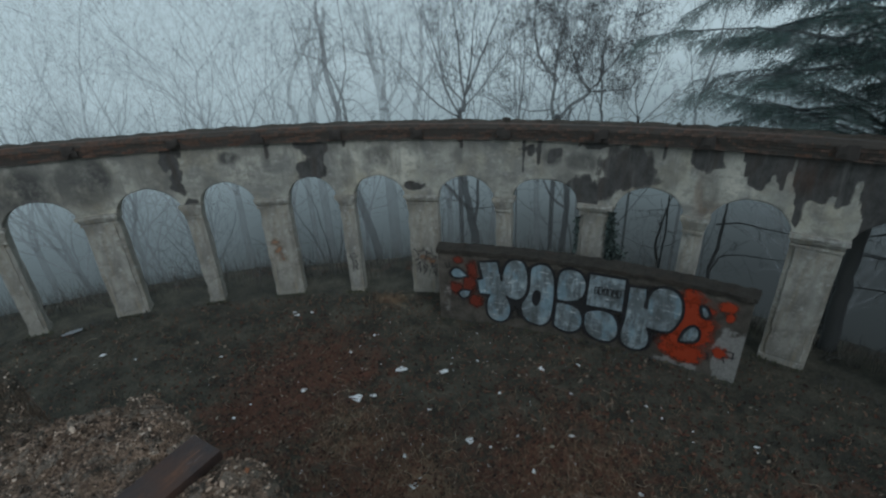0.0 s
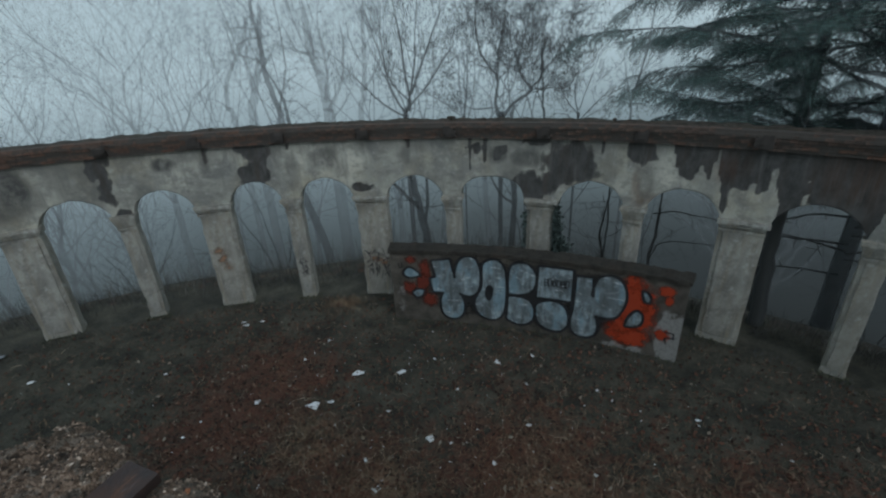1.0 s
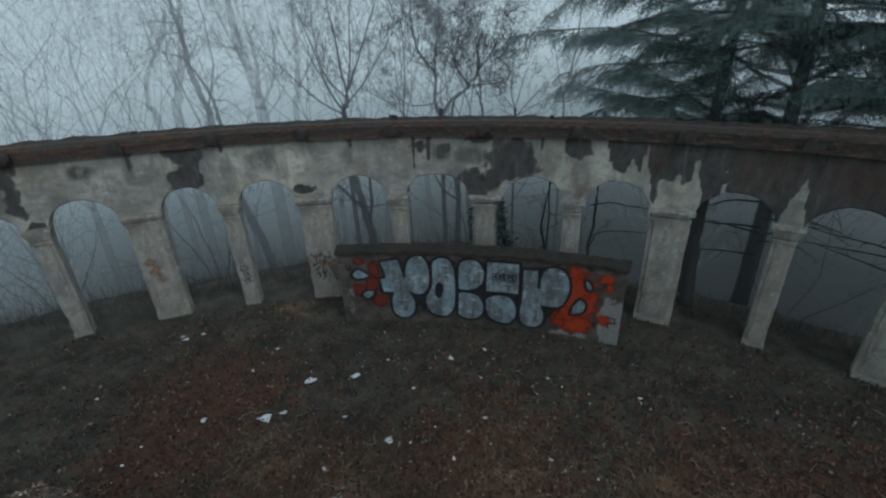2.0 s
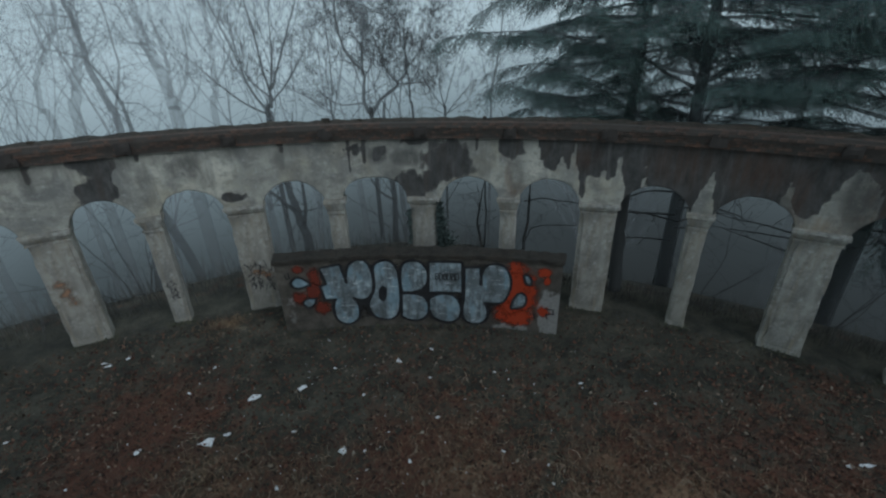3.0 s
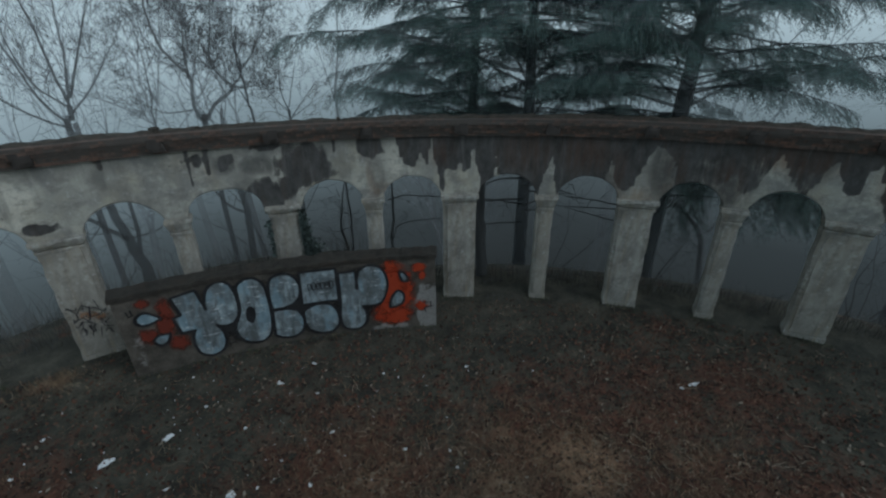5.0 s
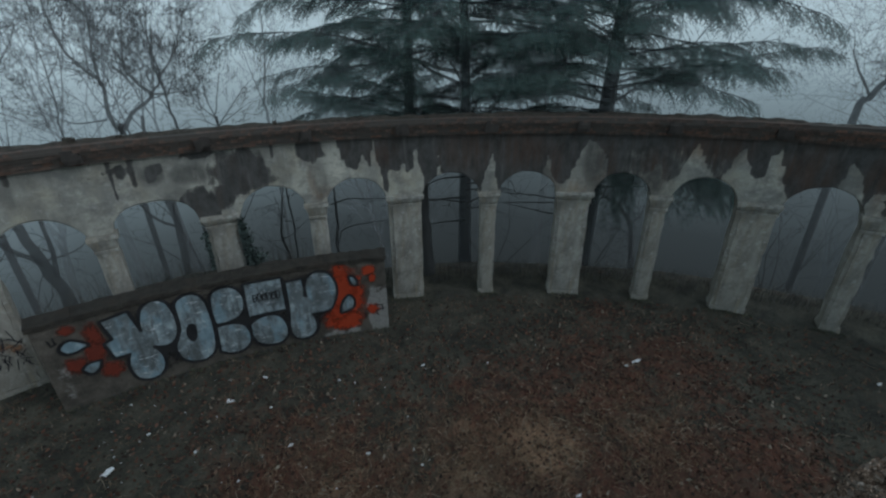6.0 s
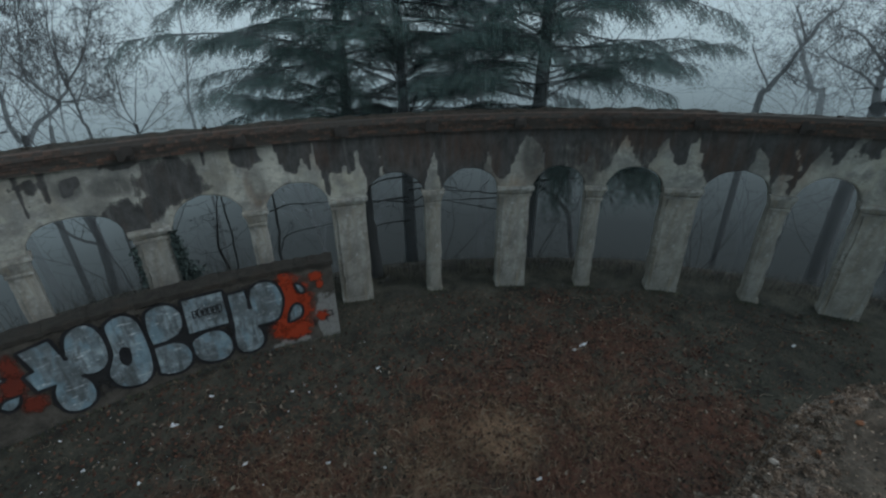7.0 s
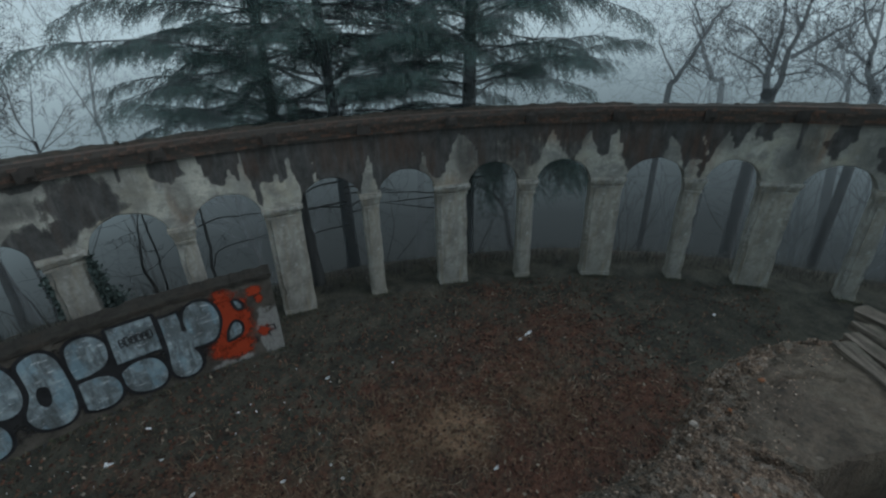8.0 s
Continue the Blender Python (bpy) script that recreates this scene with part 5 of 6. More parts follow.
# second row: trees over the wall, limbs laid out to fit the camera's view
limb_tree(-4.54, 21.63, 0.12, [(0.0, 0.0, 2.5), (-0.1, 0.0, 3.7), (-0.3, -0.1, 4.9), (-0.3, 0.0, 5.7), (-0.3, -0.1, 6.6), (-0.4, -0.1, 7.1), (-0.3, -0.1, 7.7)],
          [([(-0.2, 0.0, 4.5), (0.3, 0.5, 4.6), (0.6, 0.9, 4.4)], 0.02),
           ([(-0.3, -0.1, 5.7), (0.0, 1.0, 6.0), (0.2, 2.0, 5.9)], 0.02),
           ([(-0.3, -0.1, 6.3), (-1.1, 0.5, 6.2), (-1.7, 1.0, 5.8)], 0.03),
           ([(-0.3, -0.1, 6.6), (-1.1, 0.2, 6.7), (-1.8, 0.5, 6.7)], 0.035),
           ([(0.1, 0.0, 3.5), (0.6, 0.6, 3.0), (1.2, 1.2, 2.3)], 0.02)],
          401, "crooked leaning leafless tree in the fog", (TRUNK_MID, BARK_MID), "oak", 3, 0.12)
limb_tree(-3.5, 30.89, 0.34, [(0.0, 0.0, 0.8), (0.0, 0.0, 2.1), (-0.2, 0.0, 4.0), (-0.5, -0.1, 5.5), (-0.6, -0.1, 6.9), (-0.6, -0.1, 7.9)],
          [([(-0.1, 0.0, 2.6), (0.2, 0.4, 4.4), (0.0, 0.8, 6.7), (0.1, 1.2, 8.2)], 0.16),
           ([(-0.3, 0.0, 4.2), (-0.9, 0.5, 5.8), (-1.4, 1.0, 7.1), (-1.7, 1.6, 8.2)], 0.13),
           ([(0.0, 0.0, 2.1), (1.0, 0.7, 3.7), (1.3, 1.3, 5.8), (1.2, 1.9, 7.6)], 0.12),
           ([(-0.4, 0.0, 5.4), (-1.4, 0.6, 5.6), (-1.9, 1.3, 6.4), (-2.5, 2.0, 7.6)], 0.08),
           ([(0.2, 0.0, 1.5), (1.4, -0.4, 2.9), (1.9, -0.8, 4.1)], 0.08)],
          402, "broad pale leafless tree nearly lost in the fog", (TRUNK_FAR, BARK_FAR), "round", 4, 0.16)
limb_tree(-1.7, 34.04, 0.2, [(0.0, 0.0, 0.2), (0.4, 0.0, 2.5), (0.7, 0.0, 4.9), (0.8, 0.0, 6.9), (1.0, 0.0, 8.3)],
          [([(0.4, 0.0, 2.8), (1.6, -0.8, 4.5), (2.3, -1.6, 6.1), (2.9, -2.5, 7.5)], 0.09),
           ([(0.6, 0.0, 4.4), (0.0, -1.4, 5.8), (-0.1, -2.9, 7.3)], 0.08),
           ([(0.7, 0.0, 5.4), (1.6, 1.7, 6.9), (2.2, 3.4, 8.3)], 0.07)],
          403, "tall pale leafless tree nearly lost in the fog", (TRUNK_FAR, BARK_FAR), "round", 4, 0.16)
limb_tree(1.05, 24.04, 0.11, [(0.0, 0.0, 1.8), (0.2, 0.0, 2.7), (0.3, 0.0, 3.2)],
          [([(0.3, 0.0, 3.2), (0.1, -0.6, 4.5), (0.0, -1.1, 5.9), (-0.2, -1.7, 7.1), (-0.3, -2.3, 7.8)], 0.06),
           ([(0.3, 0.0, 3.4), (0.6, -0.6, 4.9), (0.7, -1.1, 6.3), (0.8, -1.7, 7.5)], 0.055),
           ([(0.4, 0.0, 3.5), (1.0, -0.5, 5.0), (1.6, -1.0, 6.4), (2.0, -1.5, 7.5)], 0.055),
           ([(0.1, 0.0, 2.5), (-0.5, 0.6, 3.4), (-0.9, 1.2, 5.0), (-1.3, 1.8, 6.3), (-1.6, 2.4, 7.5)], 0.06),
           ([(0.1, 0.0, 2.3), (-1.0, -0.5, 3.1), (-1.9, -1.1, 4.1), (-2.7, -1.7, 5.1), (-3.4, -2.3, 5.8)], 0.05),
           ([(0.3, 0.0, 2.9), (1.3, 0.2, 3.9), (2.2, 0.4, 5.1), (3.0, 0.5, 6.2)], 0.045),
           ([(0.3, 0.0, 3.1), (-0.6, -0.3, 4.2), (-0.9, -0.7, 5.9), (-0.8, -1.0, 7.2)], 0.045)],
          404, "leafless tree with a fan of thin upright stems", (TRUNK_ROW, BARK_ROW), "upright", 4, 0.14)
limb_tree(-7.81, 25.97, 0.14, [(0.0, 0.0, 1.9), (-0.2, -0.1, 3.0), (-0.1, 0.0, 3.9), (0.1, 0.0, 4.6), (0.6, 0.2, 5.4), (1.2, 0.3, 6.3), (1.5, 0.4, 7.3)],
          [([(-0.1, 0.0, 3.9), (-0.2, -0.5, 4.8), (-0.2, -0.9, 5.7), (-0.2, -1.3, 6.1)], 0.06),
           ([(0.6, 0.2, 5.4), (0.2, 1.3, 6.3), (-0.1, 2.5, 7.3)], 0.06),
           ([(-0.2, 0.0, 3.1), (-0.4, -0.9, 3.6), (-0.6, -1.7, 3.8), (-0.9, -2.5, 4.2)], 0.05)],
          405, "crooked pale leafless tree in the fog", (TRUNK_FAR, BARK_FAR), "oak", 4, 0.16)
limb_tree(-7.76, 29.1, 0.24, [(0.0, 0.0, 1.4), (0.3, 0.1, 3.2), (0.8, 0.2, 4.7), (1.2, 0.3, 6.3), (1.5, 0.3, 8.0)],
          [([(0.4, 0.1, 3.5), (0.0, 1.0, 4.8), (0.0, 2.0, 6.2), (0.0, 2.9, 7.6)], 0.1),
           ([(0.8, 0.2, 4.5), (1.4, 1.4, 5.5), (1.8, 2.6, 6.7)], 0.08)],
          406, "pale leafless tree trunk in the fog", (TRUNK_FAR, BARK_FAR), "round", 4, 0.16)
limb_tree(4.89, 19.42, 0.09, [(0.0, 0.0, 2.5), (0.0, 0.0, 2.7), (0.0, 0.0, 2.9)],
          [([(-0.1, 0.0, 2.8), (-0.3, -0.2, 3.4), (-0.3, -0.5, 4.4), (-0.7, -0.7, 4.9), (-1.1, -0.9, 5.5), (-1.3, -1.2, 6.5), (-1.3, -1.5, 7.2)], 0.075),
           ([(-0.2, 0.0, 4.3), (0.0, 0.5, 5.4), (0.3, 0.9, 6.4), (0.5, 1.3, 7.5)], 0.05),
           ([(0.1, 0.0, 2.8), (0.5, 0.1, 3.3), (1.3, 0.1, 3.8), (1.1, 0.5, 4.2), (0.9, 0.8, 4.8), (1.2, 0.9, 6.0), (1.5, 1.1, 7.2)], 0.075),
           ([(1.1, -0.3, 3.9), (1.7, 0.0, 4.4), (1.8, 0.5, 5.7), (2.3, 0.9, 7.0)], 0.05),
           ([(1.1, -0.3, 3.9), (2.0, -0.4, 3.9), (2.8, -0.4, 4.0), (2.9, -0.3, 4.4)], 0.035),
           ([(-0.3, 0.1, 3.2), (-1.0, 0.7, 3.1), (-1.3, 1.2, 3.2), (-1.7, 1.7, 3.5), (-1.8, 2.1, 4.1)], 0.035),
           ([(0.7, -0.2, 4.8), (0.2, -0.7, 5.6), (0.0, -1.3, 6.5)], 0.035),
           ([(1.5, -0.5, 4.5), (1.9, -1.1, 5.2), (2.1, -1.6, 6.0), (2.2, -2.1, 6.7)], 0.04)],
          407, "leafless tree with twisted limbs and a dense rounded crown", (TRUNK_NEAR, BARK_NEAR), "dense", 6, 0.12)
limb_tree(4.03, 23.7, 0.035, [(0.0, 0.0, 1.9), (0.1, 0.0, 3.0), (0.2, 0.0, 4.3), (0.2, 0.0, 5.5), (0.2, 0.0, 6.4)],
          [([(0.2, 0.0, 4.3), (0.9, 0.4, 5.2), (1.2, 1.0, 6.0)], 0.02)],
          408, "thin upright leafless sapling in the fog", (TRUNK_ROW, BARK_ROW), "upright", 3, 0.16)
limb_tree(8.24, 19.31, 0.05, [(0.0, 0.0, 2.2), (0.0, 0.0, 2.5), (0.0, 0.0, 2.8)],
          [([(0.0, 0.0, 2.7), (-0.1, 0.3, 3.6), (0.1, 0.6, 4.8), (0.2, 0.8, 6.1)], 0.03),
           ([(0.0, 0.0, 2.4), (1.2, 0.3, 3.4), (2.2, 0.7, 4.0)], 0.025),
           ([(0.1, -0.1, 2.5), (1.3, 0.4, 2.9), (2.6, 0.9, 3.3)], 0.022),
           ([(0.0, 0.0, 2.7), (-0.8, -0.4, 3.5), (-1.4, -0.9, 4.3)], 0.022),
           ([(0.0, 0.0, 2.9), (0.5, 0.3, 4.0), (1.0, 0.6, 5.2)], 0.025),
           ([(0.0, 0.0, 2.4), (-0.5, 0.7, 2.7), (-0.9, 1.3, 2.5)], 0.02)],
          409, "small leafless tree with fine rusty twigs", (TRUNK_NEAR, TWIG_RUST), "upright", 4, 0.15)
limb_tree(12.98, 23.65, 0.07, [(0.0, 0.0, 1.1), (-0.1, 0.0, 2.3), (0.2, -0.1, 3.8), (0.4, -0.2, 5.5), (0.4, -0.3, 7.1)],
          [([(-0.1, 0.0, 2.3), (-1.0, -0.7, 4.4), (-1.7, -1.5, 6.1)], 0.03),
           ([(0.2, -0.1, 3.8), (1.0, -0.1, 5.1), (1.4, 0.2, 6.4)], 0.03)],
          410, "slim pale leafless tree in the fog", (TRUNK_MID, BARK_MID), "upright", 4, 0.16)
limb_tree(7.23, 20.79, 0.055, [(0.0, 0.0, 2.0), (-0.1, 0.0, 2.9), (-0.1, 0.0, 3.7), (-0.2, 0.1, 4.8), (0.0, 0.0, 6.0)],
          [([(-0.1, 0.0, 3.0), (-0.6, -0.2, 4.1), (-0.8, -0.5, 5.0)], 0.025),
           ([(-0.1, 0.0, 3.5), (0.1, -0.9, 4.5), (0.0, -1.7, 5.5)], 0.025)],
          411, "slim leafless tree with upright twigs", (TRUNK_ROW, BARK_ROW), "round", 4, 0.16)
limb_tree(21.42, -0.38, 0.12, [(0.0, 0.0, 2.7), (0.0, -0.2, 3.6), (0.0, -0.6, 4.5), (0.0, -0.9, 5.3)],
          [([(0.0, -0.9, 5.3), (0.6, -1.3, 6.0), (1.2, -1.7, 6.4), (1.9, -1.9, 7.0)], 0.06),
           ([(0.0, -0.2, 3.7), (-0.4, 0.5, 4.8), (-0.8, 0.8, 5.7)], 0.045),
           ([(0.0, -0.9, 5.3), (-0.4, -0.5, 6.1), (-0.8, -0.2, 6.5)], 0.05),
           ([(0.0, -0.5, 4.4), (-0.8, -1.0, 3.9), (-1.6, -1.5, 3.9)], 0.03)],
          412, "slim leaning leafless tree with crooked branches", (TRUNK_ROW, BARK_ROW), "oak", 4, 0.15)
limb_tree(25.25, -2.79, 0.14, [(0.0, 0.0, 2.1), (0.1, 0.5, 3.3), (0.1, 1.1, 4.4), (0.1, 1.4, 5.1)],
          [([(0.1, 1.4, 5.1), (0.7, 1.1, 5.6), (1.2, 0.7, 6.1)], 0.06),
           ([(0.1, 1.4, 5.1), (0.7, 1.8, 5.8), (1.3, 1.8, 6.6)], 0.06),
           ([(0.1, 0.5, 3.3), (-0.5, 1.5, 3.9), (-1.1, 1.9, 4.1)], 0.05)],
          413, "pale leafless tree with an ivied trunk", (TRUNK_MID, BARK_MID), "oak", 4, 0.16)
limb_tree(19.08, -3.47, 0.2, [(0.0, 0.0, 3.1), (0.0, 0.0, 3.4), (0.0, 0.1, 3.6)],
          [([(0.0, 0.1, 3.6), (0.5, 0.1, 4.1), (0.9, 0.0, 4.8), (1.3, -0.1, 5.8), (1.8, 0.0, 6.8)], 0.13),
           ([(0.0, -0.1, 3.4), (-0.3, -0.2, 4.1), (-0.6, -0.1, 4.8), (-0.9, -0.2, 5.5), (-1.2, -0.2, 6.3), (-1.5, -0.2, 6.7)], 0.12),
           ([(-0.1, -0.3, 4.7), (0.0, -0.8, 5.0), (0.1, -1.3, 5.4), (0.1, -1.9, 5.8), (0.3, -1.9, 6.3)], 0.08),
           ([(0.0, 0.1, 4.0), (0.7, 0.6, 4.4), (1.3, 1.2, 4.7), (2.0, 1.6, 5.0)], 0.05),
           ([(0.0, 0.1, 4.6), (-0.4, 0.7, 5.2), (-0.9, 1.2, 5.6), (-1.3, 1.7, 5.8)], 0.05),
           ([(-0.1, -0.4, 5.5), (0.9, -0.3, 6.1), (1.8, -0.5, 6.7)], 0.05),
           ([(0.0, -0.2, 4.1), (-0.6, -0.8, 4.3), (-1.3, -1.2, 4.2)], 0.04)],
          414, "broad leafless oak with crooked spreading limbs", (TRUNK_ROW, BARK_ROW), "oak", 5, 0.15)
limb_tree(16.48, -5.52, 0.13, [(0.0, 0.0, 3.5), (0.0, 0.1, 4.0), (0.1, 0.3, 4.4), (0.1, 0.4, 4.8)],
          [([(0.1, 0.3, 4.6), (0.5, 0.6, 4.9), (0.8, 0.8, 5.0), (1.2, 1.0, 5.3)], 0.05),
           ([(0.1, 0.4, 4.7), (0.4, 0.3, 5.2), (0.7, 0.3, 5.9), (0.9, 0.3, 6.5)], 0.07),
           ([(0.1, 0.4, 5.2), (-0.1, 0.8, 5.7), (-0.3, 1.1, 6.3)], 0.05),
           ([(0.1, 0.2, 4.4), (-0.8, 0.3, 4.7), (-1.7, 0.5, 5.1)], 0.05),
           ([(0.1, 0.2, 4.1), (-0.2, 0.6, 4.3), (-0.5, 1.0, 4.7)], 0.035)],
          415, "leafless oak with a straight dark trunk", (TRUNK_NEAR, BARK_NEAR), "oak", 4, 0.15)
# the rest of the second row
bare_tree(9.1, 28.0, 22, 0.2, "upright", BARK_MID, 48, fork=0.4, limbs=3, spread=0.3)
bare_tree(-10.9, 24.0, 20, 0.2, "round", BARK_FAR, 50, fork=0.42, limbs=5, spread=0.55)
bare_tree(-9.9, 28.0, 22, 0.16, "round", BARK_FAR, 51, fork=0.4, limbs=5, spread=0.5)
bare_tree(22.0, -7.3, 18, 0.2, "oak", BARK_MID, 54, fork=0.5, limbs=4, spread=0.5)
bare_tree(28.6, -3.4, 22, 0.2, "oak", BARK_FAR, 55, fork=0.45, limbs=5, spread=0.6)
# far trees, their bark paled and half see-through to imitate haze
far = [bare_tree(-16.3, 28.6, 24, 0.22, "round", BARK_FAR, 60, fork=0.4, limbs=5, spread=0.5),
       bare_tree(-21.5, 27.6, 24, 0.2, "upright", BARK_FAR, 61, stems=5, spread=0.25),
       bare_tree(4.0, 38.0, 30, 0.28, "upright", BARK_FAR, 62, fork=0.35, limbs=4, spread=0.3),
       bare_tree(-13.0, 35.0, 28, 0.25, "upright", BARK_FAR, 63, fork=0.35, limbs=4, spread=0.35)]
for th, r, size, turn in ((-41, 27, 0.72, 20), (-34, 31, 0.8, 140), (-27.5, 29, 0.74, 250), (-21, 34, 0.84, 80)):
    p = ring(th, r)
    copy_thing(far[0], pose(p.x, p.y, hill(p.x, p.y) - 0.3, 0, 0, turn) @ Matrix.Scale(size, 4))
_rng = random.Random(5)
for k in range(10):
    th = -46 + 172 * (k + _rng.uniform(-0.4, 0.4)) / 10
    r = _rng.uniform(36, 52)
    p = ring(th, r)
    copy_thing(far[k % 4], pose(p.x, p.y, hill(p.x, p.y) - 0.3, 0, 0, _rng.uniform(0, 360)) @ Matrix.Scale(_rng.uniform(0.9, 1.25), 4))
# ---- the broken upper floor under the camera ----
EDGE = [(-3.0, 1.12), (-1.32, 1.09), (-1.22, 1.04), (-1.12, 0.95), (-1.02, 0.965), (-0.92, 0.985), (-0.83, 0.995), (-0.75, 0.96), (-0.65, 0.89), (-0.56, 0.79), (-0.5, 0.8), (-0.43, 0.77), (-0.38, 0.71),
        (-0.31, 0.62), (0.28, 0.31), (0.41, 0.19), (0.57, 0.06), (0.7, 0.0), (0.89, -0.045), (1.06, -0.145), (1.17, -0.245), (1.26, -0.46), (1.52, -0.78), (3.0, -2.2)]


def edge_y(x):
    """Front edge of the broken floor."""
    y = EDGE[-1][1]
    for (x0, y0), (x1, y1) in zip(EDGE, EDGE[1:]):
        if x0 <= x < x1:
            y = y0 + (y1 - y0) * (x - x0) / (x1 - x0)
    return y + 0.018 * noise.noise((x * 14, 7, 0)) + 0.012 * noise.noise((x * 37, 2, 0))


# a crack running back from the edge into the hole, and the torn border of the thin top coat
CRACK = [(0.585, -0.16), (0.575, -0.22), (0.566, -0.287)]
SEAM = [(0.92, -0.26), (0.97, -0.31), (1.02, -0.39), (1.01, -0.46)]


def to_line(x, y, line):
    """Distance from a chain of points."""
    best = 9.0
    for (x0, y0), (x1, y1) in zip(line, line[1:]):
        dx, dy = x1 - x0, y1 - y0
        f = min(1.0, max(0.0, ((x - x0) * dx + (y - y0) * dy) / (dx * dx + dy * dy)))
        best = min(best, math.hypot(x - x0 - f * dx, y - y0 - f * dy))
    return best


def floor_top(x, y):
    s = edge_y(x) - y
    lump = 0.05 * noise.noise((x * 2.2, y * 2.2, 1)) + 0.03 * noise.noise((x * 7, y * 7, 4)) + 0.018 * noise.noise((x * 19, y * 19, 2)) + 0.008 * noise.noise((x * 45, y * 45, 3)) - 0.028 * smooth(0.1, 0.0, abs(noise.noise((x * 2.3 + 4, y * 3.1, 6)) + 0.25 * noise.noise((x * 9, y * 9, 2)))) * smooth(0.2, -0.2, x) * smooth(0.75, 0.3, s)
    left = smooth(0.1, -0.3, x)
    z = 5.02 + 0.09 * left + lump * (0.3 + 0.3 * left + 0.35 * smooth(0.3, 0.05, s)) + 0.05 * left * math.exp(-((x + 0.8) ** 2 + (y - 0.85) ** 2) / 0.05) + 0.035 * math.exp(-((x + 0.44) ** 2 + (y - 0.72) ** 2) / 0.01)
    z += 0.1 * smooth(-1.13, -1.24, x + 0.05 * noise.noise((x * 6, y * 6, 2))) * smooth(0.8, 0.9, y)
    wob = 0.022 * noise.noise((x * 11, y * 11, 2)) + 0.012 * noise.noise((x * 29, y * 29, 4))
    # a hole with a broken rim beside the crack
    along, into = (x - 0.566) * 0.625 - (y + 0.287) * 0.781, (x - 0.566) * -0.781 - (y + 0.287) * 0.625 + 0.03 * noise.noise((x * 7, y * 7, 2))
    dip = 1.06 * smooth(-0.005, 0.06, into) * smooth(0.6, 0.45, into) * smooth(-0.03, 0.04, along) * smooth(0.75, 0.5, along)
    z -= 0.05 * smooth(0.02, 0.005, abs(to_line(x, y, CRACK) + wob * 0.4)) * smooth(0.0, 0.1, s)
    z -= 0.012 * smooth(0.012, 0.004, abs(to_line(x, y, SEAM) + wob * 0.25))
    rim = smooth(0.32, 0.05, s) * (1 - 0.6 * left) + 0.15 * left
    z += rim * (0.014 * noise.noise((x * 24, y * 24, 8)) + 0.012 * noise.noise((x * 48, y * 48, 5)))
    along, off = (x + 0.563) * 0.515 + (y - 0.79) * 0.857, (x + 0.563) * 0.857 - (y - 0.79) * 0.515
    if abs(off) < 0.1 and along < 0.05:                    # bedded under the steel bar
        z += (min(z, 5.135) - z) * smooth(0.1, 0.055, abs(off))
    return z - dip - 0.6 * smooth(0.02, -0.09, s) - 0.04 * smooth(0.1, 0.0, s)


def make_floor_edge():
    nx, ny = 390, 150
    vs, fs = [], []
    for i in range(nx + 1):
        x = -2.1 + 4.2 * i / nx
        e = edge_y(x)
        for j in range(ny + 1):
            f = j / ny
            y = e + 0.1 - (f ** 1.7) * (e + 0.1 + 2.4)
            vs.append((x, y, floor_top(x, y)))
    n = ny + 1
    for i in range(nx):
        for j in range(ny):
            a = i * n + j
            fs.append((a, a + 1, a + n + 1, a + n))
    k = len(vs)
    rim_ids = [i * n for i in range(nx + 1)] + [nx * n + j for j in range(1, n)] + [i * n + ny for i in range(nx - 1, -1, -1)] + [j for j in range(ny - 1, 0, -1)]
    for r in rim_ids:
        x, y, z = vs[r]
        vs.append((x, y, 3.88 + 0.06 * noise.noise((x * 6, y * 6, 0))))
    m = len(rim_ids)
    for q in range(m):
        w = (q + 1) % m
        fs.append((rim_ids[q], rim_ids[w], k + w, k + q))
    fs.append(tuple(k + q for q in range(m)))
    screed = [smooth(0.55, 0.68, v[0] - 0.25 * (v[1] + 0.2)) * smooth(0.07, 0.19, edge_y(v[0]) - v[1]) for v in vs]
    ob = part("floor_broken_edge", (vs, fs), AGG, shade=False, screed=screed)
    tagged(ob, "broken concrete upper floor with ragged pebbly edge", "floor", kind="structure")
    # Unseen made-up block under the floor, widened to shade the near court.
    g = Geo().worn_box(-9.0, 0.5, -6.5, 0.1, -0.2, 4.3, (26, 18, 14), 0.05, 3.0, chip=0.06)
    w = part("wall_ruin", g.geo(), AGG)
    tagged(w, "unseen concrete block carrying the broken floor, widened to shade the court", "wall", kind="structure")
    return ob


make_floor_edge()


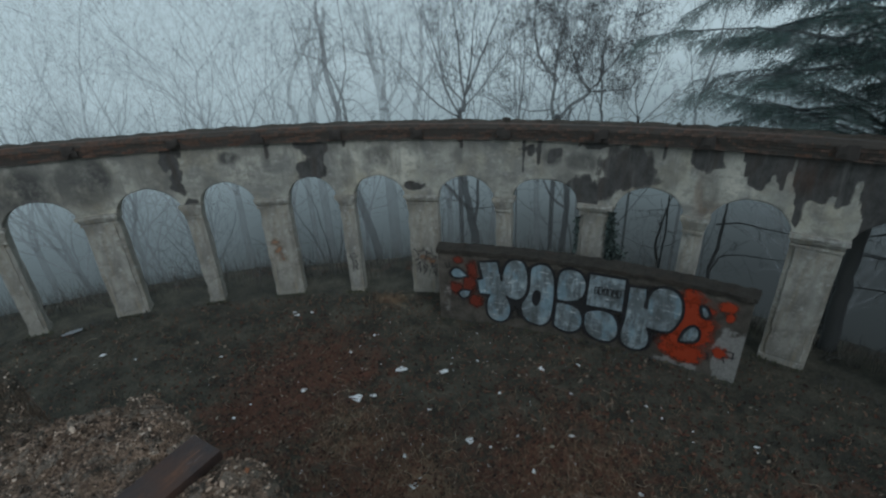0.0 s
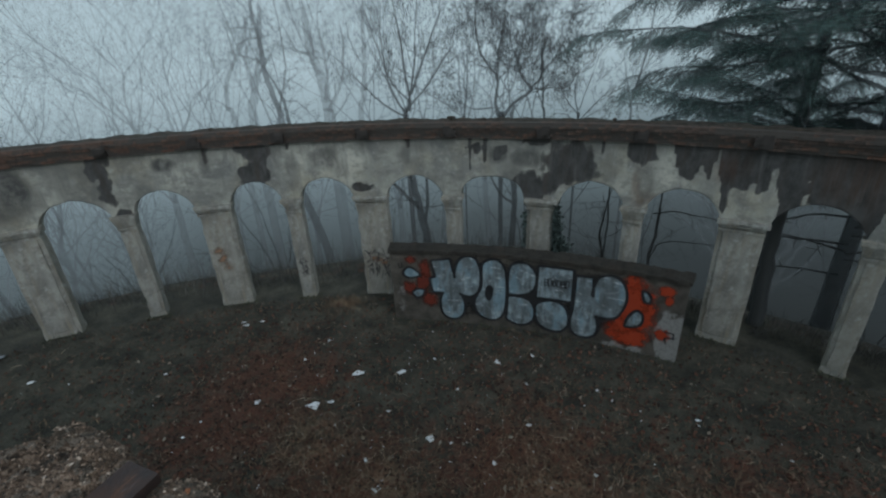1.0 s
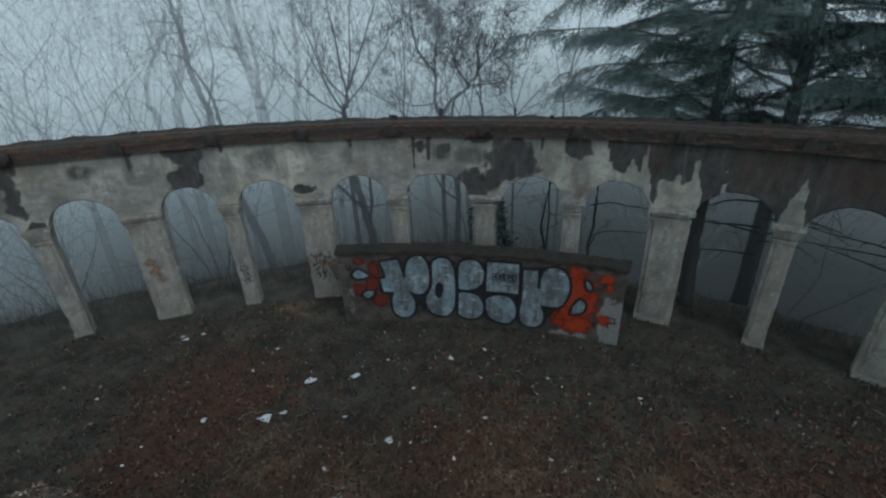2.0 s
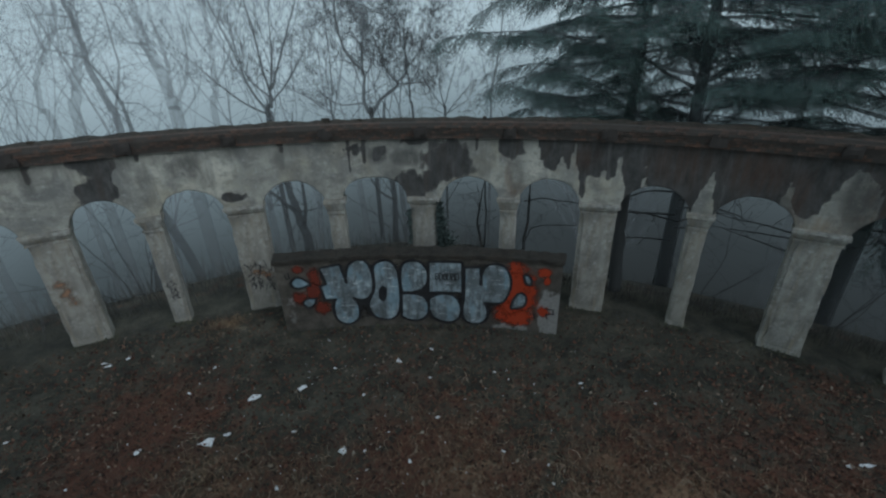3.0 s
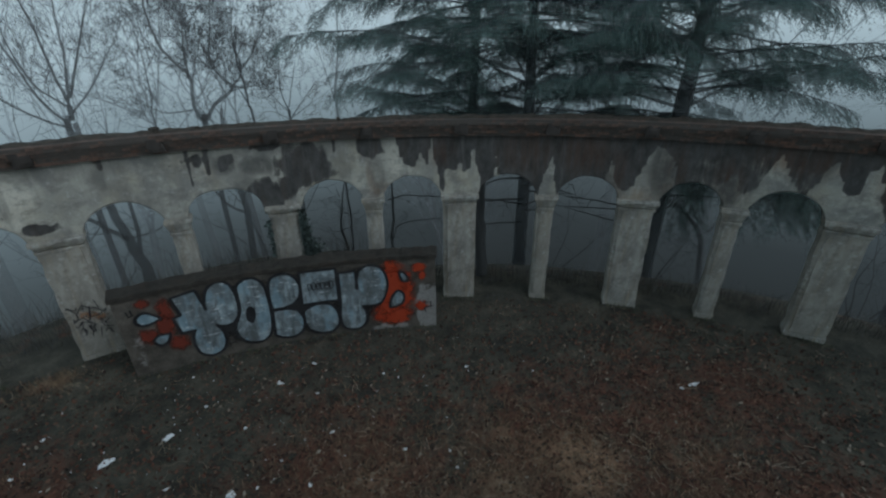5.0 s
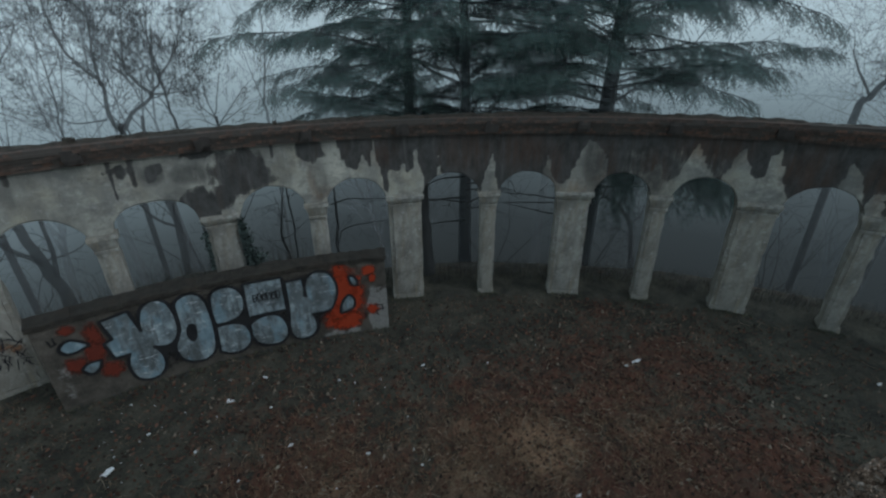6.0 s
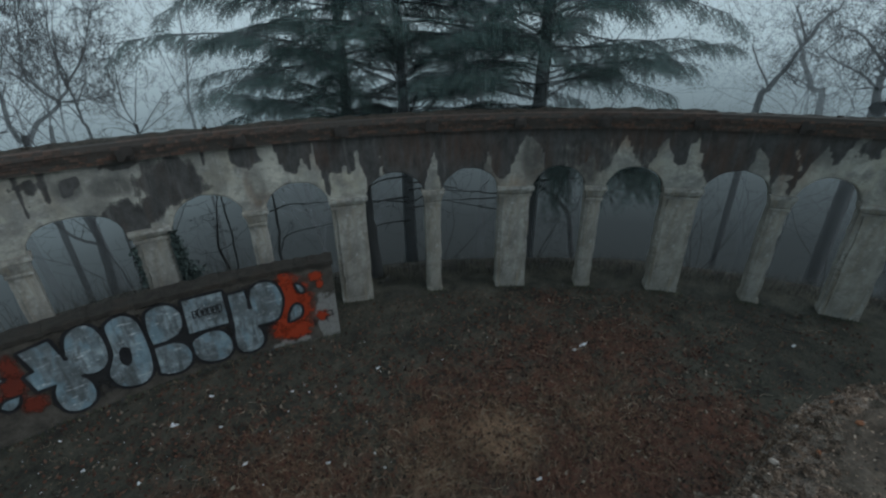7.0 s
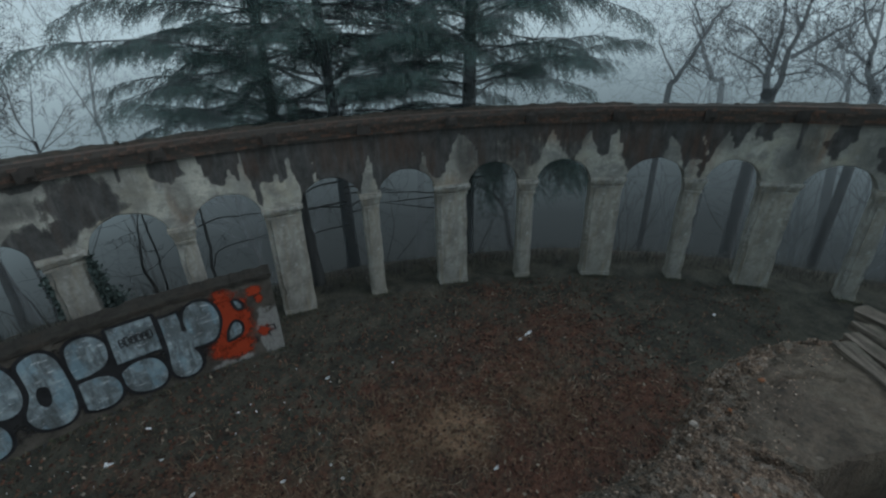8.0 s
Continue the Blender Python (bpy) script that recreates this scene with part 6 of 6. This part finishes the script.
def pebbles():
    rng = random.Random(8)
    g = Geo()
    ico_v = [Vector(v) for v in ((0, 0, 1), (0.9, 0, 0.2), (0.28, 0.85, 0.2), (-0.72, 0.53, 0.2), (-0.72, -0.53, 0.2), (0.28, -0.85, 0.2), (0, 0, -0.7))]
    ico_f = [(0, 1, 2), (0, 2, 3), (0, 3, 4), (0, 4, 5), (0, 5, 1), (6, 2, 1), (6, 3, 2), (6, 4, 3), (6, 5, 4), (6, 1, 5)]
    for k in range(15000):
        x = rng.uniform(-1.35, -0.28) if k % 3 else rng.uniform(-0.3, 1.35)
        s = rng.random() ** (2.2 if x > 0.6 else 1.1) * (0.34 if x > 0 else 0.6)
        y = edge_y(x) - s + 0.05
        size = rng.uniform(0.0016, 0.004) if rng.random() < 0.985 else rng.uniform(0.005, 0.009)
        rot = Euler((rng.gauss(0, 0.5), rng.gauss(0, 0.5), rng.uniform(0, 6))).to_matrix()
        sc = Vector((rng.uniform(0.9, 2.0), rng.uniform(0.7, 1.2), rng.uniform(0.3, 0.7)))
        c = Vector((x, y, floor_top(x, y) + size * 0.2))
        g.add([c + rot @ Vector((v.x * sc.x, v.y * sc.y, v.z * sc.z)) * size for v in ico_v], ico_f)
    return tagged(part("pebbles", g.geo(), PEBBLES), "loose pebbles and grit on the broken concrete edge", "pebbles", kind="stuff")


pebbles()


def rubble():
    """Angular lumps of broken concrete bedded along the edge."""
    rng = random.Random(31)
    g = Geo()
    for k in range(90):
        x = rng.uniform(-1.3, -0.3) if k % 4 == 0 else rng.uniform(0.25, 1.3)
        y = edge_y(x) - rng.uniform(-0.02, 0.16)
        if -0.85 < x < -0.4:
            continue
        s = rng.uniform(0.006, 0.02)
        b = Geo().worn_box(-s, s, -s * 0.7, s * 0.7, -s * 0.5, s * 0.5, (2, 2, 2), s * 0.35, k * 1.7, chip=s * 0.3)
        rot = Euler((rng.gauss(0, 0.4), rng.gauss(0, 0.4), rng.uniform(0, 6.3))).to_matrix()
        c = Vector((x, y, floor_top(x, y) + s * 0.1))
        g.add([c + rot @ v for v in b.v], b.f)
    return tagged(part("rubble", g.geo(), AGG, screed=[0.0] * len(g.v)), "angular broken concrete lumps along the floor edge", "rubble", kind="stuff")


rubble()


def steel_bar():
    e = thing("steel_flat_bar", pose(-0.705, 0.554, 5.137, 0, -2, 59), "rusty dark steel flat bar lying on broken concrete", "steel bar")
    g = Geo().worn_box(-0.28, 0.275, -0.047, 0.047, 0, 0.01, (10, 3, 1), 0.002, 2.0, chip=0.003)
    part("bar", g.geo(), RUST, e)
    lip = Geo().worn_box(-0.28, 0.275, -0.054, -0.047, -0.012, 0.013, (10, 1, 2), 0.002, 3.0, chip=0.004)
    part("flange", lip.geo(), RUST, e)


steel_bar()


def planks():
    """Split boards lying side by side; x, y is the end that juts to the edge."""
    for k, (x, y, z, rz, ln, w) in enumerate([(1.24, -0.52, 5.025, 23, 0.6, 0.075), (1.31, -0.565, 5.035, 26, 0.7, 0.06), (1.39, -0.6, 5.045, 28, 0.66, 0.07), (1.52, -0.655, 5.045, 37, 0.7, 0.075), (1.57, -0.755, 5.035, 31, 0.7, 0.07)]):
        cx, cy = x - math.cos(radians(rz)) * ln / 2, y - math.sin(radians(rz)) * ln / 2
        e = thing("timber_plank", pose(cx, cy, z, 3 * (k % 3) - 3, 1.0, rz), "grey weathered split timber plank on the broken floor", "plank", "planks on the broken floor")
        g = Geo().worn_box(-ln / 2, ln / 2, -w / 2, w / 2, -0.02, 0.014, (22, 5, 1), 0.022, 4.0 + k, chip=0.06)
        part("board", g.geo(), PLANK, e)


planks()


def edge_chip(x, y, size, mat, label, name, seed):
    g = Geo().worn_box(-size, size, -size * 0.7, size * 0.7, -size * 0.5, size * 0.6, (3, 3, 2), size * 0.3, seed, chip=size * 0.35)
    ob = part(name, g.geo(), mat)
    ob.matrix_world = pose(x, y, floor_top(x, y) + size * 0.25, 10, 5, seed * 50)
    return tagged(ob, label, "stone", "loose chips on the broken floor")


for k, (x, y, s) in enumerate([(0.672, -0.02, 0.014), (0.86, -0.08, 0.008), (1.0, -0.2, 0.007), (0.5, 0.03, 0.008), (0.3, 0.17, 0.007)]):
    edge_chip(x, y, s, CHIP_PALE, "pale stone chip on the broken concrete edge", "stone_chip", 1.3 + k)
for k, (x, y, s) in enumerate([(0.92, -0.225, 0.012), (0.99, -0.17, 0.009), (0.75, -0.12, 0.008), (0.42, -0.1, 0.01), (-0.44, 0.7, 0.008)]):
    edge_chip(x, y, s, CHIP_RED, "small orange brick chip on the broken concrete edge", "brick_chip", 2.1 + k)

# ---- litter, leaves and grass in the court ----
SCRAPS = [(-0.98, 7.42, 0.13), (-0.11, 7.29, 0.12), (-1.75, 6.7, 0.15), (-1.46, 6.73, 0.09), (0.27, 5.53, 0.11), (1.82, 7.19, 0.09), (1.94, 5.53, 0.05), (2.54, 7.28, 0.06), (0.57, 7.58, 0.05),
          (-3.68, 9.62, 0.08), (-1.68, 8.62, 0.06), (4.72, 5.15, 0.05), (3.03, 3.65, 0.04), (-0.78, 5.29, 0.06), (-0.6, 4.72, 0.1), (-7.58, 8.3, 0.06), (-3.77, 9.76, 0.07), (-3.32, 9.7, 0.06),
          (-2.81, 6.96, 0.07), (4.67, 5.05, 0.04), (7.46, 1.91, 0.1), (7.23, 2.01, 0.05), (4.04, 1.54, 0.06), (9.62, -1.8, 0.06), (2.65, 4.46, 0.05), (-4.9, 8.1, 0.03), (-2.1, 8.05, 0.05),
          (0.9, 6.6, 0.05), (1.2, 4.9, 0.05), (3.4, 6.1, 0.05), (-0.4, 6.3, 0.05), (2.2, 6.5, 0.05), (5.6, 4.2, 0.04), (-5.9, 6.4, 0.035)]


def scrap(x, y, size, seed):
    """A torn piece of paper: straight ragged edges, creased once or twice and partly lifted."""
    rng = random.Random(seed)
    n = rng.choice((4, 5, 5, 6))
    a0, crease, lift = rng.uniform(0, 6.3), rng.uniform(0, 3.1), rng.uniform(0.25, 0.6)
    long = rng.uniform(1.1, 1.7)
    rim = []
    for k in range(n):
        a = a0 + 2 * math.pi * (k + rng.uniform(-0.3, 0.3)) / n
        r = size * rng.uniform(0.6, 1.15)
        rim.append(Vector((math.cos(a) * r * long, math.sin(a) * r, 0)))
    edge = []
    for k, p in enumerate(rim):              # small tears along each edge
        q = rim[(k + 1) % n]
        edge.append(p)
        edge.append(p.lerp(q, rng.uniform(0.35, 0.65)) * rng.uniform(0.86, 1.02))
    ring_in = [p * 0.5 for p in edge]
    top = [Vector((0, 0, 0))] + ring_in + edge
    axis = Vector((math.cos(crease), math.sin(crease), 0))
    for p in top:
        p.z = 0.014 + lift * max(0.0, p.dot(axis)) + 0.15 * size * rng.random()
    m, c = len(edge), len(top)
    faces = []
    for k in range(m):
        j = (k + 1) % m
        faces.append((0, 1 + k, 1 + j))
        faces.append((1 + k, 1 + m + k, 1 + m + j, 1 + j))
    back = [tuple(i + c for i in f[::-1]) for f in faces]
    sides = [(1 + m + k, c + 1 + m + k, c + 1 + m + (k + 1) % m, 1 + m + (k + 1) % m) for k in range(m)]
    ob = part("paper_scrap", (top + [p - Vector((0, 0, 0.004)) for p in top], faces + back + sides), PAPER)
    ob.matrix_world = pose(x, y, hill(x, y), 0, 0, rng.uniform(0, 360))
    return tagged(ob, "crumpled white paper scrap lying on dark earth", "litter", "paper litter in the court")


for k, (x, y, s) in enumerate(SCRAPS):
    scrap(x, y, s * 0.74, k)


def plastic_sheet():
    """A torn strip of pale plastic sheeting by the far piers."""
    g = Geo()
    n, w = 14, 4
    for i in range(n + 1):
        for j in range(w + 1):
            u, v = i / n - 0.5, j / w - 0.5
            g.v.append(Vector((u * 0.42, v * 0.14 * (1 - abs(u)) + 0.05 * noise.noise((u * 6, 0, 1)), 0.03 + 0.07 * abs(noise.noise((u * 5, v * 4, 3))) + 0.05 * (u + 0.5))))
    for i in range(n):
        for j in range(w):
            a = i * (w + 1) + j
            g.f.append((a, a + w + 1, a + w + 2, a + 1))
    k = len(g.v)
    g.v.extend([v - Vector((0, 0, 0.004)) for v in g.v])
    g.f.extend([tuple(i + k for i in f[::-1]) for f in list(g.f)])
    ob = part("plastic_sheet", g.geo(), FILM)
    ob.matrix_world = pose(-8.93, 9.24, hill(-8.93, 9.24), 0, 0, 25)
    return tagged(ob, "torn strip of pale plastic sheeting on the earth", "plastic sheet")


plastic_sheet()


def loose_stone(th, r, z, size, seed):
    g = Geo().worn_box(-size, size, -size * 0.7, size * 0.7, -size * 0.3, size * 0.8, (3, 3, 2), size * 0.25, seed, chip=size * 0.3)
    ob = part("loose_stone", g.geo(), CAPDIRT)
    p = ring(th, r, z)
    ob.matrix_world = pose(p.x, p.y, p.z, 0, 0, seed * 40)
    return tagged(ob, "loose broken stone lying on the wall top", "stone", "loose stones on the wall top")


for k, (th, s) in enumerate([(18.7, 0.09), (21.4, 0.05), (7.2, 0.05), (31.6, 0.06), (56.0, 0.06), (80.4, 0.06), (-2.0, 0.06)]):
    loose_stone(th, R + 0.14, TOP + 0.01 - (0.05 if th > 72 else 0), s, 3.0 + k)


def litter_bits():
    """Tiny pale scraps strewn over the court."""
    rng = random.Random(12)
    g = Geo()
    for k in range(300):
        x, y = rng.gauss(-0.1, 2.5), rng.gauss(6.2, 1.7)
        if radius(x, y) > 13.3 or y < 2.5:
            continue
        s = rng.uniform(0.004, 0.014) if k % 12 else rng.uniform(0.014, 0.03)
        rot = Euler((rng.gauss(0, 0.5), rng.gauss(0, 0.5), rng.uniform(0, 6.3))).to_matrix()
        c = Vector((x, y, hill(x, y) + 0.02))
        g.add([c + rot @ Vector(v) * s for v in ((-1, -0.7, 0), (1, -0.5, 0.2), (0.8, 0.7, 0), (-0.9, 0.6, 0.3))], [(0, 1, 2), (0, 2, 3)])
    return tagged(part("litter_bits", g.geo(), PAPER), "tiny pale scraps of rubbish strewn over the court", "litter", kind="stuff")


litter_bits()


def in_court(rng):
    """A random place in the court in front of the camera."""
    while True:
        th, r = rng.uniform(-50, 120), 14.6 * math.sqrt(rng.random())
        p = ring(th, r)
        if p.y > -3.2 and p.x > -12 and not (radius(p.x, p.y) > GR - 0.05 and G0 < th < G1):
            if p.x + p.y > 1.0 or p.y > 2.5:
                return p.x, p.y


def fallen_leaves():
    rng = random.Random(3)
    g = Geo()
    k = 0
    while k < 26000:
        x, y = in_court(rng)
        if rng.random() > 0.25 + 1.4 * spots(x, y, LEAFY):
            continue
        k += 1
        s = rng.uniform(0.016, 0.05)
        rot = Euler((rng.gauss(0, 0.45), rng.gauss(0, 0.45), rng.uniform(0, 6.3))).to_matrix()
        c = Vector((x, y, hill(x, y) + 0.012 + rng.random() * 0.02))
        g.add([c + rot @ Vector(v) * s for v in ((-1, 0, 0.15), (0, -0.55, 0), (1, 0, 0.2), (0, 0.55, 0))], [(0, 1, 2), (0, 2, 3)])
    return tagged(part("fallen_leaves", g.geo(), LEAVES), "brown and rust fallen leaves scattered over the court", "leaves", kind="stuff")


fallen_leaves()


def tufts(name, mat, count, label, table, height, width, base):
    rng = random.Random(len(name))
    g = Geo()
    k = 0
    while k < count:
        x, y = in_court(rng)
        if rng.random() > base + spots(x, y, table) * 1.5:
            continue
        k += 1
        for b in range(rng.randint(4, 8)):
            a, h = rng.uniform(0, 6.3), height * rng.uniform(0.5, 1.3)
            d = Vector((math.cos(a), math.sin(a), 0))
            o = Vector((-d.y, d.x, 0)) * width * rng.uniform(0.6, 1.2)
            c = Vector((x + rng.gauss(0, 0.05), y + rng.gauss(0, 0.05), 0))
            c.z = hill(c.x, c.y) - 0.01
            bend = rng.uniform(0.4, 1.5) * h
            m = c + d * bend * 0.4 + Vector((0, 0, h * 0.75))
            t = c + d * bend + Vector((0, 0, h * rng.uniform(0.35, 0.95)))
            i = len(g.v)
            g.v.extend((c - o, c + o, m + o * 0.6, m - o * 0.6, t))
            g.f.extend(((i, i + 1, i + 2, i + 3), (i + 3, i + 2, i + 4)))
    return tagged(part(name, g.geo(), mat), label, "grass", kind="stuff")


tufts("dry_grass", STRAW, 4200, "flattened tan dry grass in patches on the court", DRY, 0.10, 0.0035, 0.03)


def dead_stalks():
    """Long curled straws lying loose on the ground, thickest in the dry patches."""
    rng = random.Random(52)
    g = Geo()
    k = 0
    while k < 1500:
        x, y = in_court(rng)
        if rng.random() > 0.03 + 1.3 * spots(x, y, DRY):
            continue
        k += 1
        a, turn = rng.uniform(0, 6.3), rng.gauss(0, 0.35)
        p = Vector((x, y, 0))
        pts = []
        for m in range(7):
            pts.append(Vector((p.x, p.y, hill(p.x, p.y) + 0.02 + 0.05 * rng.random() * math.sin(m / 6 * math.pi))))
            p += Vector((math.cos(a), math.sin(a), 0)) * rng.uniform(0.03, 0.06)
            a += turn + rng.gauss(0, 0.25)
        g.tube(pts, [0.0022, 0.003, 0.003, 0.003, 0.0027, 0.0022, 0.0012], 3)
    return tagged(part("dead_stalks", g.geo(), STALK), "pale curled dead grass stalks strewn over the court", "grass", kind="stuff")


dead_stalks()


def shoulder_brush():
    """Dead weeds and bramble stems along the outer foot of the arcade."""
    rng = random.Random(21)
    g = Geo()
    for k in range(2600):
        th, r = rng.uniform(-40, 110), 15.35 + abs(rng.gauss(0, 1.1)) + (rng.uniform(1.5, 5.5) if k % 3 == 0 else 0)
        p = ring(th, r)
        base = Vector((p.x, p.y, hill(p.x, p.y) - 0.03))
        h = rng.uniform(0.15, 0.6) * (0.6 if th > 33 else 2.0 if k % 3 == 0 else 1.0)
        a = rng.uniform(0, 6.3)
        d = Vector((math.cos(a) * 0.6, math.sin(a) * 0.6, 1)).normalized()
        q = wander(rng, base, d, h, 4, 0.25, 0.0, 0.25)
        g.tube(q, [0.006, 0.005, 0.004, 0.003, 0.002], 3)
    for k in range(1100):
        p = ring(rng.uniform(-40, 110), 14.72 - abs(rng.gauss(0, 0.14))) if k < 800 else ring(rng.uniform(G0, G1), GR - 0.02 - abs(rng.gauss(0, 0.08)))
        a = rng.uniform(0, 6.3)
        q = wander(rng, Vector((p.x, p.y, hill(p.x, p.y) - 0.02)), Vector((math.cos(a), math.sin(a), 1)), rng.uniform(0.06, 0.2), 3, 0.3, 0.0, 0.3)
        g.tube(q, [0.007, 0.006, 0.004, 0.002], 3)
    return tagged(part("bramble", g.geo(), BARK_DARK), "dark dead weeds and bramble stems outside the arcade", "bramble", kind="stuff")


shoulder_brush()
tufts("low_weeds", GREEN, 5500, "short dark green weeds and moss on the court", LEAFY, 0.045, 0.008, 0.5)


def foot_weeds():
    """Short weeds and moss crowding the feet of the piers and the low wall."""
    rng = random.Random(41)
    g = Geo()
    for k in range(2200):
        i = rng.randrange(3, len(PIERS))
        if k % 5:
            w = (WIDE if is_wide(i) else SLIM) / 2 + 0.12
            p = ring(PIERS[i] + math.degrees(rng.uniform(-w, w) / R), R - 0.03 - abs(rng.gauss(0, 0.09)))
        else:
            p = ring(rng.uniform(G0, G1), GR - 0.02 - abs(rng.gauss(0, 0.07)))
        a, h = rng.uniform(0, 6.3), rng.uniform(0.03, 0.1)
        d = Vector((math.cos(a), math.sin(a), 0))
        o = Vector((-d.y, d.x, 0)) * rng.uniform(0.006, 0.014)
        c = Vector((p.x, p.y, hill(p.x, p.y) - 0.015))
        m = c + d * h * 0.3 + Vector((0, 0, h * 0.7))
        t = c + d * h * rng.uniform(0.5, 1.1) + Vector((0, 0, h * rng.uniform(0.5, 1.0)))
        j = len(g.v)
        g.v.extend((c - o, c + o, m + o, m - o, t))
        g.f.extend(((j, j + 1, j + 2, j + 3), (j + 3, j + 2, j + 4)))
    return tagged(part("foot_weeds", g.geo(), WEEDS), "dark short weeds crowding the feet of the piers", "weeds", kind="stuff")


foot_weeds()


def shoulder_haze_grass():
    """Half-transparent tall dead grass added along the brow, imitating haze that thins upwards."""
    rng = random.Random(63)
    g = Geo()
    for k in range(9000):
        th = rng.uniform(-42, 112)
        p = ring(th, 15.4 + rng.random() ** 0.8 * (0.9 if th > 33 else 3.4 if th > 5 else 2.4))
        c = Vector((p.x, p.y, hill(p.x, p.y) - 0.02))
        h = 0.15 + (0.3 if th > 33 else 0.9) * rng.random() ** 2.6
        a = rng.uniform(0, 6.3)
        d = Vector((math.cos(a), math.sin(a), 0))
        o = Vector((-d.y, d.x, 0)) * rng.uniform(0.006, 0.013)
        m = c + d * h * 0.12 + Vector((0, 0, h * 0.6))
        t = c + d * h * rng.uniform(0.25, 0.7) + Vector((0, 0, h))
        i = len(g.v)
        g.v.extend((c - o, c + o, m + o * 0.7, m - o * 0.7, t))
        g.f.extend(((i, i + 1, i + 2, i + 3), (i + 3, i + 2, i + 4)))
    return tagged(part("brow_grass", g.geo(), BROW), "added half-transparent dead grass softening the brow of the slope like haze", "grass", kind="stuff")


shoulder_haze_grass()


# ---- brick cornice, last ----
def cornice():
    rng = random.Random(17)
    courses = 6
    h = (TOP - BAND) / courses
    proud = (0.03, 0.05, 0.075, 0.105, 0.135, 0.13)
    shapes = []
    for k in range(6):
        g = Geo().worn_box(-0.124, 0.124, -0.06, 0.14, 0.002, h - 0.002, (2, 1, 1), 0.008, 20 + k * 2.1, chip=0.012)
        shapes.append(mesh_of("brick", g.v, g.f, BRICK))
    rest = Geo()
    a0, a1 = PIERS[0], PIERS[-1]
    for c in range(courses):
        r = R - proud[c]
        step = math.degrees(0.25 / r)
        th = a0 + (step / 2 if c % 2 else 0)
        while th < a1:
            gone = noise.noise((th * 0.35, c * 0.9, 4)) + 0.25 * noise.noise((th * 1.9, c * 2.0, 1))
            if gone > (0.66 if c < 5 else 0.46) or (c == 5 and 72.2 < th < 83.0):
                th += step
                continue
            p = ring(th + rng.uniform(-0.05, 0.05), r + rng.uniform(-0.012, 0.02), BAND + c * h)
            m = pose(p.x, p.y, p.z, rng.uniform(-1.5, 1.5), rng.uniform(-1, 1), -th + rng.uniform(-2, 2))
            me = shapes[rng.randrange(6)]
            if c >= 2 and 2 < th < 74:
                b = new("brick", me)
                b.parent = arcade
                b.matrix_world = m
            else:
                rest.add([m @ v.co for v in me.vertices], [tuple(q.vertices) for q in me.polygons])
            th += step
    tagged(part("cornice_bricks", rest.geo(), BRICK, arcade), "weathered brick courses", kind="stuff")
    mv, mf = [], []
    n = 560
    prof = [(R + 0.02, BAND - 0.004)]
    for c in range(courses):
        prof += [(R - proud[c] - 0.045, BAND + c * h + 0.003), (R - proud[c] - 0.045, BAND + (c + 1) * h - 0.003)]
    prof.append((R + 0.02, TOP - 0.01))
    for i in range(n + 1):
        th = a0 + (a1 - a0) * i / n
        mv.extend(ring(th, rr + 0.006 * noise.noise((th * 3, z * 9, 1)), z) for rr, z in prof)
    k = len(prof)
    for i in range(n):
        for j in range(k - 1):
            a = i * k + j
            mf.append((a, a + 1, a + k + 1, a + k))
    tagged(part("mortar", (mv, mf), MORTAR, arcade, "grey-brown mortar between the bricks"))
    # crumbled mortar and earth on the wall's top
    vs, fs = [], []
    n = 620
    for i in range(n + 1):
        th = a0 + (a1 - a0) * i / n
        for k, rr in enumerate((-0.03, 0.06, 0.18, 0.32, DEPTH + 0.02)):
            z = TOP - 0.03 + (0.0, 0.035, 0.05, 0.045, 0.0)[k] + 0.05 * noise.noise((th * 0.9, k * 0.8, 2)) + 0.02 * noise.noise((th * 4, k, 6))
            z -= 0.05 * smooth(72.1, 72.4, th) * smooth(83.1, 82.8, th)
            vs.append(ring(th, R + rr, z))
    for i in range(n):
        for k in range(4):
            a = i * 5 + k
            fs.append((a, a + 1, a + 6, a + 5))
    tagged(part("wall_top_rubble", (vs, fs), CAPDIRT, arcade, "crumbled mortar and moss on the wall top", shade=True))
    for i, t in enumerate(PIERS):
        g = Geo().worn_box(-0.14, 0.14, -0.2, 0.1, 0, 0.24, (4, 3, 3), 0.03, 40 + i, chip=0.05)
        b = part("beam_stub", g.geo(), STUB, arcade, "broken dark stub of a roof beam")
        p = ring(t + 0.3 * noise.noise((i * 3.3, 0, 0)), R, BAND + 0.04)
        b.matrix_world = pose(p.x, p.y, p.z, 0, 0, -t)


cornice()
